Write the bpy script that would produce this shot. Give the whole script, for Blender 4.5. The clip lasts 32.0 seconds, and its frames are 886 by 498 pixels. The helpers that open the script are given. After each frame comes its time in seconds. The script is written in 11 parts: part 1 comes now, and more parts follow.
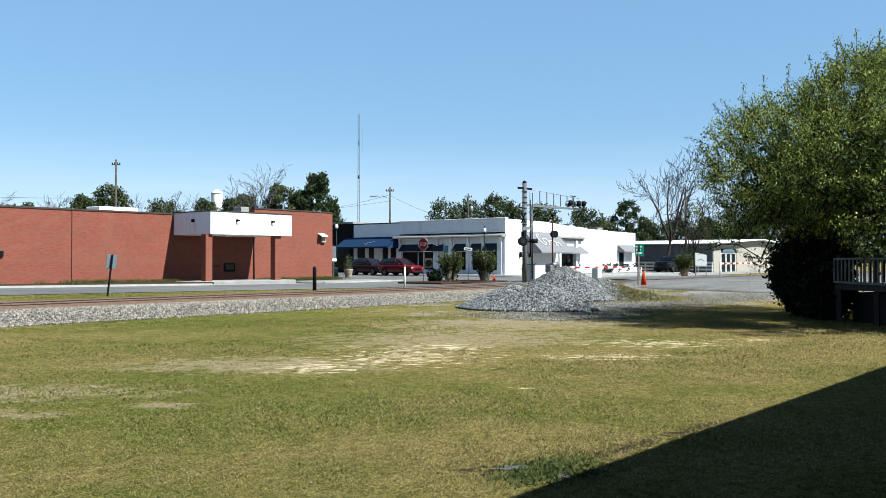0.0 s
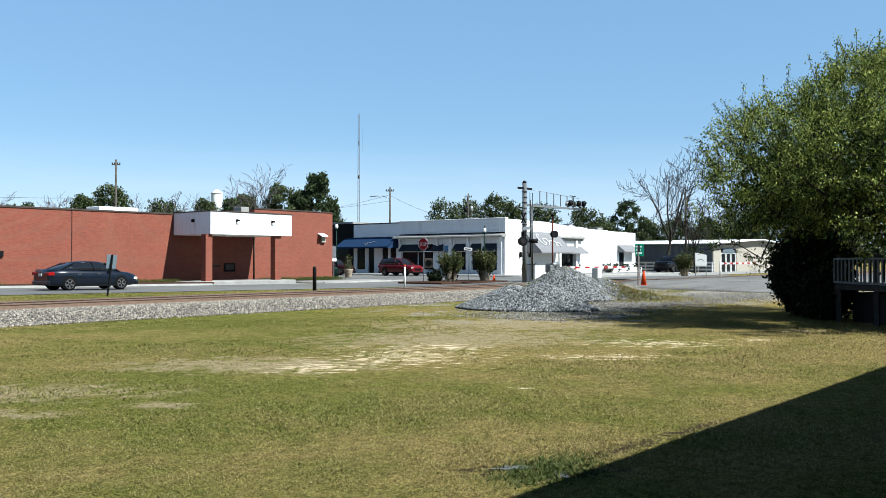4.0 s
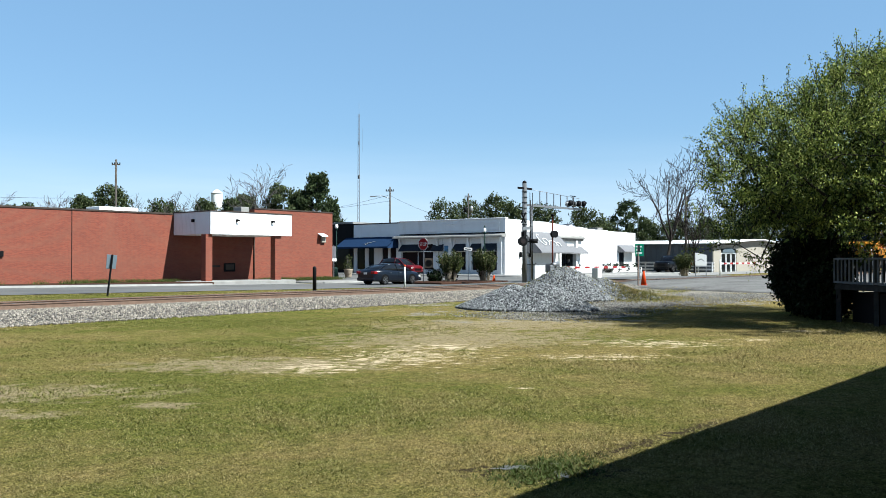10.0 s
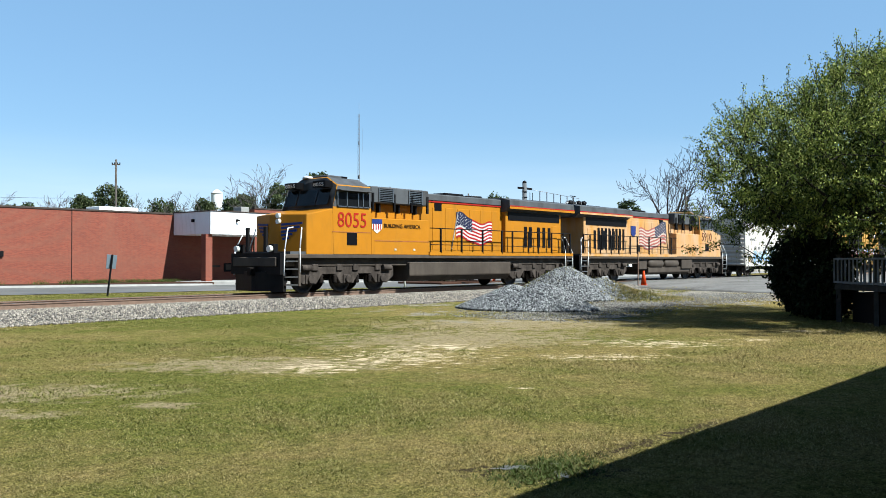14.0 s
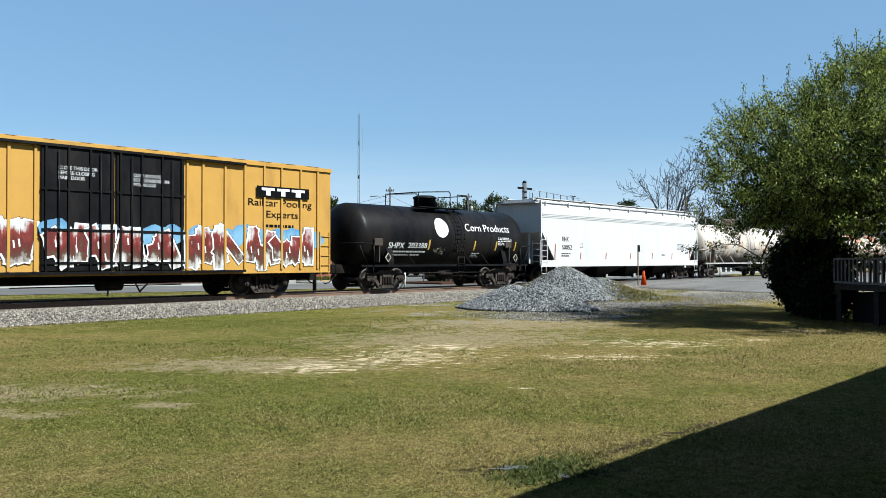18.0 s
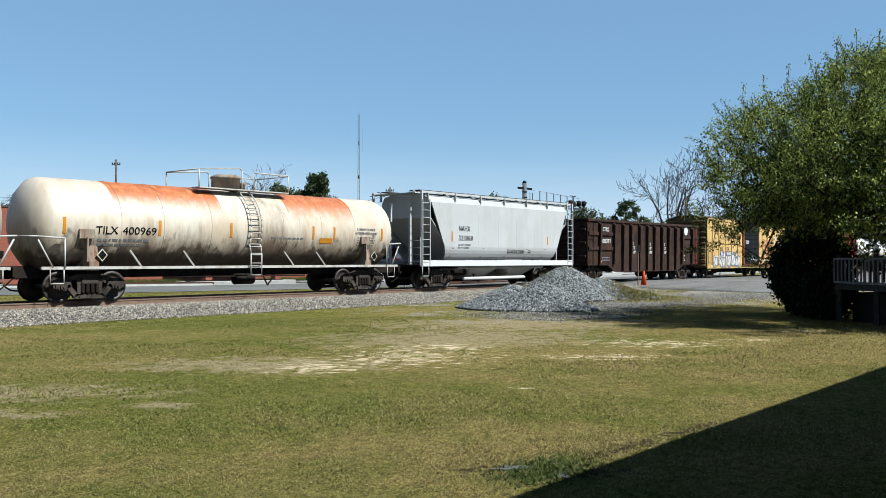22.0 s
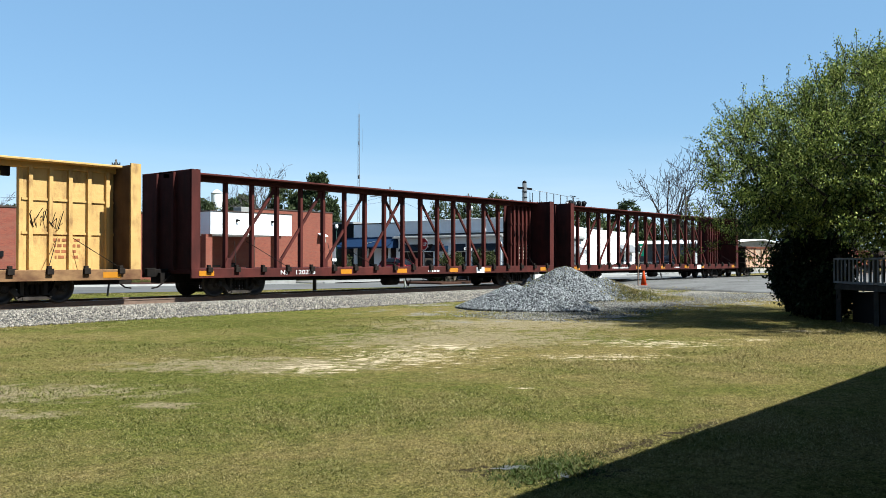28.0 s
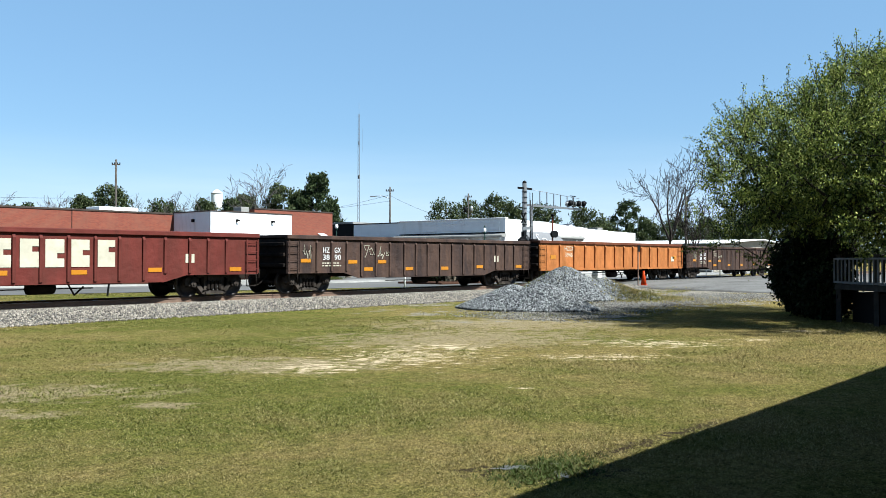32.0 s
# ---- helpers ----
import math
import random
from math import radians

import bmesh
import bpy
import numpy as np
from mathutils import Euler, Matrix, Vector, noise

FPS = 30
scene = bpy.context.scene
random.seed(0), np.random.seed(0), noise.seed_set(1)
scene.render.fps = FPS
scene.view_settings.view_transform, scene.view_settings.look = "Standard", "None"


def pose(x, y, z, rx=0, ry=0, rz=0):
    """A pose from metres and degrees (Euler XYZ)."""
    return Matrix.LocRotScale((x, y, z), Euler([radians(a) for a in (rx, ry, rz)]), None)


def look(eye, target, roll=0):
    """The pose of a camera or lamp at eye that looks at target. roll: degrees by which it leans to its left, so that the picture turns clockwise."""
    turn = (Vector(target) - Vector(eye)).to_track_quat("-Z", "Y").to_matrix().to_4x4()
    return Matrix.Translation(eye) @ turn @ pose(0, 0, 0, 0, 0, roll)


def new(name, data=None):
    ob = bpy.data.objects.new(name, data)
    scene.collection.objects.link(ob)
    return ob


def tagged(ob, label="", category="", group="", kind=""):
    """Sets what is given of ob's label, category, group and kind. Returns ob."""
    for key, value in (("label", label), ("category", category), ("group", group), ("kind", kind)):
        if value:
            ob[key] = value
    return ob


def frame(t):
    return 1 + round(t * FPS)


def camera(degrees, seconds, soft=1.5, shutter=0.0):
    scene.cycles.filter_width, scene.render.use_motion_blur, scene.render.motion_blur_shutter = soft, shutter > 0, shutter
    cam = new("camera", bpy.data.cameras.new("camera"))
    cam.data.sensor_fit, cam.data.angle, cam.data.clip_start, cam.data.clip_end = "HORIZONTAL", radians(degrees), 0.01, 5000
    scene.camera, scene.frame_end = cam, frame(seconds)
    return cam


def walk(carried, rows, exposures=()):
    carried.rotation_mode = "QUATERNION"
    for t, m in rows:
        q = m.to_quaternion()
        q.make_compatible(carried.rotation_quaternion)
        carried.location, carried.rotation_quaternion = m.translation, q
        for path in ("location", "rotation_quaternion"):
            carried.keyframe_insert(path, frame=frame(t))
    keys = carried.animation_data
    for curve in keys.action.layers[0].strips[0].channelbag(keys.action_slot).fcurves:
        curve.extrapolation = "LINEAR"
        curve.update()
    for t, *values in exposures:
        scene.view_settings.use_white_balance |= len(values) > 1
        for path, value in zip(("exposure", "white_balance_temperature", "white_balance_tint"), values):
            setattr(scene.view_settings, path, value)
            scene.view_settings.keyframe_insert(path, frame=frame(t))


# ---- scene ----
# World axes: x runs along the railway (away to the right), y across it, away from the lawn.
cam = camera(53.2, 32.0, soft=0.6)
CAM_POSE = pose(0, 0, 1.75, 90.7, 0, -49.83)
STOPS = [(0, 1.33), (13.0, 1.33), (14.0, 1.38), (14.5, 1.35), (15.5, 1.13), (16.5, 0.97), (17.0, 0.96), (17.5, 0.96), (18.0, 1.16), (18.6, 1.21), (19.0, 1.22), (19.5, 1.08), (20.0, 0.95), (21.0, 0.94), (22.0, 1.09), (23.0, 1.23), (25.0, 1.38), (25.5, 1.38), (27.5, 1.28), (28.0, 1.35), (29.0, 1.5), (30.0, 1.51), (31.0, 1.48), (32.0, 1.38)]
walk(cam, [(0, CAM_POSE), (32.0, CAM_POSE)], exposures=[(t, stops, 6000, 4) for t, stops in STOPS])

# ---- sun and sky ----
SUN_EL, SUN_DIR = radians(47.5), Vector((0.19, -0.98, 0)).normalized()
sun = new("sun", bpy.data.lights.new("sun", "SUN"))
sun.data.energy, sun.data.angle, sun.data.color = 5.0, radians(0.53), (1.0, 0.97, 0.92)
sun_from = SUN_DIR * math.cos(SUN_EL) + Vector((0, 0, math.sin(SUN_EL)))
sun.matrix_world = look(sun_from * 60, (0, 0, 0))
world = bpy.data.worlds.new("world")
scene.world = world
world.use_nodes = True
wn = world.node_tree.nodes
sky = wn.new("ShaderNodeTexSky")
sky.sky_type, sky.sun_disc = "NISHITA", False
sky.sun_elevation, sky.sun_rotation = SUN_EL, math.atan2(SUN_DIR.x, SUN_DIR.y)
sky.air_density, sky.dust_density, sky.ozone_density = 1.0, 0.0, 3.2
# thin bright haze and a few faint streaks of cloud low over the horizon
wl = world.node_tree.links
where = wn.new("ShaderNodeTexCoord")
split = wn.new("ShaderNodeSeparateXYZ")
wl.new(where.outputs["Generated"], split.inputs[0])
low = wn.new("ShaderNodeMapRange")
low.inputs["From Min"].default_value, low.inputs["From Max"].default_value = 0.0, 0.15
low.inputs["To Min"].default_value, low.inputs["To Max"].default_value = 0.72, 0.0
low.interpolation_type = "SMOOTHSTEP"
wl.new(split.outputs["Z"], low.inputs["Value"])
stretch = wn.new("ShaderNodeMapping")
stretch.inputs["Scale"].default_value = (2.2, 2.2, 26.0)
wl.new(where.outputs["Generated"], stretch.inputs[0])
streak = wn.new("ShaderNodeTexNoise")
streak.inputs["Scale"].default_value, streak.inputs["Detail"].default_value = 1.6, 6.0
wl.new(stretch.outputs[0], streak.inputs["Vector"])
amount = wn.new("ShaderNodeMath")
amount.operation = "MULTIPLY"
veil = wn.new("ShaderNodeMapRange")
veil.inputs["From Min"].default_value, veil.inputs["From Max"].default_value = 0.35, 0.7
veil.inputs["To Min"].default_value, veil.inputs["To Max"].default_value = 0.75, 1.35
wl.new(streak.outputs["Fac"], veil.inputs["Value"])
wl.new(low.outputs[0], amount.inputs[0])
wl.new(veil.outputs[0], amount.inputs[1])
hazy = wn.new("ShaderNodeMix")
hazy.data_type = "RGBA"
wl.new(amount.outputs[0], hazy.inputs["Factor"])
even = wn.new("ShaderNodeMix")
even.data_type = "RGBA"
even.inputs[7].default_value = (2.75, 4.7, 7.1, 1)
high = wn.new("ShaderNodeMapRange")
high.inputs["From Min"].default_value, high.inputs["From Max"].default_value = 0.28, 0.9
high.inputs["To Min"].default_value, high.inputs["To Max"].default_value = 0.5, 0.0
wl.new(split.outputs["Z"], high.inputs["Value"])
wl.new(high.outputs[0], even.inputs["Factor"])
wl.new(sky.outputs[0], even.inputs[6])
wl.new(even.outputs[2], hazy.inputs[6])
hazy.inputs[7].default_value = (6.4, 7.4, 8.8, 1)
wl.new(hazy.outputs[2], wn["Background"].inputs[0])
wn["Background"].inputs[1].default_value = 0.05

# ---- building helpers ----
def part(name, bm, material, parent, label="", smooth=False):
    """Link a bmesh as one mesh object under a thing or part."""
    me = bpy.data.meshes.new(name)
    bm.to_mesh(me)
    bm.free()
    for m in material if isinstance(material, (list, tuple)) else [material]:
        me.materials.append(m)
    if smooth:
        me.shade_smooth()
    ob = new(name, me)
    ob.parent = parent
    if label:
        ob["label"] = label
    return ob


def again(name, src, parent, m=None):
    """A further part on the same mesh."""
    ob = new(name, src.data)
    ob.parent = parent
    if m is not None:
        ob.matrix_basis = m
    return ob


def thing(name, label, category, m=None, group="", kind=""):
    ob = new(name)
    ob.empty_display_size = 0.3
    if m is not None:
        ob.matrix_basis = m
    return tagged(ob, label, category, group, kind)


def solo(name, bm, material, label, category="", group="", kind="", m=None, smooth=False):
    """A thing of one mesh."""
    ob = part(name, bm, material, None, "", smooth)
    if m is not None:
        ob.matrix_basis = m
    return tagged(ob, label, category, group, kind)


def B():
    return bmesh.new()


def box(bm, x0, x1, y0, y1, z0, z1, mi=0):
    v = [bm.verts.new((x, y, z)) for z in (z0, z1) for y in (y0, y1) for x in (x0, x1)]
    for q in ((0, 2, 3, 1), (4, 5, 7, 6), (0, 1, 5, 4), (2, 6, 7, 3), (0, 4, 6, 2), (1, 3, 7, 5)):
        bm.faces.new([v[i] for i in q]).material_index = mi
    return bm


def bevel(bm, w=0.01, seg=1):
    bmesh.ops.recalc_face_normals(bm, faces=bm.faces)
    es = [e for e in bm.edges if len(e.link_faces) == 2 and e.calc_face_angle(0) > 0.6]
    bmesh.ops.bevel(bm, geom=es, offset=w, segments=seg, affect="EDGES", profile=0.6, clamp_overlap=True)
    return bm


def bar(bm, p, q, w, h=None, mi=0, up=(0, 0, 1)):
    """A square bar from p to q, w wide and h high."""
    p, q = Vector(p), Vector(q)
    h = h or w
    d = (q - p).normalized()
    u = Vector(up)
    if abs(d.dot(u)) > 0.99:
        u = Vector((1, 0, 0))
    s = d.cross(u).normalized() * (w / 2)
    u = s.cross(d).normalized() * (h / 2)
    v = [bm.verts.new(c + a * s + b * u) for c in (p, q) for a, b in ((-1, -1), (1, -1), (1, 1), (-1, 1))]
    for f in ((3, 2, 1, 0), (4, 5, 6, 7), (0, 1, 5, 4), (1, 2, 6, 5), (2, 3, 7, 6), (3, 0, 4, 7)):
        bm.faces.new([v[i] for i in f]).material_index = mi
    return bm


def rod(bm, p, q, r, seg=8, r2=None, mi=0, caps=True):
    """A round bar from p to q; r2 is the radius at q."""
    p, q = Vector(p), Vector(q)
    r2 = r if r2 is None else r2
    d = (q - p).normalized()
    a = d.orthogonal().normalized()
    b = d.cross(a)
    rings = [[bm.verts.new(c + (a * math.cos(t) + b * math.sin(t)) * rr) for t in (2 * math.pi * i / seg for i in range(seg))] for c, rr in ((p, r), (q, r2))]
    for i in range(seg):
        j = (i + 1) % seg
        f = bm.faces.new((rings[0][i], rings[0][j], rings[1][j], rings[1][i]))
        f.material_index, f.smooth = mi, True
    if caps:
        bm.faces.new(rings[0][::-1]).material_index = mi
        bm.faces.new(rings[1]).material_index = mi
    return bm


def pipe(bm, pts, r, seg=6, mi=0):
    for p, q in zip(pts, pts[1:]):
        rod(bm, p, q, r, seg, mi=mi)
    return bm


def lathe(bm, prof, axis="z", seg=16, c=(0, 0, 0), mi=0, a0=0.0, a1=2 * math.pi):
    """Turn the profile [(along, radius), ...] round an axis through c."""
    full = a1 - a0 > 6.28
    n = seg if full else seg + 1
    rows = []
    for h, r in prof:
        row = []
        for i in range(n):
            t = a0 + (a1 - a0) * i / seg
            ca, sa = math.cos(t) * r, math.sin(t) * r
            p = {"z": (ca, sa, h), "x": (h, ca, sa), "y": (ca, h, sa)}[axis]
            row.append(bm.verts.new((p[0] + c[0], p[1] + c[1], p[2] + c[2])))
        rows.append(row)
    for ra, rb in zip(rows, rows[1:]):
        for i in range(seg):
            j = (i + 1) % n
            f = bm.faces.new((ra[i], ra[j], rb[j], rb[i]))
            f.material_index, f.smooth = mi, True
    for row in (rows[0], rows[-1]):
        if full:
            try:
                bm.faces.new(row).material_index = mi
            except ValueError:
                pass
    bmesh.ops.recalc_face_normals(bm, faces=bm.faces)
    return bm


def extrude(bm, poly, y0, y1, plane="xz", mi=0):
    """A prism: the polygon in the given plane, drawn out along the third axis from y0 to y1."""
    def at(a, b, h):
        return {"xz": (a, h, b), "yz": (h, a, b), "xy": (a, b, h)}[plane]
    lo = [bm.verts.new(at(a, b, y0)) for a, b in poly]
    hi = [bm.verts.new(at(a, b, y1)) for a, b in poly]
    n = len(poly)
    fs = [bm.faces.new(lo), bm.faces.new(hi[::-1])]
    fs += [bm.faces.new((lo[i], hi[i], hi[(i + 1) % n], lo[(i + 1) % n])) for i in range(n)]
    for f in fs:
        f.material_index = mi
    bmesh.ops.recalc_face_normals(bm, faces=fs)
    return bm


def text_bm(body, size, width=None):
    """Letters as a flat bmesh in the xz plane, facing -y, from the lower left corner; stretched to the width if given."""
    cu = bpy.data.curves.new("letters", "FONT")
    cu.body, cu.size, cu.extrude, cu.resolution_u = body, size, 0.004, 3
    ob = bpy.data.objects.new("letters", cu)
    me = bpy.data.meshes.new_from_object(ob)
    bm = B()
    bm.from_mesh(me)
    bpy.data.objects.remove(ob)
    bpy.data.curves.remove(cu)
    bpy.data.meshes.remove(me)
    xs = [v.co.x for v in bm.verts] or [0, 1]
    k = width / (max(xs) - min(xs)) if width else 1.0
    x0 = min(xs)
    for v in bm.verts:
        v.co = Vector(((v.co.x - x0) * k, -v.co.z, v.co.y))
    return bm


def letters(name, body, x, y, z, size, material, parent, width=None, label="", turn=0.0):
    bm = text_bm(body, size, width)
    for v in bm.verts:
        v.co = Matrix.Rotation(turn, 4, "Z") @ v.co + Vector((x, y, z))
    return part(name, bm, material, parent, label)


def mesh_np(name, verts, faces, material, parent=None, smooth=False):
    """A mesh from numpy arrays of vertices and of triangles or quads."""
    me = bpy.data.meshes.new(name)
    k = faces.shape[1]
    me.vertices.add(len(verts))
    me.vertices.foreach_set("co", verts.astype(np.float32).ravel())
    me.loops.add(faces.size)
    me.loops.foreach_set("vertex_index", faces.astype(np.int32).ravel())
    me.polygons.add(len(faces))
    me.polygons.foreach_set("loop_start", np.arange(0, faces.size, k, dtype=np.int32))
    me.update(calc_edges=True)
    me.validate()
    me.materials.append(material)
    if smooth:
        me.shade_smooth()
    ob = new(name, me)
    ob.parent = parent
    return ob


def scatter(name, base_v, base_f, places, scales, rng, material, parent=None, tilt=math.pi, squash=(1, 1, 1), smooth=False):
    """One mesh of many small copies of a base piece, each turned at random."""
    n, k = len(places), len(base_v)
    a, b, c = rng.uniform(0, 2 * math.pi, n), rng.uniform(-tilt, tilt, n), rng.uniform(-tilt, tilt, n)
    ca, sa, cb, sb, cc, sc = np.cos(a), np.sin(a), np.cos(b), np.sin(b), np.cos(c), np.sin(c)
    z, o = np.zeros(n), np.ones(n)
    rz = np.stack([ca, -sa, z, sa, ca, z, z, z, o], 1).reshape(n, 3, 3)
    ry = np.stack([cb, z, sb, z, o, z, -sb, z, cb], 1).reshape(n, 3, 3)
    rx = np.stack([o, z, z, z, cc, -sc, z, sc, cc], 1).reshape(n, 3, 3)
    m = rz @ ry @ rx
    bv = base_v[None] * np.asarray(squash) * np.asarray(scales).reshape(n, 1, 1)
    v = np.einsum("nij,nkj->nki", m, bv) + places[:, None]
    f = (base_f[None] + (np.arange(n) * k)[:, None, None]).reshape(-1, base_f.shape[1])
    return mesh_np(name, v.reshape(-1, 3), f, material, parent, smooth)


# ---- materials ----
def ramp(nt, fac, stops):
    r = nt.nodes.new("ShaderNodeValToRGB")
    els = r.color_ramp.elements
    while len(els) < len(stops):
        els.new(0.5)
    for e, (p, c) in zip(els, stops):
        e.position, e.color = p, (*c, 1) if len(c) == 3 else c
    nt.links.new(fac, r.inputs[0])
    return r.outputs[0]


def noise_tex(nt, co, scale, detail=4.0, rough=0.55, stretch=None):
    n = nt.nodes.new("ShaderNodeTexNoise")
    n.inputs["Scale"].default_value, n.inputs["Detail"].default_value, n.inputs["Roughness"].default_value = scale, detail, rough
    if stretch:
        mp = nt.nodes.new("ShaderNodeMapping")
        mp.inputs["Scale"].default_value = stretch
        nt.links.new(co, mp.inputs[0])
        co = mp.outputs[0]
    nt.links.new(co, n.inputs["Vector"])
    return n.outputs["Fac"]


def mixc(nt, fac, a, b, mode="MIX"):
    m = nt.nodes.new("ShaderNodeMix")
    m.data_type, m.blend_type = "RGBA", mode
    for s, v in ((m.inputs[0], fac), (m.inputs[6], a), (m.inputs[7], b)):
        if isinstance(v, (int, float)):
            s.default_value = v
        elif isinstance(v, tuple):
            s.default_value = (*v, 1) if len(v) == 3 else v
        else:
            nt.links.new(v, s)
    return m.outputs[2]


def mathn(nt, op, a, b=0.0, clamp=False):
    m = nt.nodes.new("ShaderNodeMath")
    m.operation, m.use_clamp = op, clamp
    for s, v in zip(m.inputs, (a, b)):
        if isinstance(v, (int, float)):
            s.default_value = v
        else:
            nt.links.new(v, s)
    return m.outputs[0]


def begin(name):
    m = bpy.data.materials.new(name)
    m.use_nodes = True
    nt = m.node_tree
    co = nt.nodes.new("ShaderNodeTexCoord").outputs["Object"]
    return m, nt, nt.nodes["Principled BSDF"], co


def finish(nt, bsdf, col, rough, bumps=(), metal=0.0, tone=0.6):
    """Wire up a surface; tone scales its colours to their true reflectance."""
    nt.links.new(mixc(nt, 1.0, col, (tone, tone, tone), "MULTIPLY"), bsdf.inputs["Base Color"])
    if isinstance(rough, (int, float)):
        bsdf.inputs["Roughness"].default_value = rough
    else:
        nt.links.new(rough, bsdf.inputs["Roughness"])
    bsdf.inputs["Metallic"].default_value = metal
    last = None
    for h, strength, dist in bumps:
        b = nt.nodes.new("ShaderNodeBump")
        b.inputs["Strength"].default_value, b.inputs["Distance"].default_value = strength, dist
        nt.links.new(h, b.inputs["Height"])
        if last:
            nt.links.new(last, b.inputs["Normal"])
        last = b.outputs[0]
    if last:
        nt.links.new(last, bsdf.inputs["Normal"])


def paint(name, col, rough=0.45, metal=0.0, var=0.12, scale=3.0, dirt=None, amount=0.35, dirt_scale=1.2, stretch=(1, 1, 0.25), bump=0.1, tone=0.47, dents=0.0):
    """Painted or bare surface with blotches and, if dirt is a colour, runs of dirt."""
    m, nt, bsdf, co = begin(name)
    lo = tuple(c * (1 - var) for c in col)
    hi = tuple(min(1, c * (1 + var)) for c in col)
    c = ramp(nt, noise_tex(nt, co, scale, 6, 0.6), [(0.3, lo), (0.7, hi)])
    fine = noise_tex(nt, co, scale * 14, 3, 0.6)
    if dirt:
        f = ramp(nt, noise_tex(nt, co, dirt_scale, 7, 0.65, stretch), [(0.62 - amount * 0.5, (0, 0, 0)), (0.9 - amount * 0.35, (1, 1, 1))])
        c = mixc(nt, f, c, dirt)
    r = ramp(nt, fine, [(0.25, (rough * 0.85,) * 3), (0.75, (min(1, rough * 1.15),) * 3)])
    relief = [(fine, bump, 0.01)] if bump else []
    if dents:
        relief.append((noise_tex(nt, co, 2.6, 4, 0.55), dents, 0.12))
    finish(nt, bsdf, c, r, relief, metal, tone)
    if rough >= 0.4 and not metal:
        bsdf.inputs["Specular IOR Level"].default_value = 0.08
    return m

# ---- the lie of the land ----
TOWN_X = np.array([-60, 10, 20, 33, 43, 49, 54, 60, 66, 110, 160])
TOWN_Z = np.array([0.32, 0.3, 0.22, 0.09, 0.0, 0.0, 0.03, 0.14, 0.18, 0.3, 0.3])
RAIL_Z, TRACK_Y = 0.45, 27.45


def smooth01(a, b, v):
    t = np.clip((v - a) / (b - a), 0, 1)
    return t * t * (3 - 2 * t)


def ground_z(x, y):
    """Height of the ground sheet."""
    x, y = np.asarray(x, float), np.asarray(y, float)
    town = np.interp(x, TOWN_X, TOWN_Z)
    cross = smooth01(43, 50, x) * (1 - smooth01(76, 92, x))
    bed = np.where(y < 27.45, 0.06 + (0.40 - 0.06) * cross * smooth01(19, 25.4, y), 0.0)
    z = np.where(y < 27.45, bed * smooth01(22, 24.5, y) + cross * 0.3 * smooth01(13, 24, y) * (1 - smooth01(22, 24.5, y)), 0)
    zt = town + (0.36 - town) * cross * (1 - smooth01(29.5, 36, y))
    zt = np.where(y < 30, np.minimum(zt, 0.06 + 0.33 * cross) , zt)
    k = smooth01(27.45, 30.5, y)
    return z * (1 - k) + zt * k


def gz(x, y):
    return float(ground_z(x, y))


def patch(name, xs, ys, lift, material, label, category="", kind="structure", edge=0.0):
    """A surface draped on the ground, over a grid of x and y lines; with edge, its border drops that far."""
    xs, ys = np.asarray(xs, float), np.asarray(ys, float)
    gx, gy = np.meshgrid(xs, ys, indexing="ij")
    z = ground_z(gx, gy) + lift
    v = np.stack([gx, gy, z], -1).reshape(-1, 3)
    n, m = len(xs), len(ys)
    i = np.arange(n * m).reshape(n, m)
    f = np.stack([i[:-1, :-1], i[1:, :-1], i[1:, 1:], i[:-1, 1:]], -1).reshape(-1, 4)
    if edge:
        ring = np.concatenate([i[:, 0], i[-1, 1:], i[-2::-1, -1], i[0, -2:0:-1]])
        low = v[ring] - [0, 0, edge]
        j = len(v) + np.arange(len(ring))
        f = np.concatenate([f, np.stack([ring, j, np.roll(j, -1), np.roll(ring, -1)], -1)])
        v = np.concatenate([v, low])
    ob = mesh_np(name, v, f, material)
    return tagged(ob, label, category, "", kind)


def spread(lo, hi, near_lo, near_hi, step):
    """Grid lines: even in the near part, wider and wider beyond."""
    mid = list(np.arange(near_lo, near_hi + 0.01, step))
    out, d = [], step
    a = near_hi
    while a < hi:
        d *= 1.35
        a += d
        out.append(min(a, hi))
    pre, d, a = [], step, near_lo
    while a > lo:
        d *= 1.35
        a -= d
        pre.append(max(a, lo))
    return np.array(pre[::-1] + mid + out)


# Bare sandy places in the lawn: x, y, half length, half width, turn in degrees.
SAND = [(11.8, 10.9, 2.1, 2.2, -50), (9.7, 10.9, 1.1, 1.4, -50), (13.6, 11.4, 1.2, 1.2, -50), (14.1, 8.1, 1.8, 0.7, -50), (17.1, 8.5, 1.9, 1.2, -50), (19.2, 7.2, 0.8, 0.55, -50), (22.4, 7.3, 0.9, 0.45, -50),
        (10.0, 6.9, 0.45, 0.14, -50)]
# Thin grey-brown places with little grass.
WORN = [(5.4, 11.7, 1.7, 0.7, -50), (6.0, 9.4, 0.4, 0.25, -50), (15.5, 12.5, 3.0, 2.2, -30), (19.4, 14.0, 3.4, 2.2, -40), (9.2, 12.0, 2.0, 1.0, -50), (4.5, 10.2, 0.6, 0.3, -50)]
# Stony places where the gravel of the crossing runs out into the grass.
STONY = [(43, 18.5, 9, 4.5, 0), (56, 20, 26, 8, 0), (28.5, 16.2, 7.0, 1.5, 8), (22.6, 14.6, 2.6, 1.1, -20), (20.6, 14.4, 3.0, 1.0, -40), (72, 17, 28, 9, 0)]
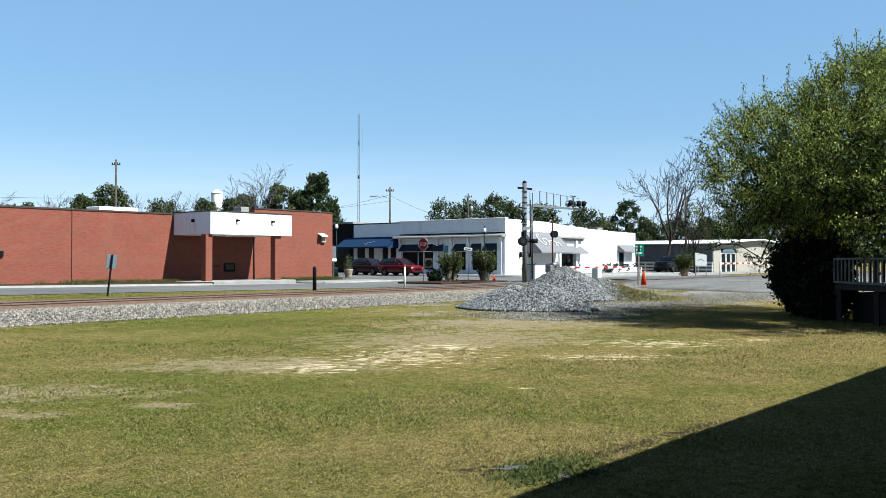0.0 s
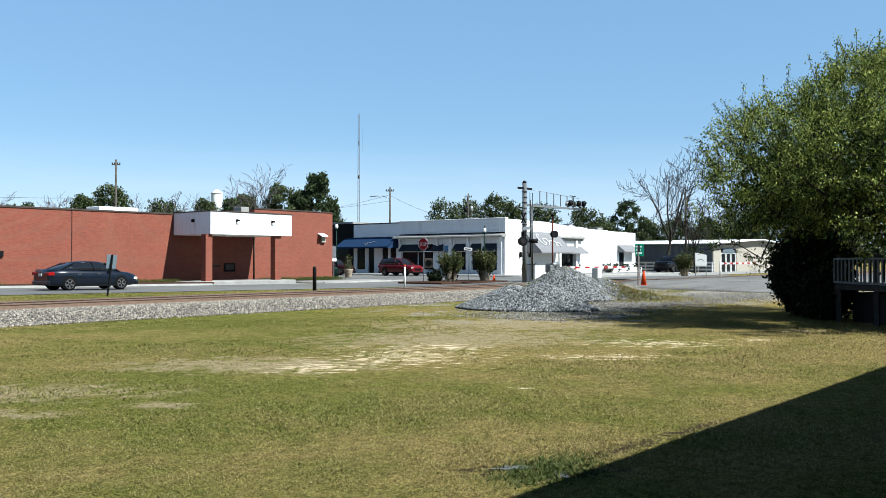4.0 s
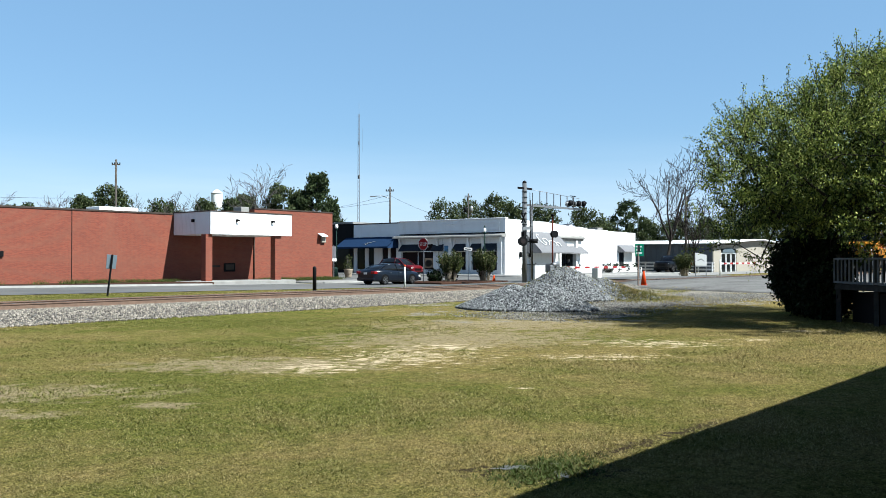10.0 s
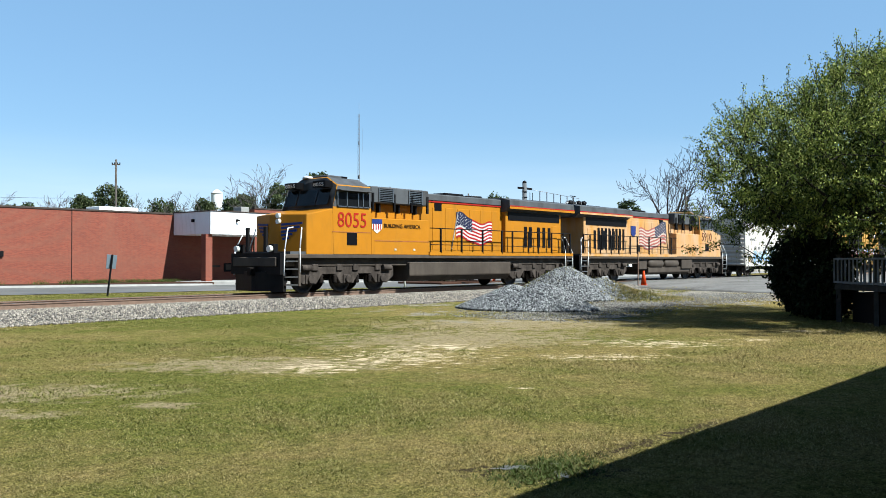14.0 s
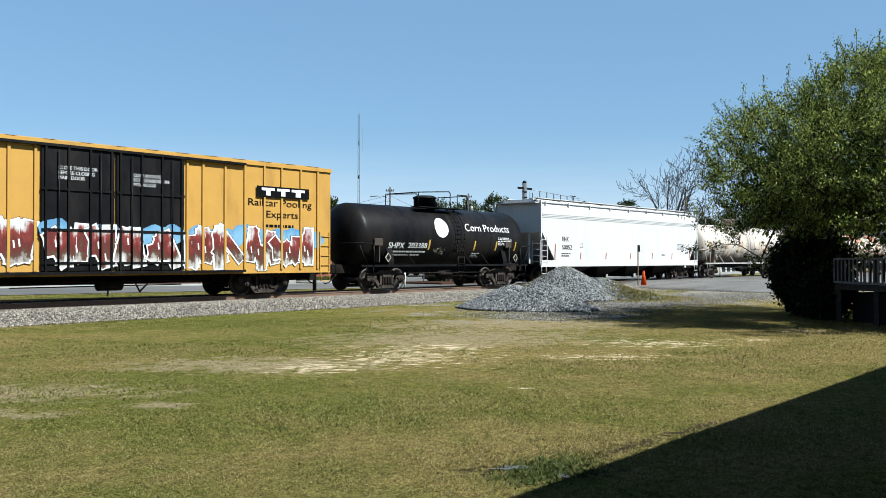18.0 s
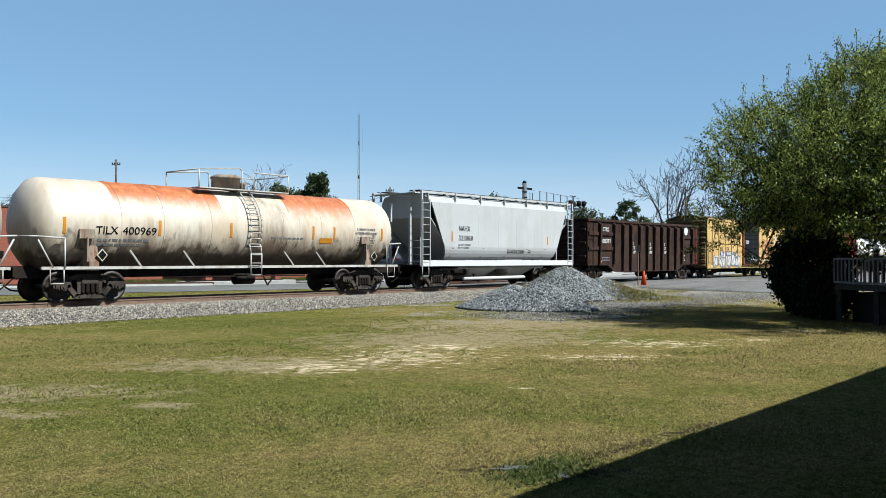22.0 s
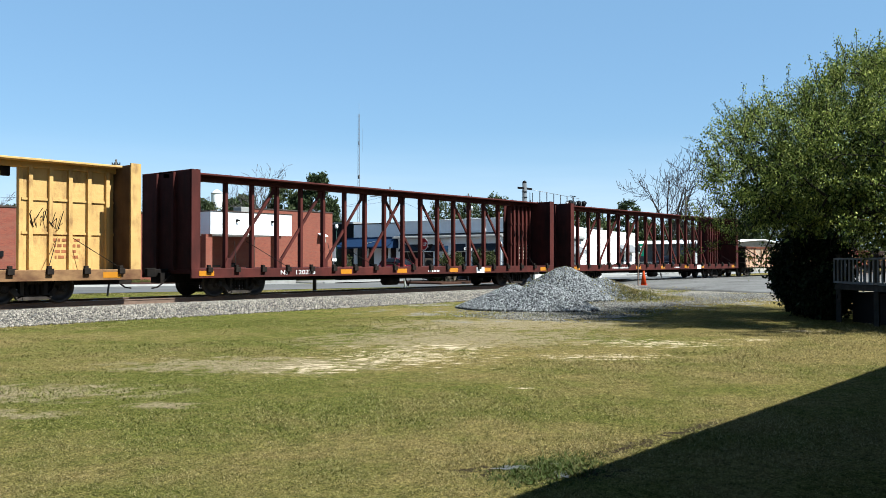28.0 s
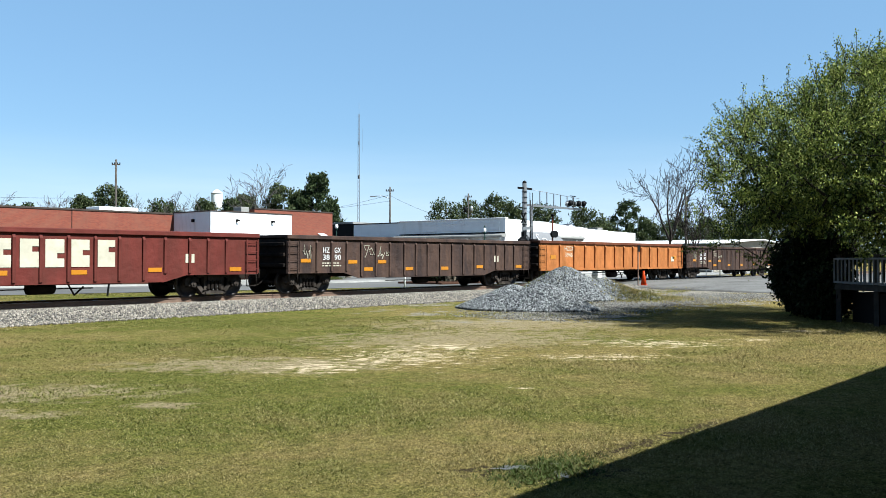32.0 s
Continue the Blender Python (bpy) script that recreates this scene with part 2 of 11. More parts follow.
# Wet mud near the puddles and along the edge of the eave's shade.
MUD = [(6.12, 4.14, 0.6, 0.32, -50), (7.4, 4.02, 0.9, 0.12, -4), (8.6, 3.95, 0.7, 0.1, -2)]


def lawn_patches(nt, co):
    """How dry the grass is from place to place: green hollows, straw-coloured rises, fine mottling."""
    big = noise_tex(nt, co, 0.16, 4, 0.6)
    mid = noise_tex(nt, co, 0.9, 6, 0.72)
    f = mathn(nt, "ADD", mathn(nt, "MULTIPLY", mathn(nt, "SUBTRACT", big, 0.5), 3.4), mathn(nt, "MULTIPLY", mathn(nt, "SUBTRACT", mid, 0.5), 3.2))
    sep = nt.nodes.new("ShaderNodeSeparateXYZ")
    nt.links.new(co, sep.inputs[0])
    # drier towards the crossing, greener by the track
    slope = mathn(nt, "SUBTRACT", mathn(nt, "MULTIPLY", sep.outputs[0], 0.032), mathn(nt, "MULTIPLY", sep.outputs[1], 0.038))
    slope = mathn(nt, "MINIMUM", mathn(nt, "MAXIMUM", slope, -0.22), 0.35)
    return mathn(nt, "ADD", mathn(nt, "ADD", f, slope), 0.5, True)


def lawn_material():
    m, nt, bsdf, co = begin("lawn")
    mid = noise_tex(nt, co, 1.6, 5, 0.65)
    fine = noise_tex(nt, co, 34, 6, 0.85)
    grain = ramp(nt, fine, [(0.42, (0, 0, 0)), (0.6, (1, 1, 1))])
    green = mixc(nt, grain, (0.036, 0.045, 0.009), (0.265, 0.255, 0.07))
    dry = mixc(nt, grain, (0.072, 0.056, 0.02), (0.44, 0.345, 0.135))
    c = mixc(nt, lawn_patches(nt, co), green, dry)
    c = mixc(nt, 0.55, c, ramp(nt, noise_tex(nt, co, 7.5, 5, 0.8), [(0.4, (0.25, 0.28, 0.22)), (0.58, (1.5, 1.46, 1.35))]), "MULTIPLY")

    def places(rows, ragged, lo, hi):
        acc = None
        for x, y, a, b, turn in rows:
            mp = nt.nodes.new("ShaderNodeMapping")
            mp.vector_type = "TEXTURE"
            mp.inputs["Location"].default_value = (x, y, 0)
            mp.inputs["Rotation"].default_value = (0, 0, radians(turn))
            mp.inputs["Scale"].default_value = (a * 1.5, b * 1.5, 50)
            nt.links.new(co, mp.inputs[0])
            g = nt.nodes.new("ShaderNodeTexGradient")
            g.gradient_type = "SPHERICAL"
            nt.links.new(mp.outputs[0], g.inputs[0])
            acc = g.outputs["Fac"] if acc is None else mathn(nt, "MAXIMUM", acc, g.outputs["Fac"])
        f = mathn(nt, "ADD", mathn(nt, "MULTIPLY", acc, 0.75), mathn(nt, "MULTIPLY", mathn(nt, "SUBTRACT", ragged, 0.5), 3.6))
        f = mathn(nt, "MULTIPLY", f, ramp(nt, acc, [(0.0, (0, 0, 0)), (0.12, (1, 1, 1))]))
        return ramp(nt, f, [(lo, (0, 0, 0)), (hi, (1, 1, 1))])
    turned = nt.nodes.new("ShaderNodeMapping")
    turned.inputs["Rotation"].default_value = (0, 0, radians(50))
    nt.links.new(co, turned.inputs[0])
    streaks = noise_tex(nt, turned.outputs[0], 5.0, 7, 0.74, (0.6, 1.1, 1))
    worn = ramp(nt, noise_tex(nt, co, 14, 5, 0.75), [(0.3, (0.15, 0.115, 0.055)), (0.5, (0.3, 0.24, 0.135)), (0.7, (0.5, 0.41, 0.26))])
    mud = ramp(nt, fine, [(0.3, (0.018, 0.014, 0.009)), (0.7, (0.1, 0.075, 0.045))])
    sand = ramp(nt, fine, [(0.25, (0.45, 0.34, 0.2)), (0.6, (0.85, 0.69, 0.46))])
    stone = ramp(nt, noise_tex(nt, co, 24, 6, 0.85), [(0.38, (0.1, 0.09, 0.07)), (0.5, (0.28, 0.25, 0.205)), (0.62, (0.58, 0.53, 0.45))])
    c = mixc(nt, places(STONY, noise_tex(nt, co, 0.55, 8, 0.72), 0.22, 0.5), c, stone)
    c = mixc(nt, places(WORN, noise_tex(nt, co, 2.2, 8, 0.75), 0.15, 0.5), c, worn)
    c = mixc(nt, places(SAND, streaks, 0.61, 0.74), c, sand)
    c = mixc(nt, places(MUD, noise_tex(nt, co, 7, 6, 0.7), 0.2, 0.45), c, mud)
    finish(nt, bsdf, c, 0.9, [(fine, 0.7, 0.03), (mid, 0.35, 0.1)])
    bsdf.inputs["Specular IOR Level"].default_value = 0.0
    return m


M_LAWN = lawn_material()
M_ASPHALT = paint("asphalt", (0.17, 0.17, 0.165), 0.85, var=0.2, scale=0.8, dirt=(0.3, 0.29, 0.27), amount=0.5, dirt_scale=0.25, stretch=(0.3, 1.5, 1), bump=0.4)
M_CONC = paint("concrete", (0.46, 0.45, 0.42), 0.85, var=0.12, scale=1.5, dirt=(0.3, 0.28, 0.25), amount=0.3, bump=0.25)
M_DRIVE = paint("gravel_drive", (0.185, 0.175, 0.16), 0.9, var=0.5, scale=5, dirt=(0.33, 0.32, 0.3), amount=0.5, dirt_scale=0.4, stretch=(0.4, 1.4, 1), bump=0.6)
M_BALLAST = paint("ballast_bed", (0.2, 0.19, 0.175), 0.95, var=0.45, scale=9, bump=1.0)

xs = spread(-2500, 3500, -20, 100, 2.0)
ys = spread(-2500, 3500, -10, 70, 1.0)
gx, gy = np.meshgrid(xs, ys, indexing="ij")
gv = np.stack([gx, gy, ground_z(gx, gy)], -1).reshape(-1, 3)
gi = np.arange(gx.size).reshape(gx.shape)
tagged(mesh_np("ground", gv, np.stack([gi[:-1, :-1], gi[1:, :-1], gi[1:, 1:], gi[:-1, 1:]], -1).reshape(-1, 4), M_LAWN, smooth=True),
       "wide flat lawn of patchy dry grass with bare sandy places", "lawn", "", "structure")

# ---- railway track ----
M_RAIL = paint("rusty_rail", (0.27, 0.17, 0.115), 0.7, metal=0.2, var=0.25, scale=6)
M_RAILTOP = paint("polished_rail", (0.35, 0.33, 0.31), 0.3, metal=0.9, var=0.15, scale=6)
M_TIE = paint("creosoted_wood", (0.13, 0.085, 0.06), 0.9, var=0.35, scale=4, dirt=(0.17, 0.14, 0.12), amount=0.4, dirt_scale=3)
prof = [(-0.07, 0.0), (-0.07, 0.012), (-0.012, 0.03), (-0.012, 0.13), (-0.036, 0.145), (-0.036, 0.176), (-0.028, 0.182), (0.028, 0.182), (0.036, 0.176), (0.036, 0.145), (0.012, 0.13), (0.012, 0.03), (0.07, 0.012), (0.07, 0.0)]
for y in (TRACK_Y - 0.755, TRACK_Y + 0.755):
    bm = extrude(B(), [(a + y, b + RAIL_Z - 0.182) for a, b in prof], -300, 900, "yz")
    rail = solo("rail", bm, M_RAIL, "long rusty steel rail with a polished head", "rail", "", "structure")
    part("rail_head", box(B(), -300, 900, y - 0.03, y + 0.03, RAIL_Z - 0.002, RAIL_Z + 0.003), M_RAILTOP, rail)

bed_y = np.array([23.2, 23.7, 24.5, 25.2, 26.1, 28.6, 29.2, 30.0, 30.9])
bed_h = np.array([0.0, 0.1, 0.24, 0.28, 0.27, 0.27, 0.28, 0.2, 0.0])
bx_ = spread(-300, 800, -10, 80, 1.0)
gx, gy = np.meshgrid(bx_, bed_y, indexing="ij")
hz = np.broadcast_to(bed_h, gx.shape).copy()
base = ground_z(gx, gy)
hz = np.where((gy < 23.3) | (gy > 30.8), base - 0.02, np.maximum(hz, base - 0.03))
i = np.arange(gx.size).reshape(gx.shape)
ballast = tagged(mesh_np("ballast_bed", np.stack([gx, gy, hz], -1).reshape(-1, 3), np.stack([i[:-1, :-1], i[1:, :-1], i[1:, 1:], i[:-1, 1:]], -1).reshape(-1, 4), M_BALLAST),
                 "grey crushed-stone ballast under the track", "ballast", "", "structure")


def ties():
    """Creosoted sleepers, half sunk in the ballast."""
    bm = bevel(box(B(), -0.115, 0.115, -1.3, 1.3, -0.12, 0.05), 0.015)
    first = None
    for k in range(190):
        m = pose(-28 + k * 0.5, TRACK_Y, RAIL_Z - 0.182 - 0.035, 0, 0, ((k * 37) % 11 - 5) * 0.25)
        if first is None:
            first = part("sleeper", bm, M_TIE, ballast)
            first.matrix_basis = m
        else:
            ob = new("sleeper", first.data)
            ob.parent = ballast
            ob.matrix_basis = m


ties()


def stone_base():
    """An angular chip with eight faces."""
    v = np.array([(1, 0.1, 0), (-0.1, 0.9, 0.1), (-0.95, 0, -0.1), (0.15, -1.05, 0), (0.25, 0.2, 0.85), (-0.15, -0.1, -0.9)])
    f = np.array([(0, 1, 4), (1, 2, 4), (2, 3, 4), (3, 0, 4), (1, 0, 5), (2, 1, 5), (3, 2, 5), (0, 3, 5)])
    return v, f


def stones_material(name, dark, light):
    m, nt, bsdf, co = begin(name)
    g = nt.nodes.new("ShaderNodeNewGeometry")
    c = ramp(nt, g.outputs["Random Per Island"], [(0.0, dark), (0.4, tuple(a * 0.75 + b * 0.25 for a, b in zip(dark, light))), (0.75, tuple(a * 0.4 + b * 0.6 for a, b in zip(dark, light))), (1.0, light)])
    c = mixc(nt, 0.3, c, ramp(nt, noise_tex(nt, co, 30, 3), [(0.3, (0.5, 0.5, 0.5)), (0.7, (1, 1, 1))]), "MULTIPLY")
    finish(nt, bsdf, c, 0.85)
    return m


M_BSTONE = stones_material("ballast_stone", (0.06, 0.052, 0.043), (0.58, 0.51, 0.41))
M_GRAVEL = stones_material("spilt_gravel", (0.06, 0.055, 0.048), (0.46, 0.43, 0.37))
M_PSTONE = stones_material("pile_stone", (0.012, 0.014, 0.017), (0.44, 0.45, 0.44))
STONE_V, STONE_F = stone_base()
rng = np.random.default_rng(5)
n = 46000
px_ = 4 + 43 * rng.random(n) ** 1.1
py_ = rng.uniform(23.1, 26.15, n) + rng.normal(0, 0.08, n)
py_ = np.where(rng.random(n) < np.where(px_ < 24, 0.16, 0.06), rng.uniform(28.7, 31.2, n), py_)
pz_ = np.maximum(np.interp(py_, bed_y, bed_h), ground_z(px_, py_)) + 0.015
st = scatter("ballast_stones", STONE_V, STONE_F, np.stack([px_, py_, pz_], 1), rng.uniform(0.022, 0.05, n), rng, M_BSTONE, squash=(1, 1, 0.75))
tagged(st, "loose pale grey ballast stones along the track", "stones", "", "stuff")

# gravel heaps beside the crossing: x, y, radius, height
HEAPS = [(34.1, 21.6, 2.5, 1.5), (33.2, 20.2, 1.5, 0.75), (25.8, 18.5, 1.8, 0.88), (26.1, 17.4, 1.8, 0.94), (26.2, 16.6, 1.2, 0.42), (25.6, 19.4, 1.2, 0.5), (35.2, 20.4, 2.1, 0.95), (35.2, 19.0, 1.6, 0.45)]


def heap_z(x, y):
    z = np.zeros_like(x)
    for hx, hy, r, h in HEAPS:
        d = np.hypot(x - hx, y - hy) / r
        z = np.maximum(z, h * np.clip(1.08 - np.sqrt(d * d + 0.02), 0, 1))
    return z


hx_, hy_ = np.meshgrid(np.arange(21, 38.6, 0.18), np.arange(14.4, 24.4, 0.18), indexing="ij")
hz_ = heap_z(hx_, hy_)
hz_ = np.where(hz_ > 0.02, ground_z(hx_, hy_) + hz_ + rng.uniform(-0.03, 0.03, hz_.shape), -0.15)
i = np.arange(hx_.size).reshape(hx_.shape)
# Nearly black core, so gaps between stones look shaded by colour.
M_HEAPCORE = paint("heap_gap_shade", (0.035, 0.037, 0.04), 0.95, var=0.4, scale=11, bump=0.4)
heap = thing("gravel_heap", "heap of fresh blue-grey crushed stone beside the track", "gravel heap")
mesh_np("heap_core", np.stack([hx_, hy_, hz_], -1).reshape(-1, 3), np.stack([i[:-1, :-1], i[1:, :-1], i[1:, 1:], i[:-1, 1:]], -1).reshape(-1, 4), M_HEAPCORE, heap)
n = 120000
sx, sy = rng.uniform(21, 38.5, n), rng.uniform(14.4, 24.3, n)
sz = heap_z(sx, sy)
keep = ((sz > 0.03) & (rng.random(n) < np.where((0.645 * sx - 0.764 * sy > (0.196 + rng.normal(0, 0.012, n)) * (0.764 * sx + 0.645 * sy)) & (sx > 30), 0.07, 1.0)))
sx, sy, sz = sx[keep], sy[keep], sz[keep]
loose = scatter("gravel_cover", STONE_V, STONE_F, np.stack([sx, sy, ground_z(sx, sy) + sz + 0.01], 1), rng.uniform(0.03, 0.068, len(sx)), rng, M_PSTONE, heap, squash=(1, 1, 0.8))
loose["kind"] = "stuff"
# gravel carried out over the worn ground beside the heap
n = 15000
lx = np.concatenate([rng.normal(37, 6.5, n // 3), rng.uniform(21, 44, n - n // 3)])
ly = rng.normal(16.9, 1.4, n) - np.where(lx < 30, (30 - lx) * 0.16, 0)
ok = (lx > 21) & (lx < 50) & (ly > 12.6) & (ly < 24) & (heap_z(lx, ly) < 0.03)
lx, ly = lx[ok], ly[ok]
spill = scatter("loose_gravel", STONE_V, STONE_F, np.stack([lx, ly, ground_z(lx, ly) + 0.012], 1), rng.uniform(0.014, 0.036, len(lx)), rng, M_GRAVEL, squash=(1, 1, 0.7))
tagged(spill, "thin scatter of pale gravel on the worn ground", "gravel", "", "stuff")

# ---- streets and kerbs ----
patch("road", np.arange(-80, 66.1, 2), [38.0, 40, 42, 44, 46, 48.4], 0.02, M_ASPHALT, "pale worn asphalt street beside the railway", "road")
patch("road", np.arange(52.6, 65.01, 1.55), np.arange(48.41, 160, 4), 0.021, M_ASPHALT, "pale asphalt side street between the brick and white buildings", "road")
patch("crossing_road", np.append([45.5, 46.5], np.arange(48, 96.1, 2)), np.append(np.arange(15, 26.2, 1), [26.55]), 0.05, M_DRIVE, "worn asphalt and gravel crossing approach", "road", edge=0.1)
patch("crossing_road", np.arange(56, 74.1, 2), np.append(np.arange(28.35, 38, 1), [38.2]), 0.075, M_ASPHALT, "worn asphalt road over the crossing", "road")
patch("car_park", np.arange(66.2, 140, 3), np.arange(36, 43.1, 1.0), 0.03, M_CONC, "pale concrete forecourt before the white building", "car park")
solo("crossing_panel", bevel(box(box(B(), 56, 74, TRACK_Y - 0.68, TRACK_Y + 0.68, 0.3, 0.43), 56, 74, TRACK_Y - 1.9, TRACK_Y - 0.84, 0.3, 0.43), 0.02), M_TIE, "dark timber and asphalt panels between the rails at the crossing", "crossing", "", "structure")
for x0, x1, y0, y1 in ((-80, 34.2, 48.42, 48.62), (44.0, 52.4, 48.42, 48.62)):
    patch("kerb", np.linspace(x0, x1, max(3, int((x1 - x0) / 2))), [y0, y1], 0.14, M_CONC, "pale concrete kerb along the planting bed", "kerb", edge=0.2)
patch("pavement", np.arange(-80, 34.3, 2), [48.63, 50.5], 0.12, M_ASPHALT, "strip of pale concrete pavement by the brick wall", "pavement", edge=0.15)
patch("pavement", np.linspace(44.0, 52.4, 6), [48.63, 50, 52, 54.0], 0.11, M_CONC, "pale concrete pavement at the corner", "pavement", edge=0.15)
patch("drive_lane", np.arange(34.3, 44.0, 1.4), [48.42, 50, 52, 54, 55.9], 0.025, M_CONC, "concrete drive-through lane under the canopy", "driveway")
patch("pavement", [65.0, 66, 67, 68.45], np.arange(44, 110, 3), 0.15, M_CONC, "pale concrete pavement in front of the shops", "pavement", edge=0.2)
patch("pavement", np.arange(68.46, 96, 2), [43.1, 45, 47, 49.98], 0.12, M_CONC, "pale concrete pavement beside the white building", "pavement", edge=0.15)

# puddle in the worn lawn, earth round it
M_PUDDLE = paint("puddle_water", (0.15, 0.15, 0.155), 0.3, var=0.3, scale=9, bump=0.25)
for x, y, a, b, mat, z, nm, lab in ((6.09, 4.3, 0.25, 0.085, M_PUDDLE, 0.012, "puddle", "shallow puddle reflecting the sky"), (6.36, 4.16, 0.13, 0.06, M_PUDDLE, 0.012, "puddle", "small puddle reflecting the sky"), (6.14, 3.92, 0.065, 0.2, M_PUDDLE, 0.012, "puddle", "small puddle reflecting the sky")):
    bm = B()
    r2 = random.Random(int(x * 10 + y * 100))
    turn = radians(-50 if "edge" not in lab else -3)
    vs = []
    waves = [(n, r2.uniform(0, 6), r2.uniform(0.04, 0.13)) for n in (2, 3, 4, 6, 9)]
    for k in range(44):
        t = 2 * math.pi * k / 44
        q = 0.8 + sum(w * math.sin(n * t + o) for n, o, w in waves)
        u, v = math.cos(t) * a * q, math.sin(t) * b * q
        vs.append(bm.verts.new((x + u * math.cos(turn) - v * math.sin(turn), y + u * math.sin(turn) + v * math.cos(turn), z)))
    bm.faces.new(vs)
    solo(nm, bm, mat, lab, "puddle" if nm == "puddle" else "mud", "", "structure")

M_PUDDLE.node_tree.nodes["Principled BSDF"].inputs["Specular IOR Level"].default_value = 0.12

# ---- train: materials ----
M_STEEL = paint("dark_steel", (0.012, 0.01, 0.009), 0.75, var=0.4, scale=5, dirt=(0.05, 0.036, 0.027), amount=0.45, dirt_scale=2.0, stretch=(1, 1, 1))
M_WHEEL = paint("wheel_steel", (0.06, 0.048, 0.04), 0.55, metal=0.3, var=0.35, scale=8)
M_BLACK = paint("black_paint", (0.009, 0.009, 0.01), 0.5, var=0.3, scale=3, dirt=(0.035, 0.03, 0.027), amount=0.3)
M_YEL = paint("loco_yellow", (0.62, 0.25, 0.017), 0.42, var=0.06, scale=1.4, dirt=(0.42, 0.2, 0.03), amount=0.22, dirt_scale=1.4)
M_YELOLD = paint("faded_yellow", (0.76, 0.38, 0.1), 0.5, var=0.12, scale=1.4, dirt=(0.72, 0.52, 0.34), amount=0.5, dirt_scale=1.2)
M_LGREY = paint("loco_grey", (0.13, 0.135, 0.14), 0.5, var=0.12, scale=2, dirt=(0.06, 0.055, 0.05), amount=0.3)
M_TANKGREY = paint("tank_grey", (0.12, 0.098, 0.078), 0.6, var=0.15, scale=2, dirt=(0.07, 0.055, 0.045), amount=0.4)
M_TRUCK = paint("dusty_truck", (0.11, 0.09, 0.075), 0.8, var=0.3, scale=4, dirt=(0.03, 0.024, 0.02), amount=0.5, dirt_scale=3)
M_RED = paint("letter_red", (0.5, 0.03, 0.02), 0.4, var=0.1)
M_WHITEP = paint("white_paint", (0.78, 0.78, 0.76), 0.4, var=0.04, scale=2, tone=0.65)
M_BLUEP = paint("blue_paint", (0.035, 0.06, 0.24), 0.4, var=0.12)
M_BLACKP = paint("letter_black", (0.006, 0.006, 0.007), 0.5, var=0.1)
M_ORANGE = paint("reflector_orange", (0.72, 0.28, 0.015), 0.35, var=0.1)
M_YREFL = paint("reflector_yellow", (0.8, 0.5, 0.08), 0.35, var=0.1)
M_CREAMP = paint("cream_letter", (0.78, 0.72, 0.56), 0.5, var=0.15)
M_DGLASS = paint("cab_glass", (0.012, 0.014, 0.016), 0.05, var=0.1, bump=0)
M_CHROME = paint("bare_metal", (0.5, 0.5, 0.5), 0.3, metal=0.9, var=0.1)
M_LENS = paint("lamp_lens", (0.75, 0.75, 0.7), 0.1, var=0.02, bump=0, tone=0.80)
M_REEFER = paint("reefer_white", (0.8, 0.76, 0.67), 0.45, var=0.05, scale=1.2, dirt=(0.48, 0.42, 0.34), amount=0.16, dirt_scale=1.3, tone=0.54)
M_TBOX = paint("box_yellow", (0.74, 0.42, 0.1), 0.5, var=0.07, scale=1.3, dirt=(0.45, 0.25, 0.08), amount=0.18, dirt_scale=1.1)
M_BOXEND = paint("weathered_end", (0.24, 0.16, 0.07), 0.7, var=0.25, scale=2, dirt=(0.07, 0.05, 0.035), amount=0.55, dirt_scale=1.4, stretch=(1, 1, 2.5))
M_RBOX = paint("pale_yellow", (0.8, 0.54, 0.21), 0.5, var=0.07, scale=1.3, dirt=(0.48, 0.3, 0.14), amount=0.22, dirt_scale=1.3, dents=0.25)
# Dark red for ends: some grime, with their shade put into the colour.
M_SHADERED = paint("shaded_grimy_red", (0.13, 0.032, 0.026), 0.75, var=0.3, scale=2, dirt=(0.03, 0.018, 0.015), amount=0.6)
M_NS = paint("box_red", (0.35, 0.058, 0.042), 0.5, var=0.12, scale=1.4, dirt=(0.18, 0.05, 0.035), amount=0.35, dents=0.20)
M_TBLACK = paint("tank_black", (0.01, 0.01, 0.011), 0.4, var=0.3, scale=0.8, dirt=(0.035, 0.03, 0.026), amount=0.4, dirt_scale=0.9)
M_HOPW = paint("hopper_white", (0.77, 0.76, 0.74), 0.4, var=0.03, scale=0.8, dirt=(0.55, 0.54, 0.5), amount=0.12, dirt_scale=0.8, tone=0.54)
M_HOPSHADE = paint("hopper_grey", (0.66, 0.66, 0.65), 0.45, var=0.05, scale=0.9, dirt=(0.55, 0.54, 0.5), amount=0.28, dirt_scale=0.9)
M_TW = paint("tank_white", (0.7, 0.67, 0.62), 0.45, var=0.06, scale=1, dirt=(0.35, 0.28, 0.22), amount=0.35, dirt_scale=3)
M_GTKX = paint("gondola_brown", (0.045, 0.03, 0.025), 0.8, var=0.5, scale=2.2, dirt=(0.1, 0.052, 0.036), amount=0.45, dirt_scale=1.6, stretch=(1, 1, 0.6), dents=0.70)
M_RUSTRED = paint("rust_red", (0.16, 0.035, 0.02), 0.7, var=0.25, scale=2, dirt=(0.08, 0.03, 0.02), amount=0.4)
M_CBYEL = paint("beam_yellow", (0.82, 0.52, 0.19), 0.65, var=0.1, scale=1.6, dirt=(0.25, 0.12, 0.06), amount=0.22, dirt_scale=2.8, stretch=(1, 1, 0.45), dents=0.30)
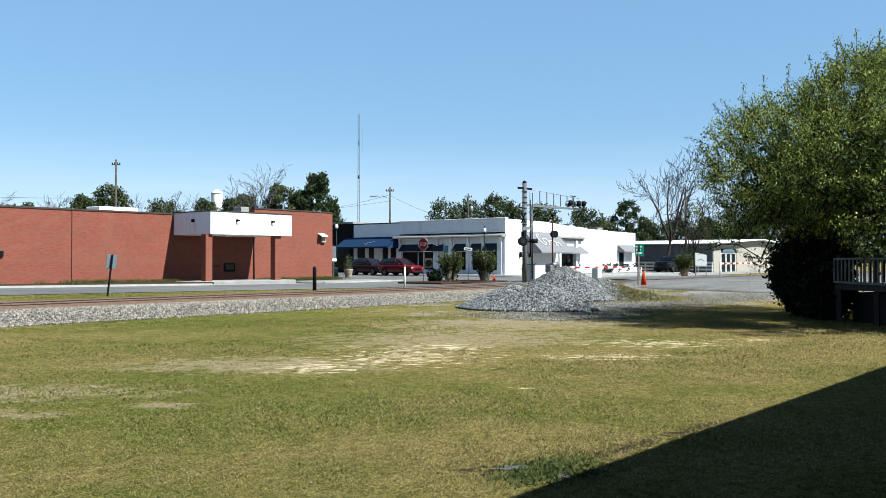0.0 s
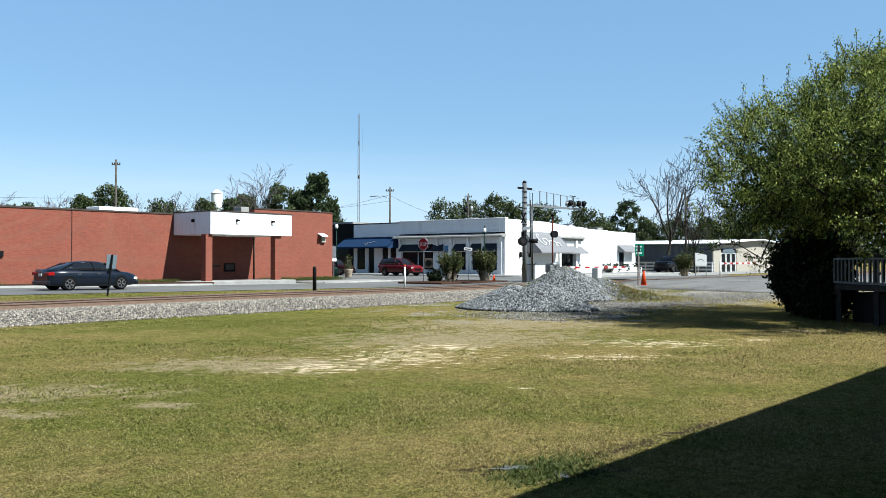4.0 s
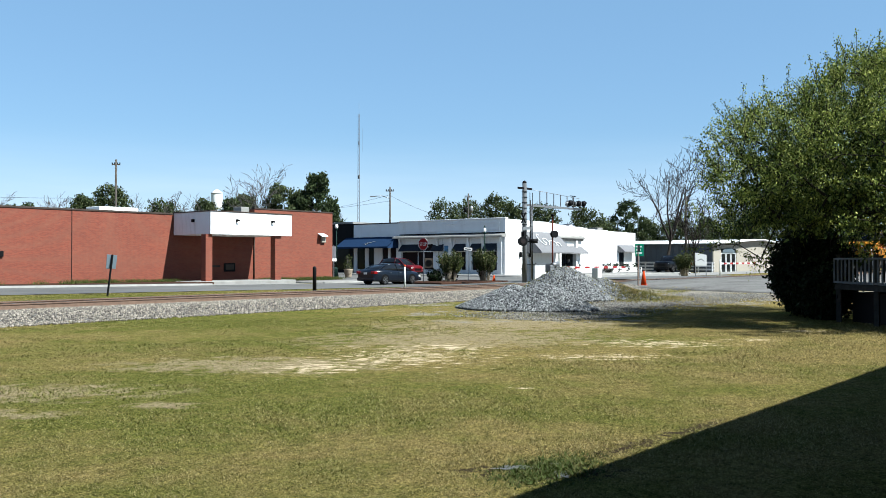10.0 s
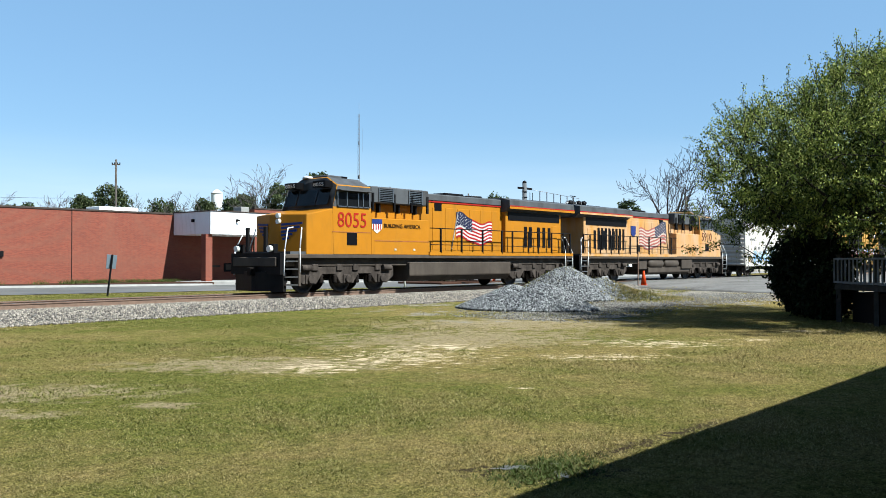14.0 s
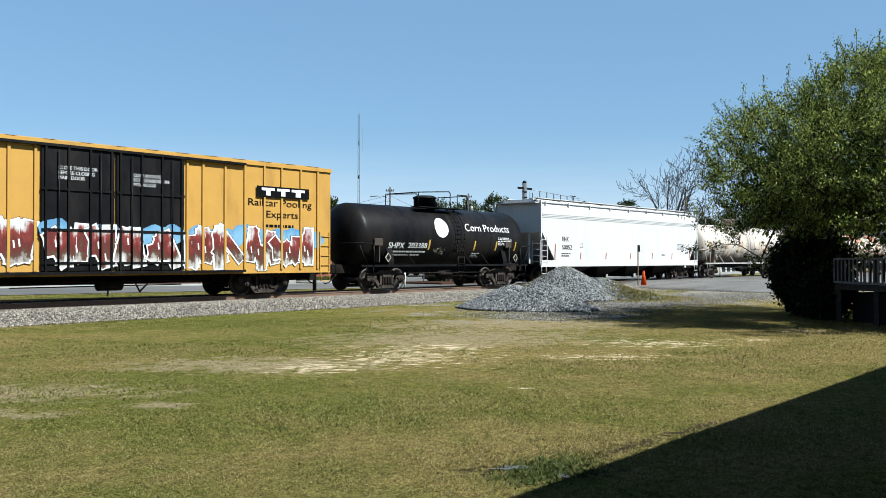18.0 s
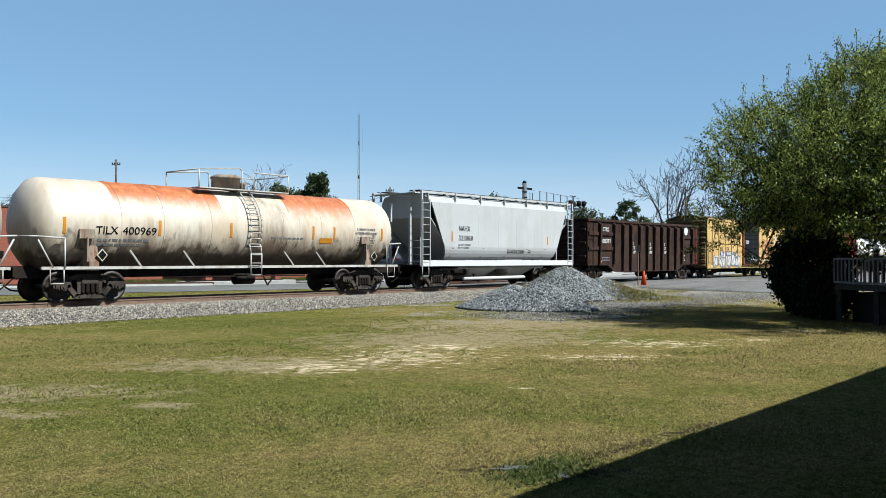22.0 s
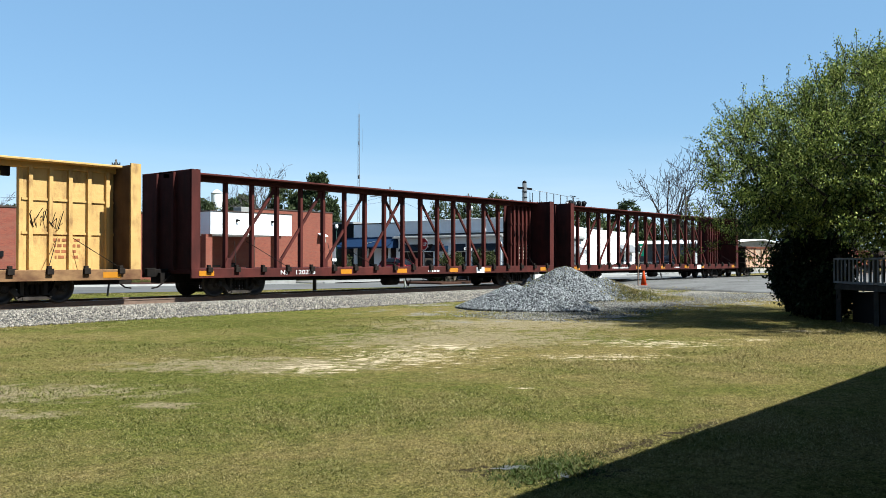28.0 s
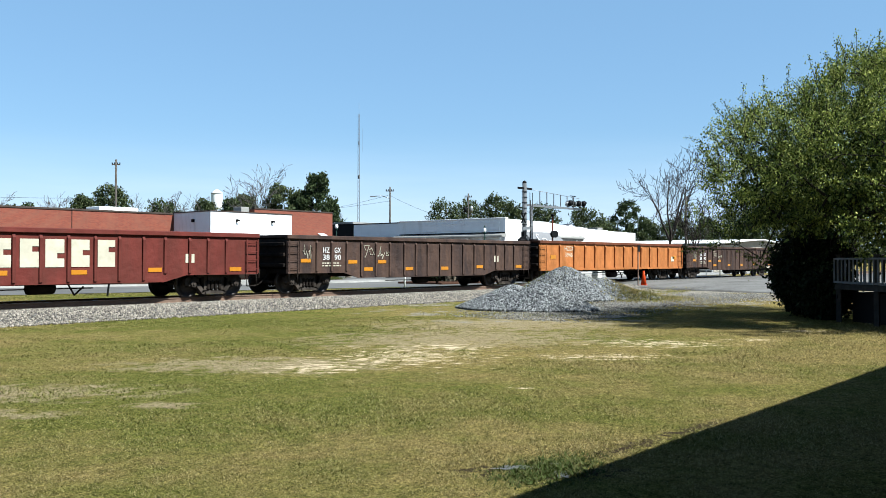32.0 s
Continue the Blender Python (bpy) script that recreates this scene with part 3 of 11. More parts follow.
# Brown bulkheads on the yellow car: weathering plus end-on shade, in the colour.
M_BULK = paint("weathered_shaded_bulkhead", (0.17, 0.1, 0.05), 0.8, var=0.3, scale=2, dirt=(0.06, 0.035, 0.022), amount=0.5)
M_CBSILL = paint("rusty_sill", (0.42, 0.24, 0.11), 0.75, var=0.25, scale=2, dirt=(0.14, 0.06, 0.035), amount=0.5, dirt_scale=2.0, stretch=(0.5, 1, 1))
M_CBRED = paint("beam_maroon", (0.13, 0.034, 0.027), 0.7, var=0.25, scale=1.6, dirt=(0.05, 0.02, 0.018), amount=0.4)
M_G1 = paint("gondola_tan", (0.72, 0.46, 0.3), 0.75, var=0.14, scale=1.2, dirt=(0.25, 0.1, 0.055), amount=0.2, dirt_scale=5, stretch=(1.0, 1, 0.7), bump=0.4, dents=0.75)
M_G1RIB = paint("gondola_tan_posts", (0.5, 0.29, 0.16), 0.75, var=0.2, scale=2, dirt=(0.2, 0.09, 0.045), amount=0.45, dirt_scale=3)
M_G2 = paint("gondola_red", (0.2, 0.045, 0.035), 0.65, var=0.2, scale=1.3, dirt=(0.12, 0.04, 0.03), amount=0.4, dents=0.40)
M_G3 = paint("gondola_black", (0.065, 0.045, 0.04), 0.7, var=0.35, scale=1.4, dirt=(0.17, 0.1, 0.07), amount=0.45, dirt_scale=1.5, dents=0.60)
M_G4 = paint("gondola_orange", (0.62, 0.225, 0.07), 0.7, var=0.15, scale=1.3, dirt=(0.32, 0.13, 0.04), amount=0.35, dirt_scale=1.6, dents=0.50)
M_RUSTRIM = paint("rust_rim", (0.26, 0.09, 0.045), 0.8, var=0.3, scale=4, dirt=(0.1, 0.04, 0.025), amount=0.5)
M_SKYB = paint("spray_blue", (0.14, 0.33, 0.55), 0.5, var=0.25, scale=3)
M_BROWN = paint("spray_brown", (0.16, 0.08, 0.05), 0.5, var=0.3, scale=2)
M_PINK = paint("spray_red", (0.75, 0.2, 0.15), 0.5, var=0.15, scale=2)
M_BLUSH = paint("spray_blush", (0.7, 0.36, 0.17), 0.5, var=0.2, scale=3)
M_SGREY = paint("spray_grey", (0.22, 0.22, 0.24), 0.5, var=0.2, scale=2)
M_STAIN = paint("thin_brown_line", (0.42, 0.16, 0.07), 0.6, var=0.3, scale=4)
M_CONE = paint("signal_orange", (0.85, 0.09, 0.015), 0.4, var=0.06)


def dirty_tank(name, rust, grime, clean, soil):
    """Cream-white tank with brown-grey dirt along its flank and in runs from the dome; with rust where the paint is gone."""
    m, nt, bsdf, co = begin(name)
    sep = nt.nodes.new("ShaderNodeSeparateXYZ")
    nt.links.new(co, sep.inputs[0])
    x, z = sep.outputs[0], sep.outputs[2]
    n = noise_tex(nt, co, 1.3, 8, 0.75, (1.6, 1, 0.22))
    n2 = noise_tex(nt, co, 3.5, 6, 0.7, (1.2, 1, 0.4))
    base = ramp(nt, n2, [(0.3, tuple(v * 0.88 for v in clean)), (0.65, clean)])
    low = mathn(nt, "MULTIPLY", mathn(nt, "SUBTRACT", 2.4, z), 0.6)
    runs = mathn(nt, "MULTIPLY", mathn(nt, "SUBTRACT", 1.0, mathn(nt, "MULTIPLY", mathn(nt, "ABSOLUTE", mathn(nt, "SUBTRACT", x, 0.9)), 0.5)), 0.45, True)
    f = mathn(nt, "ADD", mathn(nt, "ADD", mathn(nt, "MAXIMUM", low, -0.2), runs), mathn(nt, "MULTIPLY", mathn(nt, "SUBTRACT", n, 0.5), 2.2))
    f = mathn(nt, "ADD", f, grime)
    tan = mixc(nt, ramp(nt, noise_tex(nt, co, 1.1, 7, 0.7, (1, 1, 0.3)), [(0.4, (0, 0, 0)), (0.68, (0.7, 0.7, 0.7))]), base, (0.5, 0.36, 0.23))
    c = mixc(nt, ramp(nt, f, [(0.15, (0, 0, 0)), (0.9, (1, 1, 1))]), tan, soil)
    jag = noise_tex(nt, co, 2.2, 5, 0.6, (1.0, 1, 0.5))
    belly = mathn(nt, "MULTIPLY", mathn(nt, "ADD", mathn(nt, "SUBTRACT", 1.85, z), mathn(nt, "MULTIPLY", mathn(nt, "SUBTRACT", jag, 0.5), 3.2)), 2.2, True)
    c = mixc(nt, mathn(nt, "MULTIPLY", belly, 0.93), c, ramp(nt, n2, [(0.3, (0.03, 0.02, 0.014)), (0.7, (0.13, 0.085, 0.055))]))
    if rust:
        left = mathn(nt, "MULTIPLY", mathn(nt, "GREATER_THAN", x, -5.3), mathn(nt, "LESS_THAN", x, -1.2))
        right = mathn(nt, "MULTIPLY", mathn(nt, "GREATER_THAN", x, 1.8), mathn(nt, "LESS_THAN", x, 5.2))
        high = mathn(nt, "ADD", mathn(nt, "SUBTRACT", z, 2.85), mathn(nt, "MULTIPLY", mathn(nt, "SUBTRACT", n2, 0.5), 1.4))
        rr = mathn(nt, "MULTIPLY", mathn(nt, "ADD", left, right, True), mathn(nt, "MULTIPLY", high, 1.7, True))
        c = mixc(nt, rr, c, ramp(nt, n2, [(0.3, (0.3, 0.065, 0.018)), (0.5, (0.5, 0.15, 0.045)), (0.7, (0.62, 0.27, 0.11))]))
    finish(nt, bsdf, c, 0.5, [(n2, 0.08, 0.01)])
    return m


M_T1 = dirty_tank("tank_stained", False, 0.0, (0.78, 0.72, 0.62), (0.12, 0.085, 0.06))
M_T2 = dirty_tank("tank_stained_grey", False, 0.16, (0.52, 0.49, 0.44), (0.17, 0.15, 0.13))
M_T3 = dirty_tank("tank_rusty", True, 0.1, (0.7, 0.62, 0.5), (0.15, 0.105, 0.07))
M_TDOME = paint("tank_dome_rusty", (0.42, 0.36, 0.29), 0.65, var=0.2, scale=3, dirt=(0.2, 0.075, 0.03), amount=0.5, dirt_scale=4)
SIDE = -1.55  # the near face of the cars


# ---- train: parts shared by all cars ----
def make_truck_meshes():
    out = {}
    bm = B()
    prof = [(0.68, 0.12), (0.69, 0.44), (0.72, 0.452), (0.815, 0.445), (0.82, 0.485), (0.85, 0.485), (0.855, 0.40), (0.80, 0.38), (0.80, 0.16), (0.86, 0.14)]
    out["wheel"] = lathe(bm, [(a - 0.765, r) for a, r in prof], "y", 20)
    bm = B()
    for k in (-1, 1):
        for poly in ([(0.58, 0.5), (0.66, 0.7), (1.0, 0.74), (1.17, 0.64), (1.17, 0.44), (1.05, 0.4), (0.73, 0.4)], [(0.66, 0.55), (0.78, 0.47), (0.5, 0.14), (0.36, 0.2)],
                     [(0.0, 0.72), (0.0, 0.86), (0.42, 0.86), (0.72, 0.74), (0.68, 0.62), (0.4, 0.72)], [(0.29, 0.2), (0.29, 0.75), (0.41, 0.75), (0.41, 0.2)], [(0.0, 0.1), (0.0, 0.23), (0.44, 0.24), (0.52, 0.14), (0.46, 0.1)]):
            extrude(bm, [(k * a, b) for a, b in poly][::k], -0.08, 0.08)
    for s in (-0.89, 0.89):
        rod(bm, (s, -0.13, 0.457), (s, 0.05, 0.457), 0.15, 12)
        rod(bm, (s, -0.2, 0.457), (s, -0.13, 0.457), 0.1, 10)
        rod(bm, (s, -0.24, 0.457), (s, -0.2, 0.457), 0.045, 8)
    box(bm, -0.27, 0.27, -0.12, 0.02, 0.56, 0.72)
    box(bm, -0.36, 0.36, -0.12, -0.08, 0.1, 0.19)
    out["side_frame"] = bm
    bm = B()
    for s in (-0.24, -0.08, 0.08, 0.24):
        lathe(bm, [(0.24, 0.05), (0.3, 0.075), (0.36, 0.055), (0.42, 0.075), (0.48, 0.055), (0.54, 0.075), (0.6, 0.05)], "z", 8, (s, 0, 0))
    out["spring"] = bm
    out["bolster"] = box(box(B(), -0.19, 0.19, -1.0, 1.0, 0.42, 0.72), -0.35, 0.35, -0.35, 0.35, 0.6, 0.82)
    out["axle"] = rod(B(), (0, -0.8, 0), (0, 0.8, 0), 0.08, 8)
    bm = box(B(), -0.75, 0.1, -0.12, 0.12, -0.12, 0.12)
    box(bm, 0.08, 0.34, -0.17, 0.15, -0.16, 0.16)
    box(bm, 0.3, 0.42, 0.02, 0.15, -0.15, 0.15)
    out["coupler"] = bevel(bm, 0.02)
    out["hose"] = pipe(B(), [(-0.1, 0, 0.0), (0.15, 0, -0.25), (0.4, 0, -0.42), (0.62, 0, -0.45)], 0.025, 6)
    meshes = {}
    for k, bm in out.items():
        me = bpy.data.meshes.new(k)
        bm.to_mesh(me)
        bm.free()
        me.materials.append(M_WHEEL if k in ("wheel", "axle") else M_TRUCK if k == "side_frame" else M_STEEL)
        meshes[k] = me
    return meshes


TRK = make_truck_meshes()


def mesh_part(name, me, parent, m=None, label=""):
    ob = new(name, me)
    ob.parent = parent
    if m is not None:
        ob.matrix_basis = m
    if label:
        ob["label"] = label
    return ob


def freight_truck(car, x):
    """A two-axle truck: bolster with side frames, springs, axles and wheels."""
    t = mesh_part("truck", TRK["bolster"], car, pose(x, 0, 0), "dark rusty cast-steel truck")
    for y, r in ((-1.04, 0), (1.04, 180)):
        mesh_part("side_frame", TRK["side_frame"], t, pose(0, y, 0, 0, 0, r))
        mesh_part("spring", TRK["spring"], t, pose(0, y * 1.07, 0.0, 0, 0, r))
    for s in (-0.89, 0.89):
        mesh_part("axle", TRK["axle"], t, pose(s, 0, 0.457))
        for y, r in ((-0.765, 180), (0.765, 0)):
            mesh_part("wheel", TRK["wheel"], t, pose(s, y, 0.457, 0, 0, r))
    return t


def running_gear(car, half, tx, tx2=None):
    """Trucks, couplers and brake hoses; half is the half length over the couplers."""
    freight_truck(car, -tx)
    freight_truck(car, tx2 or tx)
    for s, r in ((-1, 180), (1, 0)):
        mesh_part("coupler", TRK["coupler"], car, pose(s * (half - 0.35), 0, 0.86, 0, 0, r))
        mesh_part("brake_hose", TRK["hose"], car, pose(s * (half - 0.6), s * 0.35, 0.78, 0, 0, r))


def ladder(car, x, w, z0, z1, y, material, rungs, name="ladder", along="x", label=""):
    """Two stiles and rungs, standing off the face at y."""
    bm = B()
    def at(a, z):
        return (x + a, y, z) if along == "x" else (x, y + a, z)
    for a in (0, w):
        bar(bm, at(a, z0), at(a, z1), 0.035)
    for i in range(rungs):
        z = z0 + (z1 - z0) * (i + 0.5) / rungs
        rod(bm, at(0, z), at(w, z), 0.014, 6)
    return part(name, bm, material, car, label)


def stirrup(car, x, material, z=0.95, y=SIDE):
    bm = pipe(B(), [(x, y, z), (x, y, z - 0.42), (x + 0.42, y, z - 0.42), (x + 0.42, y, z)], 0.018, 6)
    return part("sill_step", bm, material, car)


def brake_gear(car, x0, x1, z=0.62):
    """Pipes, cylinder and levers under the floor."""
    bm = B()
    rod(bm, (x0, -0.9, z + 0.1), (x1, -0.9, z + 0.1), 0.025, 6)
    rod(bm, (x0 + 0.3, -0.6, z - 0.05), (x1 - 0.8, -0.55, z - 0.05), 0.02, 6)
    part("brake_pipe", bm, M_STEEL, car)
    m = (x0 + x1) / 2
    part("air_reservoir", lathe(B(), [(m - 0.55, 0.05), (m - 0.5, 0.2), (m + 0.3, 0.2), (m + 0.35, 0.05)], "x", 12, (0, -0.75, z)), M_STEEL, car)
    part("brake_lever", bar(bar(B(), (m + 0.7, -0.9, z + 0.1), (m + 0.9, -0.9, z - 0.25), 0.04), (m + 0.9, -0.9, z - 0.25), (m + 1.3, -0.7, z), 0.04), M_STEEL, car)


def strip(car, x, z0, z1, w, material, y=None, lean=0.0, name="reflector"):
    """A thin upright plate on the near side."""
    y = SIDE - 0.012 if y is None else y
    bm = B()
    extrude(bm, [(x, z0), (x + w, z0), (x + w + lean, z1), (x + lean, z1)], y, y + 0.01)
    return part(name, bm, material, car)


def bars_text(car, x, z, w, h, rows, material, y=None, seed=1, name="small_print"):
    """Lines of writing too small to read, as plain bars."""
    y = SIDE - 0.008 if y is None else y
    rng = random.Random(seed)
    bm = B()
    for i in range(rows):
        zz = z + h - (i + 0.75) * h / rows
        a = x
        while a < x + w * rng.uniform(0.75, 1.0):
            d = rng.uniform(0.06, 0.2)
            box(bm, a, min(a + d, x + w), y, y + 0.006, zz, zz + h / rows * 0.5)
            a += d + 0.05
    return part(name, bm, material, car)


def on_round(bm, zc, r, off=0.012):
    """Bend flat letters round a tank lying along x."""
    for v in bm.verts:
        v.co.y = -math.sqrt(max(r * r - (v.co.z - zc) ** 2, 0.01)) - off + v.co.y
    return bm


def round_letters(name, body, x, z, size, material, parent, zc, r, width=None, label=""):
    bm = text_bm(body, size, width)
    for v in bm.verts:
        v.co += Vector((x, 0, z))
    return part(name, on_round(bm, zc, r), material, parent, label)


def stroke(bm, x0, z0, x1, z1, w, y, mi=0):
    """A flat painted stroke on a side wall."""
    d = Vector((x1 - x0, z1 - z0))
    n = Vector((-d.y, d.x)).normalized() * (w / 2)
    f = bm.faces.new([bm.verts.new((a, y, b)) for a, b in ((x0 - n.x, z0 - n.y), (x1 - n.x, z1 - n.y), (x1 + n.x, z1 + n.y), (x0 + n.x, z0 + n.y))])
    f.material_index = mi


def sprayed(name, cols, z0, z1, seed):
    """Sprayed colours that run into one another from the top of a piece to its foot, with pale mist and drips."""
    m, nt, bsdf, co = begin(name)
    sep = nt.nodes.new("ShaderNodeSeparateXYZ")
    nt.links.new(co, sep.inputs[0])
    shift = nt.nodes.new("ShaderNodeMapping")
    shift.inputs["Location"].default_value = (seed * 3.7, 0, seed * 1.3)
    nt.links.new(co, shift.inputs[0])
    runs = noise_tex(nt, shift.outputs[0], 3.2, 5, 0.6, (1.5, 1, 0.35))
    blot = noise_tex(nt, shift.outputs[0], 1.3, 4, 0.6)
    f = mathn(nt, "DIVIDE", mathn(nt, "SUBTRACT", z1, sep.outputs[2]), z1 - z0)
    f = mathn(nt, "ADD", f, mathn(nt, "MULTIPLY", mathn(nt, "SUBTRACT", runs, 0.5), 0.9))
    f = mathn(nt, "ADD", f, mathn(nt, "MULTIPLY", mathn(nt, "SUBTRACT", blot, 0.5), 1.2), True)
    n = len(cols)
    c = ramp(nt, f, [(0.08 + 0.84 * i / max(1, n - 1), col) for i, col in enumerate(cols)])
    finish(nt, bsdf, c, 0.6, tone=0.5)
    bsdf.inputs["Specular IOR Level"].default_value = 0.1
    return m


def spray(car, x0, x1, z0, z1, cols, seed, letters_n=7, cloud=None, y=None, outline=None, label="sprayed graffiti in bold outlined shapes"):
    """Graffiti: a bubbly cloud, then a row of fat interlocking outlined figures with drips, each a thin layer."""
    y = SIDE - 0.006 if y is None else y
    rng = random.Random(seed)
    bm = B()
    mats = [sprayed("graffiti_fill", cols, z0, z1, seed), sprayed("graffiti_cloud", cloud, z0 + 0.3, z1, seed + 5) if cloud else (outline or M_WHITEP), outline or M_WHITEP, M_BLACKP]
    lift = [0.0]

    def layer(pts, mi):
        lift[0] += 0.00025
        f = bm.faces.new([bm.verts.new((a, y - lift[0], max(z0 - 0.02, b))) for a, b in pts])
        f.material_index = mi
    n = letters_n
    w, h = (x1 - x0) / n, z1 - z0
    if cloud:
        for i in range(n * 3):
            cx = min(x1 - w * 0.3, x0 + (x1 - x0) * (i + rng.random()) / (n * 3))
            cz, r = z0 + h * rng.uniform(0.62, 0.8), h * rng.uniform(0.14, 0.25)
            p, q = rng.uniform(0, 6), rng.uniform(0, 6)
            layer([(cx + math.cos(t) * r * 1.4 * (1 + 0.08 * math.sin(5 * t + p)), cz + math.sin(t) * r * (1 + 0.1 * math.sin(4 * t + q))) for t in (2 * math.pi * k / 22 for k in range(22))], 1)

    def fat(a, b, c, d, g):
        u = Vector((c - a, d - b))
        u.normalize()
        v = Vector((-u.y, u.x))
        e = u * g * 0.75
        k1, k2 = rng.uniform(0.85, 1.2), rng.uniform(0.85, 1.2)
        return [(a - e.x + v.x * g * k1, b - e.y + v.y * g * k1), (a - e.x - v.x * g * k2, b - e.y - v.y * g * k2), (c + e.x - v.x * g * k1, d + e.y - v.y * g * k1), (c + e.x + v.x * g * k2, d + e.y + v.y * g * k2)]
    for i in range(n):
        xs_ = sorted(rng.uniform(0.0, 1.0) for _ in range(5))
        up = rng.random() < 0.5
        knots = [(a, rng.uniform(0.72, 1.0) if (k % 2) == up else rng.uniform(0.0, 0.3)) for k, a in enumerate(xs_)]
        fig = [(*p, *q) for p, q in zip(knots, knots[1:])] + [(xs_[0], 0.45, xs_[3], rng.uniform(0.3, 0.6))]
        ww, hh = w * rng.uniform(1.0, 1.25), h * rng.uniform(0.72, 0.92)
        cx, lean = x0 + w * i - 0.06 * w, rng.uniform(-0.18, 0.18) * w
        g = min(w, h) * rng.uniform(0.13, 0.18)
        segs = [(max(x0 + g, min(x1 - g, cx + ww * (0.06 + 0.88 * a) + lean * b)), z0 + g * 0.8 + (hh - g) * b, max(x0 + g, min(x1 - g, cx + ww * (0.06 + 0.88 * c) + lean * d)), z0 + g * 0.8 + (hh - g) * d) for a, b, c, d in fig]
        state = rng.getstate()
        for q in segs:
            layer(fat(*q, g + 0.075), 3)
        rng.setstate(state)
        for q in segs:
            layer(fat(*q, g + 0.06), 2)
        rng.setstate(state)
        for q in segs:
            layer(fat(*q, g), 0)
        for q in segs[:3]:
            k = rng.uniform(0.2, 0.7)
            a, b = q[0] + (q[2] - q[0]) * k, q[1] + (q[3] - q[1]) * k
            if rng.random() < 0.6:
                layer([(a - 0.03, b + 0.1), (a + 0.02, b + 0.12), (a + 0.05, b - 0.1), (a, b - 0.12)], 2)
            if rng.random() < 0.7:
                d = rng.uniform(0.1, 0.3)
                layer([(a, q[1]), (a + 0.018, q[1]), (a + 0.014, q[1] - d), (a + 0.004, q[1] - d)], 2)
    return part("graffiti", bm, mats, car, label)


def scrawl(car, x0, x1, z0, z1, material, seed, n=5, y=None, r=0.012):
    """A hand-drawn tag in thin loops."""
    y = SIDE - 0.012 if y is None else y
    rng = random.Random(seed)
    bm = B()
    for i in range(n):
        cx = x0 + (x1 - x0) * (i + 0.5) / n
        p = [(cx + rng.uniform(-0.6, 0.6) * (x1 - x0) / n, rng.uniform(z0, z1)) for _ in range(5)]
        for (a, b), (c, d) in zip(p, p[1:]):
            bar(bm, (a, y, b), (c, y, d), 0.012, r * 2, up=(0, 1, 0))
    return part("scrawled_tag", bm, material, car)


V = 20.1  # speed of the train in metres a second
TRAIN = []


def car_at(name, a, b, label, category="railway wagon", group="wagons of the freight train"):
    """A car of the train whose body lies from a to b metres down the train; it is keyed in motions()."""
    c = (a + b) / 2
    car = thing(name, label, category, pose(c + V * 14.5, TRACK_Y, RAIL_Z), group)
    TRAIN.append((car, c))
    return car, (b - a) / 2


# ---- locomotives ----
def loco_truck(car, xs):
    mid = sum(xs) / 3
    t = part("truck", bevel(box(box(B(), -2.9, 2.9, -0.55, 0.55, 0.55, 0.85), -0.4, 0.4, -1.2, 1.2, 0.55, 0.95), 0.03), M_STEEL, car, "three-axle truck coated in grey dust")
    t.matrix_basis = pose(mid, 0, 0)
    for s in (-1, 1):
        bm = B()
        y = s * 1.18
        pts = [(-2.75, 0.62), (-2.75, 0.95), (-1.6, 1.0), (-0.7, 1.12), (0.7, 1.12), (1.6, 1.0), (2.75, 0.95), (2.75, 0.62), (2.35, 0.34), (1.65, 0.34), (1.35, 0.72), (0.65, 0.72), (0.35, 0.34), (-0.35, 0.34), (-0.65, 0.72), (-1.35, 0.72), (-1.65, 0.34), (-2.35, 0.34)]
        extrude(bm, pts, y - 0.08, y + 0.08)
        for a in (-0.45, 0.45, -1.75, 1.75):
            box(bm, a - 0.16, a + 0.16, y - 0.15, y + 0.15, 0.86, 1.14)
        part("side_frame", bevel(bm, 0.025), M_TRUCK, t)
        for x in xs:
            part("journal_box", bevel(rod(box(B(), x - mid - 0.24, x - mid + 0.24, y - 0.14, y + 0.14, 0.36, 0.72), (x - mid, y + s * 0.13, 0.52), (x - mid, y + s * 0.22, 0.52), 0.16, 12), 0.02), M_TRUCK, t)
        for a in (-1.35, -0.62, 0.62, 1.35):
            part("spring", lathe(B(), [(0.36, 0.07), (0.42, 0.11), (0.48, 0.08), (0.54, 0.11), (0.6, 0.08), (0.66, 0.11), (0.72, 0.07)], "z", 8, (a, y, 0)), M_STEEL, t)
        for a in (-2.5, 2.0):
            part("brake_cylinder", rod(B(), (a, y + s * 0.14, 0.98), (a + 0.5, y + s * 0.14, 0.98), 0.13, 10), M_TRUCK, t)
    for x in xs:
        mesh_part("axle", TRK["axle"], t, pose(x - mid, 0, 0.53))
        for y, r in ((-0.765, 180), (0.765, 0)):
            w = mesh_part("wheel", TRK["wheel"], t, pose(x - mid, y, 0.53, 0, 0, r) @ Matrix.Diagonal((1.16, 1, 1.16, 1)))


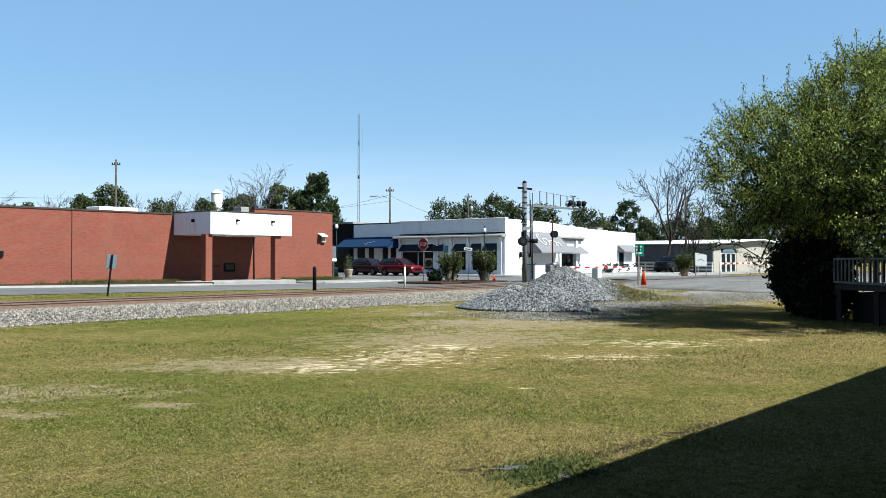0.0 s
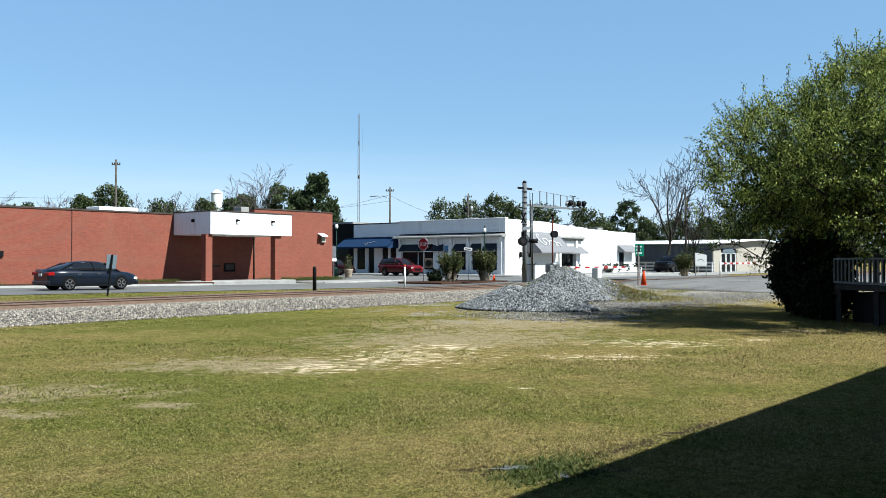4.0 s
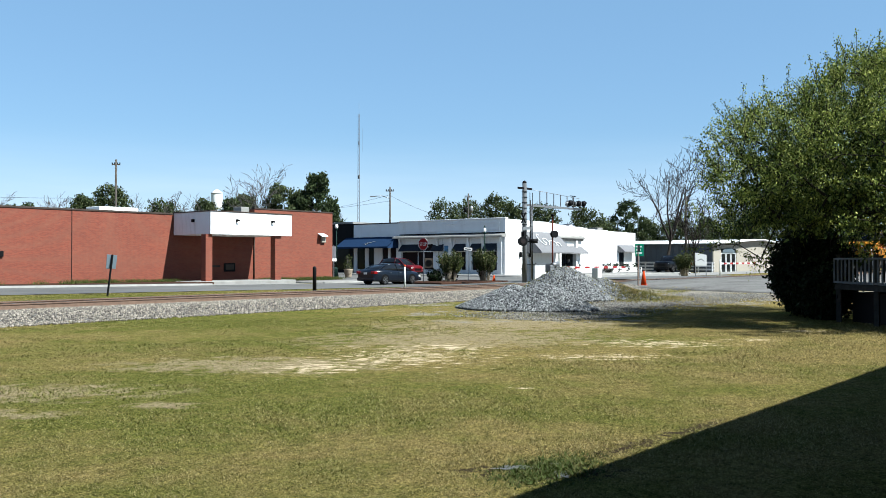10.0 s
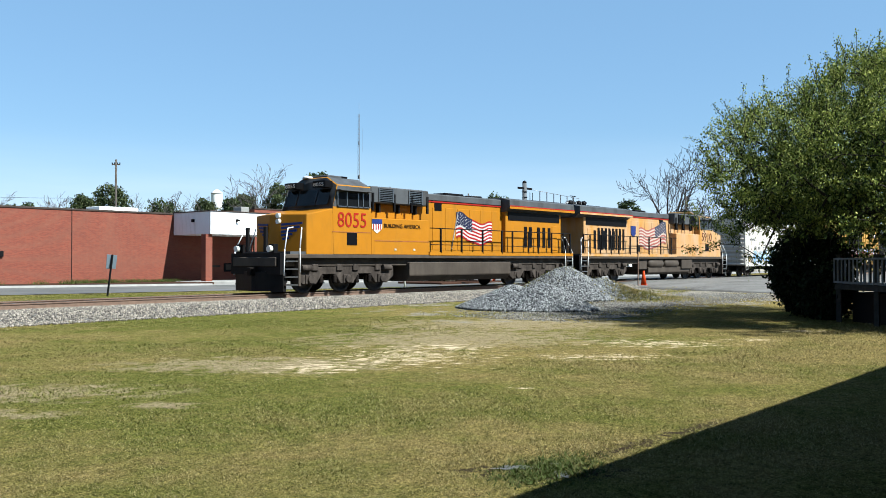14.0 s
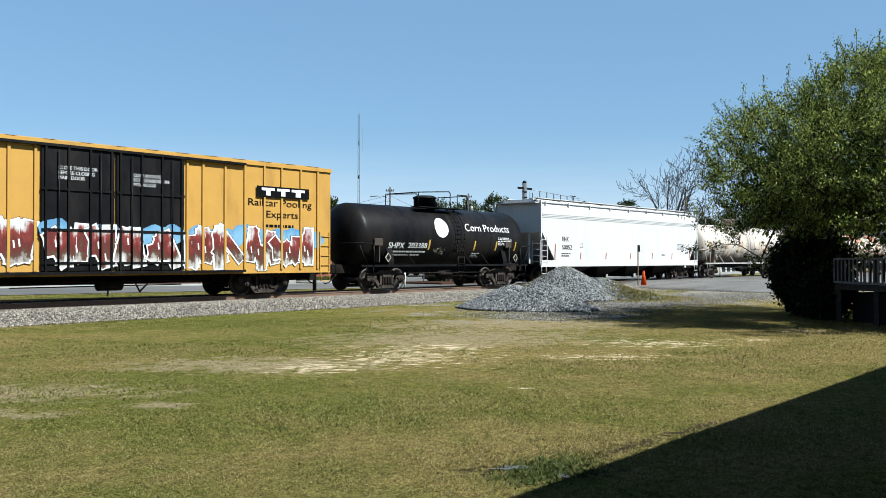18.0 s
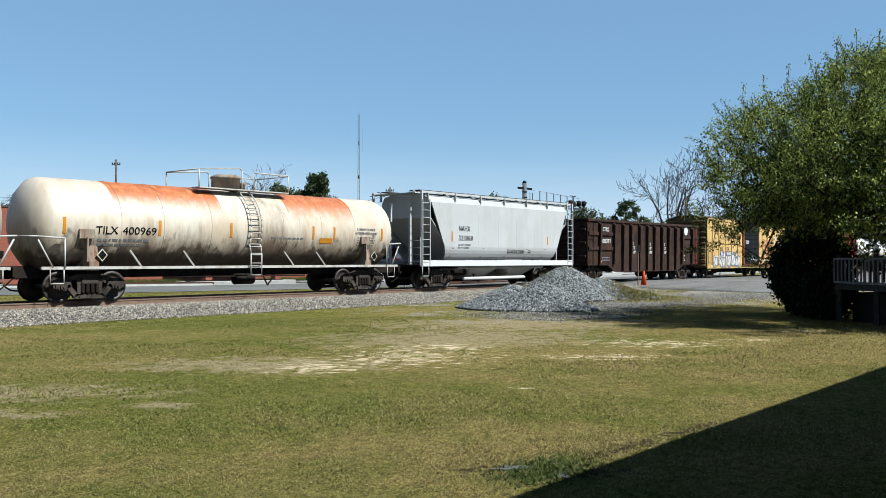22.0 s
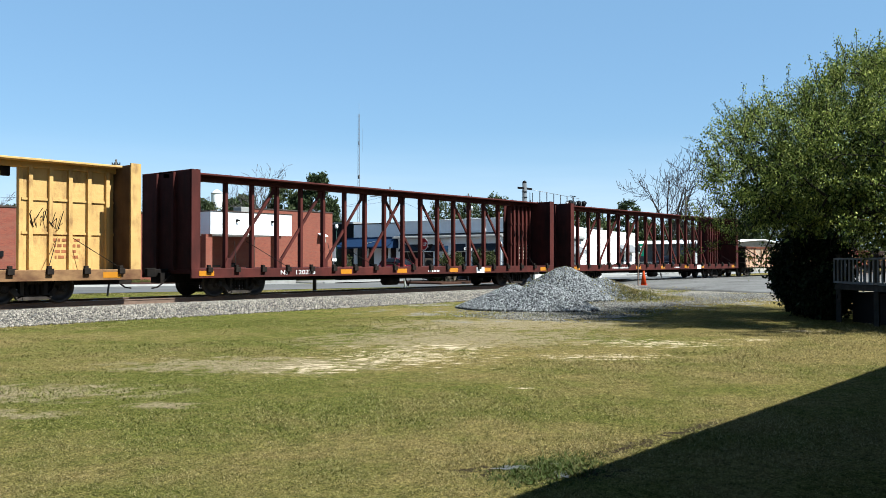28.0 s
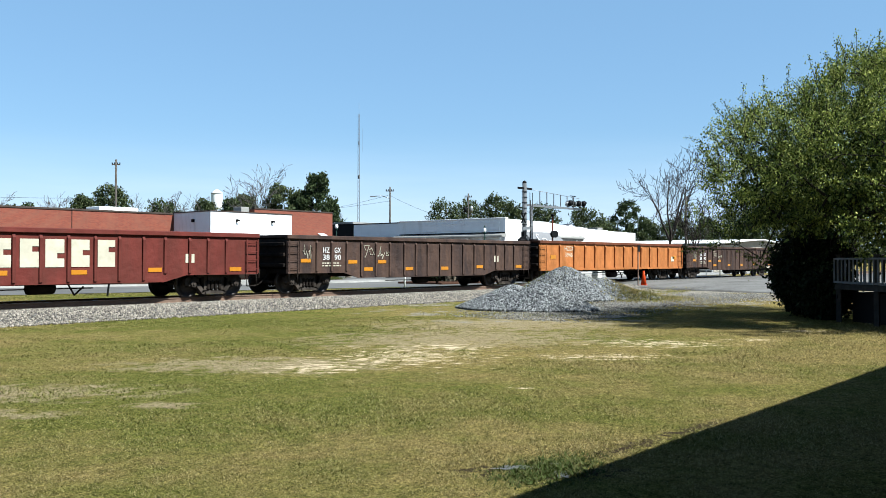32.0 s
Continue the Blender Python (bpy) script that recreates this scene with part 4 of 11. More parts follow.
def stars_and_stripes(car, x0, x1, z0, z1, y, d, faded):
    """A waving flag of thirteen stripes with a starred field, painted on the hood; d: -1 with the field at the x1 end."""
    red = paint("flag_red_faded" if faded else "flag_red", (0.5, 0.16, 0.13) if faded else (0.5, 0.03, 0.03), 0.5, var=0.15)
    white = paint("flag_white_faded" if faded else "flag_white", (0.72, 0.6, 0.5) if faded else (0.76, 0.74, 0.7), 0.5, var=0.08)
    blue = paint("flag_blue_faded" if faded else "flag_blue", (0.09, 0.09, 0.13) if faded else (0.03, 0.035, 0.08), 0.5, var=0.15)
    bm = B()
    n, L, H = 22, x1 - x0, z1 - z0

    def at(u, v, lift):
        x = x0 + u * L if d > 0 else x1 - u * L
        wave = 0.13 * math.sin(u * 7.5 + 0.4) + 0.05 * math.sin(u * 15)
        return bm.verts.new((x, y - lift, z0 + H * (v * (0.86 - 0.14 * u) + 0.18 * (1 - u) - 0.02) + wave * H * 0.62))
    for i in range(13):
        for j in range(n):
            q = [at(j / n, i / 13, 0.01), at((j + 1) / n, i / 13, 0.01), at((j + 1) / n, (i + 1) / 13, 0.01), at(j / n, (i + 1) / 13, 0.01)]
            bm.faces.new(q).material_index = 0 if i % 2 == 0 else 1
    for j in range(10):
        u0, u1 = 0.43 * j / 10, 0.43 * (j + 1) / 10
        bm.faces.new([at(u0, 6 / 13, 0.014), at(u1, 6 / 13, 0.014), at(u1, 1.01, 0.014), at(u0, 1.01, 0.014)]).material_index = 2
    for i in range(7):
        for j in range(6):
            u, v = 0.035 + 0.43 * (j + 0.4 * (i % 2)) / 6.2, 6.4 / 13 + 0.5 * i / 7.2
            bm.faces.new([at(u - 0.011, v, 0.018), at(u, v - 0.025, 0.018), at(u + 0.011, v, 0.018), at(u, v + 0.025, 0.018)]).material_index = 1
    bmesh.ops.recalc_face_normals(bm, faces=bm.faces)
    part("painted_flag", bm, [red, white, blue], car, "waving flag of red and white stripes")
    part("painted_flagpole", bar(B(), *(((x0 - 0.35, y - 0.01, z0 - 0.25), (x0 + 0.12, y - 0.01, z1 + 0.1)) if d > 0 else ((x1 + 0.35, y - 0.01, z0 - 0.25), (x1 - 0.12, y - 0.01, z1 + 0.1))), 0.05, 0.02), white, car)


def locomotive(a, b, d, number, label, body, faded):
    """A six-axle diesel; d = -1: the cab leads towards -x, d = 1: it points back along the train."""
    car, half = car_at("locomotive", a, b, label, "locomotive", "diesel locomotives")
    f = -d

    def X(x):
        return x * f

    def bx(bm, x0, x1, *r):
        return box(bm, min(X(x0), X(x1)), max(X(x0), X(x1)), *r)
    grey = M_LGREY
    # frame, walkway, tank
    part("frame", bevel(bx(bx(B(), -9.65, 10.9, -1.3, 1.3, 1.05, 1.4), -9.35, 10.9, -1.54, 1.54, 1.36, 1.52), 0.02), M_TANKGREY, car)
    part("walkway_edge", bx(bx(B(), -1.15, 10.85, -1.56, -1.5, 1.5, 1.66), -1.15, 10.85, 1.5, 1.56, 1.5, 1.66), body, car)
    part("walkway", bx(B(), -9.1, 10.85, -1.5, 1.5, 1.52, 1.62), grey, car)
    oct_ = [(-1.5, 0.62), (-1.25, 0.36), (1.25, 0.36), (1.5, 0.62), (1.5, 1.2), (-1.5, 1.2)]
    if not faded:
        part("fuel_tank", bevel(extrude(B(), oct_, min(X(-2.4), X(5.1)), max(X(-2.4), X(5.1)), "yz"), 0.03), M_TANKGREY, car, "long grey fuel tank")
    else:
        part("fuel_tank", bevel(extrude(B(), [(-1.4, 0.5), (-1.2, 0.36), (1.2, 0.36), (1.4, 0.5), (1.4, 0.85), (-1.4, 0.85)], -2.6, 3.4, "yz"), 0.03), M_TANKGREY, car)
        for c in (-1.6, 0.6):
            part("air_reservoir", lathe(B(), [(c - 0.95, 0.1), (c - 0.88, 0.28), (c + 0.88, 0.28), (c + 0.95, 0.1)], "x", 16, (0, -1.25, 1.05)), M_TANKGREY, car)
        part("battery_box", bevel(box(B(), 2.0, 3.6, -1.5, -0.9, 0.7, 1.3), 0.03), M_TANKGREY, car)
        part("valve_box", bevel(box(B(), -3.8, -2.8, -1.4, -0.9, 0.7, 1.25), 0.03), M_TANKGREY, car)
    loco_truck(car, sorted(X(x) for x in (-7.92, -5.92, -3.93)))
    loco_truck(car, sorted(X(x) for x in (5.92, 7.92, 9.9)))
    # nose: six-sided in plan, with a sloping top
    bm = B()
    plan = [(-6.9, -1.53), (-8.32, -1.53), (-8.64, -0.3), (-8.64, 0.3), (-8.32, 1.53), (-6.9, 1.53)]
    lo = [bm.verts.new((X(x), y, 1.5)) for x, y in plan]
    hi = [bm.verts.new((X(x), y, 3.46 + (x + 6.9) * 0.2 - abs(y) * 0.07)) for x, y in plan]
    for i in range(6):
        j = (i + 1) % 6
        bm.faces.new((lo[i], lo[j], hi[j], hi[i]))
    bm.faces.new(hi)
    bm.faces.new(lo[::-1])
    part("nose", bevel(bm, 0.04, 2), body, car)
    # cab
    bm = B()
    sec = [(-1.54, 1.5), (-1.54, 3.42), (-1.5, 4.3), (-0.75, 4.66), (0.75, 4.66), (1.5, 4.3), (1.54, 3.42), (1.54, 1.5)]
    front = [(-6.95 if z < 3.4 else -7.0 + (z - 3.42) * 0.35) for _, z in sec]
    va = [bm.verts.new((X(x), y, z)) for x, (y, z) in zip(front, sec)]
    vb = [bm.verts.new((X(-4.8), y, z)) for y, z in sec]
    for i in range(8):
        j = (i + 1) % 8
        fc = bm.faces.new((va[i], va[j], vb[j], vb[i]))
        fc.material_index = 1 if i in (1, 2, 3, 4, 5) else 0
    bm.faces.new(va).material_index = 1
    bm.faces.new(vb[::-1]).material_index = 0
    bmesh.ops.recalc_face_normals(bm, faces=bm.faces)
    cab = part("cab", bevel(bm, 0.03), [body, grey], car, "tall cab, yellow below and grey above")
    for s in (-1, 1):
        part("side_window", bx(B(), -6.72, -5.02, s * 1.54 - 0.02, s * 1.54 + 0.02, 3.46, 3.98), M_DGLASS, cab, "dark cab side window")
        bm = B()
        for x in (-6.76, -6.25, -5.62, -5.35, -5.0):
            bx(bm, x, x + 0.05, s * 1.57 - 0.02, s * 1.57 + 0.02, 3.42, 4.02)
        bx(bm, -6.76, -4.95, s * 1.57 - 0.02, s * 1.57 + 0.02, 3.42, 3.46)
        part("window_frame", bm, M_CHROME, cab)
        part("sun_shade", extrude(B(), [(min(X(-6.8), X(-4.95)), 4.06), (max(X(-6.8), X(-4.95)), 4.06), (max(X(-6.8), X(-4.95)), 4.1), (min(X(-6.8), X(-4.95)), 4.1)], s * 1.5 if s > 0 else -1.85, 1.85 if s > 0 else -1.5), grey, cab)
    for y0, y1 in ((-1.3, -0.62), (-0.55, 0.55), (0.62, 1.3)):
        bm = B()
        q = [(X(-7.06), y0, 3.5), (X(-7.06), y1, 3.5), (X(-6.84), y1, 4.14), (X(-6.84), y0, 4.14)]
        bm.faces.new([bm.verts.new(p) for p in q])
        bmesh.ops.solidify(bm, geom=bm.faces[:], thickness=0.02)
        part("windshield", bm, M_DGLASS, cab, "dark windshield pane")
    for s in (-1, 1):
        part("number_board", bx(B(), -7.1, -6.72, min(s * 0.5, s * 1.25), max(s * 0.5, s * 1.25), 4.2, 4.46), M_BLACKP, cab)
    turn = -math.pi / 2 if f > 0 else math.pi / 2
    if f > 0:
        letters("number", number, X(-7.115), -0.55, 4.25, 0.2, M_WHITEP, cab, 0.6, turn=turn)
        letters("number", number, X(-7.115), 1.18, 4.25, 0.2, M_WHITEP, cab, 0.6, turn=turn)
    part("roof_hatch", bevel(bx(B(), -6.3, -5.5, -0.5, 0.5, 4.62, 4.78), 0.03), grey, car)
    part("horn", bx(bx(B(), -5.4, -5.0, -0.3, -0.2, 4.66, 4.8), -5.3, -5.2, -0.5, 0.2, 4.7, 4.75), M_BLACK, car)
    part("antenna", lathe(B(), [(4.66, 0.22), (4.74, 0.2), (4.78, 0.05)], "z", 12, (X(-6.5), 0.5, 0)), M_WHITEP, car)
    # head lamps, ditch lamps
    for y, z in ((-0.28, 3.02), (-0.28, 2.8)):
        part("headlight", rod(B(), (X(-8.6), y, z), (X(-8.74), y, z), 0.1, 14), M_LENS, car)
    for s in (-1, 1):
        part("ditch_light", rod(B(), (X(-9.6), s * 1.0, 1.72), (X(-9.75), s * 1.0, 1.72), 0.12, 14), M_LENS, car)
        part("ditch_light_box", bx(B(), -9.6, -9.4, s * 1.0 - 0.14, s * 1.0 + 0.14, 1.55, 1.9), M_BLACK, car)
    # nose wings on the two chamfers, plain blue shapes
    for s in (-1, 1):
        bm = B()
        e1, e2 = Vector((X(-8.33), s * 1.46, 0)), Vector((X(-8.63), s * 0.34, 0))
        out = Vector((-f * 0.97, s * 0.25, 0)).normalized() * 0.03
        for i, (u0, u1, z) in enumerate(((0.1, 0.95, 2.72), (0.2, 0.95, 2.58), (0.32, 0.95, 2.44), (0.5, 0.95, 2.3), (0.62, 0.9, 2.16))):
            p, q = e1.lerp(e2, u0) + out, e1.lerp(e2, u1) + out
            bar(bm, (p.x, p.y, z), (q.x, q.y, z - 0.05), 0.02, 0.09)
        part("nose_emblem", bm, M_BLUEP, car, "blue winged emblem as plain bars")
    # pilot, plow, steps and rails at both ends
    part("snow_plow", extrude(B(), [(X(-9.4), -1.45), (X(-9.75), 0), (X(-9.4), 1.45), (X(-9.25), 1.45), (X(-9.55), 0), (X(-9.25), -1.45)], 0.1, 0.85, "xy"), M_BLACK, car, "black pointed snow plow")
    for e in (-9.5, 10.95):
        part("end_plate", bx(B(), e - 0.08, e + 0.08, -1.5, 1.5, 0.75, 1.55), M_BLACK, car)
        for s in (-1, 1):
            for k in range(4):
                x0 = e + (0.15 if e < 0 else -0.75)
                part("step", bx(B(), x0, x0 + 0.6, min(s * 1.2, s * 1.55), max(s * 1.2, s * 1.55), 0.32 + 0.3 * k, 0.37 + 0.3 * k), M_CHROME if s < 0 else M_STEEL, car)
            x0 = e + (0.78 if e < 0 else -0.85)
            part("step_side", bx(B(), x0, x0 + 0.12, min(s * 1.15, s * 1.54), max(s * 1.15, s * 1.54), 0.3, 1.5), M_TANKGREY, car)
            k = 1 if e < 0 else -1
            part("grab_rail", pipe(B(), [(X(e + 0.08 * k), s * 1.52, 0.7), (X(e + 0.12 * k), s * 1.52, 1.7), (X(e + 0.45 * k), s * 1.3, 2.5), (X(e + 0.75 * k), s * 1.25, 2.55)], 0.025, 6), M_WHITEP, car, "white grab rail beside the steps")
            part("grab_rail", pipe(B(), [(X(e + 0.85 * k), s * 1.54, 0.8), (X(e + 0.85 * k), s * 1.54, 1.75), (X(e + 1.05 * k), s * 1.4, 2.55)], 0.025, 6), M_WHITEP, car)
        mesh_part("coupler", TRK["coupler"], car, pose(X(e), 0, 0.86, 0, 0, 180 if X(e) < 0 else 0))
        for s in (-1, 1):
            part("end_post", bx(B(), e - 0.06, e + 0.04, s * 0.55 - 0.07, s * 0.55 + 0.07, 1.6, 2.55), M_BLACK, car)
    # wide cabinet behind the cab, brake grids above it
    part("cabinet", bevel(bx(B(), -4.8, -1.15, -1.52, 1.52, 1.5, 3.05), 0.03), body, car)
    part("upper_hood", bevel(bx(B(), -4.8, -1.0, -1.1, 1.1, 3.05, 3.7), 0.03), body, car)
    part("brake_grid_housing", bevel(bx(B(), -4.75, -1.1, -1.45, 1.45, 3.68, 4.38), 0.04), grey, car)
    for x0, x1 in ((-4.25, -3.45), (-2.4, -1.6)):
        bm = B()
        for k in range(7):
            bx(bm, x0, x1, -1.5, -1.46, 3.78 + k * 0.075, 3.81 + k * 0.075)
        bx(bm, x0 - 0.05, x0, -1.5, -1.44, 3.72, 4.32)
        bx(bm, x1, x1 + 0.05, -1.5, -1.44, 3.72, 4.32)
        part("louvre", bm, M_CHROME if not faded else M_BLACK, car)
        part("louvre_backing", bx(B(), x0, x1, -1.455, -1.44, 3.75, 4.3), M_BLACKP, car)
    for x in (-4.7, -3.4, -2.3, -1.25):
        part("bracket", bx(B(), x, x + 0.1, -1.5, -1.42, 3.35, 4.1), M_BLACK, car)
    for x in (-4.1, -2.9, -1.8):
        part("bracket", bx(B(), x, x + 0.08, -1.3, -1.1, 3.3, 3.68), M_BLACK, car)
    # engine hood
    part("engine_hood", bevel(bx(B(), -1.1, 5.0, -1.0, 1.0, 1.62, 4.0), 0.03), body, car)
    part("hood_roof", bevel(bx(B(), -1.1, 5.0, -1.02, 1.02, 3.98, 4.32), 0.05), grey, car)
    part("red_line", bx(B(), -1.1, 5.0, -1.03, -1.0, 3.93, 3.99), M_RED, car)
    part("radiator_hood", bevel(bx(B(), 5.0, 10.1, -1.25, 1.25, 1.62, 3.75), 0.03), body, car)
    part("radiator_wing", bevel(extrude(B(), [(-1.55, 3.95), (-1.55, 4.3), (-1.0, 4.42), (1.0, 4.42), (1.55, 4.3), (1.55, 3.95), (1.2, 3.7), (-1.2, 3.7)], min(X(4.95), X(11.0)), max(X(4.95), X(11.0)), "yz"), 0.02), [grey], car, "grey overhanging radiator wings")
    part("red_line", bx(B(), 4.95, 11.0, -1.57, -1.55, 3.97, 4.02), M_RED, car)
    part("wing_edge", bx(B(), 4.95, 11.0, -1.565, -1.555, 3.86, 3.965), body, car)
    part("radiator_screen", bx(B(), 5.2, 9.9, -1.28, -1.24, 3.3, 3.72), M_BLACKP, car)
    for x in (0.1, 1.0, 1.9, 2.8, 3.7, 4.6):
        part("hood_door", bevel(bx(B(), x - 0.42, x + 0.42, -1.02, -0.99, 1.75, 3.7), 0.01), body, car)
    for x in (6.6, 7.05, 7.8, 8.3, 8.8):
        part("intake_slot", bx(B(), x, x + 0.24, -1.275, -1.24, 1.95, 3.0), M_BLACKP, car)
    part("end_door", bevel(bx(B(), 9.2, 9.7, -1.275, -1.24, 1.8, 3.1), 0.01), body, car)
    part("hood_window", bx(B(), -0.2, 0.3, -1.03, -0.99, 3.55, 3.9), M_BLACKP, car)
    part("exhaust_stack", bevel(bx(B(), 1.2, 2.6, -0.5, 0.5, 4.3, 4.48), 0.03), M_BLACK, car)
    part("roof_fan", lathe(B(), [(4.3, 0.55), (4.45, 0.55), (4.47, 0.4)], "z", 16, (X(3.8), 0, 0)), M_BLACK, car)
    part("roof_screen", bx(B(), 7.5, 10.6, -0.8, 0.8, 4.41, 4.46), M_BLACK, car)
    part("cab_vent", bx(B(), -6.2, -5.65, -1.56, -1.53, 1.9, 2.4), M_BLACKP, car)
    part("seam", bx(bx(B(), -7.0, -4.85, -1.55, -1.535, 2.4, 2.43), -4.6, -1.15, -1.53, -1.515, 2.08, 2.11), M_STAIN, car)
    for x in (-3.4, -2.2):
        part("hinge", bx(B(), x, x + 0.12, -1.535, -1.5, 1.7, 1.78), M_CREAMP, car)
    # walkway rails
    posts = (-0.35, 1.15, 2.75, 4.3, 5.2, 6.6, 7.5, 8.75, 9.9, 10.6)
    for x in posts:
        part("rail_post", bx(B(), x - 0.04, x + 0.04, -1.56, -1.5, 1.6, 2.72), M_BLACK, car)
        part("rail_post", bx(B(), x - 0.03, x + 0.03, 1.5, 1.56, 1.6, 2.72), M_BLACK, car)
    part("hand_rail", rod(rod(B(), (X(-1.1), -1.53, 2.72), (X(10.6), -1.53, 2.72), 0.022, 6), (X(-1.1), -1.53, 1.98), (X(10.6), -1.53, 1.98), 0.016, 6), M_BLACK, car)
    part("hand_rail", rod(B(), (X(-1.1), 1.53, 2.72), (X(10.6), 1.53, 2.72), 0.02, 6), M_BLACK, car)
    # writing and painted devices on the near side
    if f > 0:
        letters("road_number", number, -6.72, -1.556, 2.62, 0.86, M_RED, car, 1.6, "large red road number")
        letters("slogan", "BUILDING AMERICA", -4.05, -1.54, 2.66, 0.24, M_BLACKP, car, 2.3)
        bm = extrude(B(), [(-4.76, 3.0), (-4.17, 3.0), (-4.17, 2.6), (-4.465, 2.4), (-4.76, 2.6)], -1.535, -1.522)
        for k in range(4):
            extrude(bm, [(-4.7 + k * 0.14, 2.55), (-4.64 + k * 0.14, 2.55), (-4.64 + k * 0.14, 2.79), (-4.7 + k * 0.14, 2.79)], -1.545, -1.535, mi=1)
        box(bm, -4.76, -4.17, -1.545, -1.535, 2.8, 3.0, 2)
        part("shield_emblem", bm, [M_WHITEP, M_RED, M_BLUEP], car, "red, white and blue shield as plain shapes")
        stars_and_stripes(car, 1.35, 4.15, 2.05, 3.45, -1.03, 1, faded)
    else:
        letters("road_number", number, 5.05, -1.556, 2.62, 0.8, M_RUSTRED, car, 1.65, "large red road number")
        stars_and_stripes(car, -3.1, 0.6, 2.0, 3.65, -1.03, -1, faded)
        part("shield_emblem", extrude(B(), [(-4.2, 3.4), (-3.6, 3.4), (-3.6, 2.9), (-3.9, 2.7), (-4.2, 2.9)], -1.06, -1.02), M_BLUEP, car, "faded blue shield as a plain shape")
        for k in range(8):
            part("intake_slot", box(B(), -8.6 + k * 0.42, -8.4 + k * 0.42, -1.285, -1.24, 1.9, 3.15), M_BLACKP, car)
    return car


locomotive(9.7, 32.0, -1, "8055", "bright yellow diesel locomotive with grey roof and red number", M_YEL, False)
locomotive(32.0, 54.9, 1, "5910", "faded yellow diesel locomotive with a washed-out flag", M_YELOLD, True)


# ---- box and refrigerator cars ----
def corrugated_end(car, x, z0, z1, material, n=9, w=1.5):
    s = 1 if x > 0 else -1
    wall = part("end_wall", box(B(), min(x, x - s * 0.06), max(x, x - s * 0.06), -w, w, z0, z1), material, car, "ribbed steel end wall")
    h = (z1 - z0) / n
    for i in range(n):
        z = z0 + (i + 0.5) * h
        rib = lathe(B(), [(-w + 0.06, h * 0.1), (-w + 0.16, h * 0.3), (w - 0.16, h * 0.3), (w - 0.06, h * 0.1)], "y", 8, (x, 0, z))
        part("rib", rib, material, wall)
    return wall


def box_body(car, half, z0, z1, peak, side_mat, end_mat, roof_mat, round_roof=False, n_end=9, roof_ribs=14):
    part("side_wall", bevel(box(B(), -half, half, SIDE, SIDE + 0.05, z0, z1), 0.01), side_mat, car)
    part("side_wall", box(B(), -half, half, -SIDE - 0.05, -SIDE, z0, z1), side_mat, car)
    for s in (-1, 1):
        corrugated_end(car, s * half, z0, z1, end_mat, n_end)
    sec = [(SIDE - 0.02, z1 - 0.06), (SIDE - 0.02, z1 + 0.02), (-0.5, peak), (0.5, peak), (-SIDE + 0.02, z1 + 0.02), (-SIDE + 0.02, z1 - 0.06)]
    if round_roof:
        sec = [(SIDE - 0.02, z1 - 0.06), (SIDE, z1 + 0.08), (SIDE + 0.25, z1 + 0.25), (-0.6, peak), (0.6, peak), (-SIDE - 0.25, z1 + 0.25), (-SIDE, z1 + 0.08), (-SIDE + 0.02, z1 - 0.06)]
    part("roof", extrude(B(), sec, -half - 0.03, half + 0.03, "yz"), roof_mat, car)
    for i in range(roof_ribs):
        x = -half + (i + 0.5) * 2 * half / roof_ribs
        bm = B()
        bar(bm, (x, SIDE + 0.06, z1 + 0.05), (x, 0, peak + 0.03), 0.09, 0.06)
        bar(bm, (x, -SIDE - 0.06, z1 + 0.05), (x, 0, peak + 0.03), 0.09, 0.06)
        part("roof_rib", bm, roof_mat, car)
    part("floor", box(B(), -half, half, -1.5, 1.5, z0 - 0.02, z0 + 0.06), M_STEEL, car)
    part("centre_sill", box(B(), -half - 0.3, half + 0.3, -0.28, 0.28, z0 - 0.3, z0), M_STEEL, car)


def posts(car, xs, z0, z1, material, w=0.1, depth=0.05, taper=0.0, name="side_post"):
    """Upright ribs on the near and far sides, all on one mesh."""
    first = None
    for x in xs:
        if first is None:
            bm = bevel(box(B(), -w / 2, w / 2, SIDE - depth, SIDE + 0.01, z0, z1), 0.008)
            first = part(name, bm, material, car)
            first.matrix_basis = pose(x, 0, 0)
        else:
            again(name, first, car, pose(x, 0, 0))
        again(name, first, car, pose(x, 0, 0, 0, 0, 180))


def end_ladders(car, half, z0, z1, material, y=SIDE - 0.03):
    ladder(car, -half + 0.08, 0.5, z0, z0 + 1.5, y, material, 4)
    ladder(car, half - 0.58, 0.5, z0, z0 + 1.5, y, material, 4)
    ladder(car, -half - 0.1, 0.5, z0, z0 + 1.5, SIDE + 0.1, material, 4, along="y")
    stirrup(car, -half + 0.08, material, z0)
    stirrup(car, half - 0.5, material, z0)


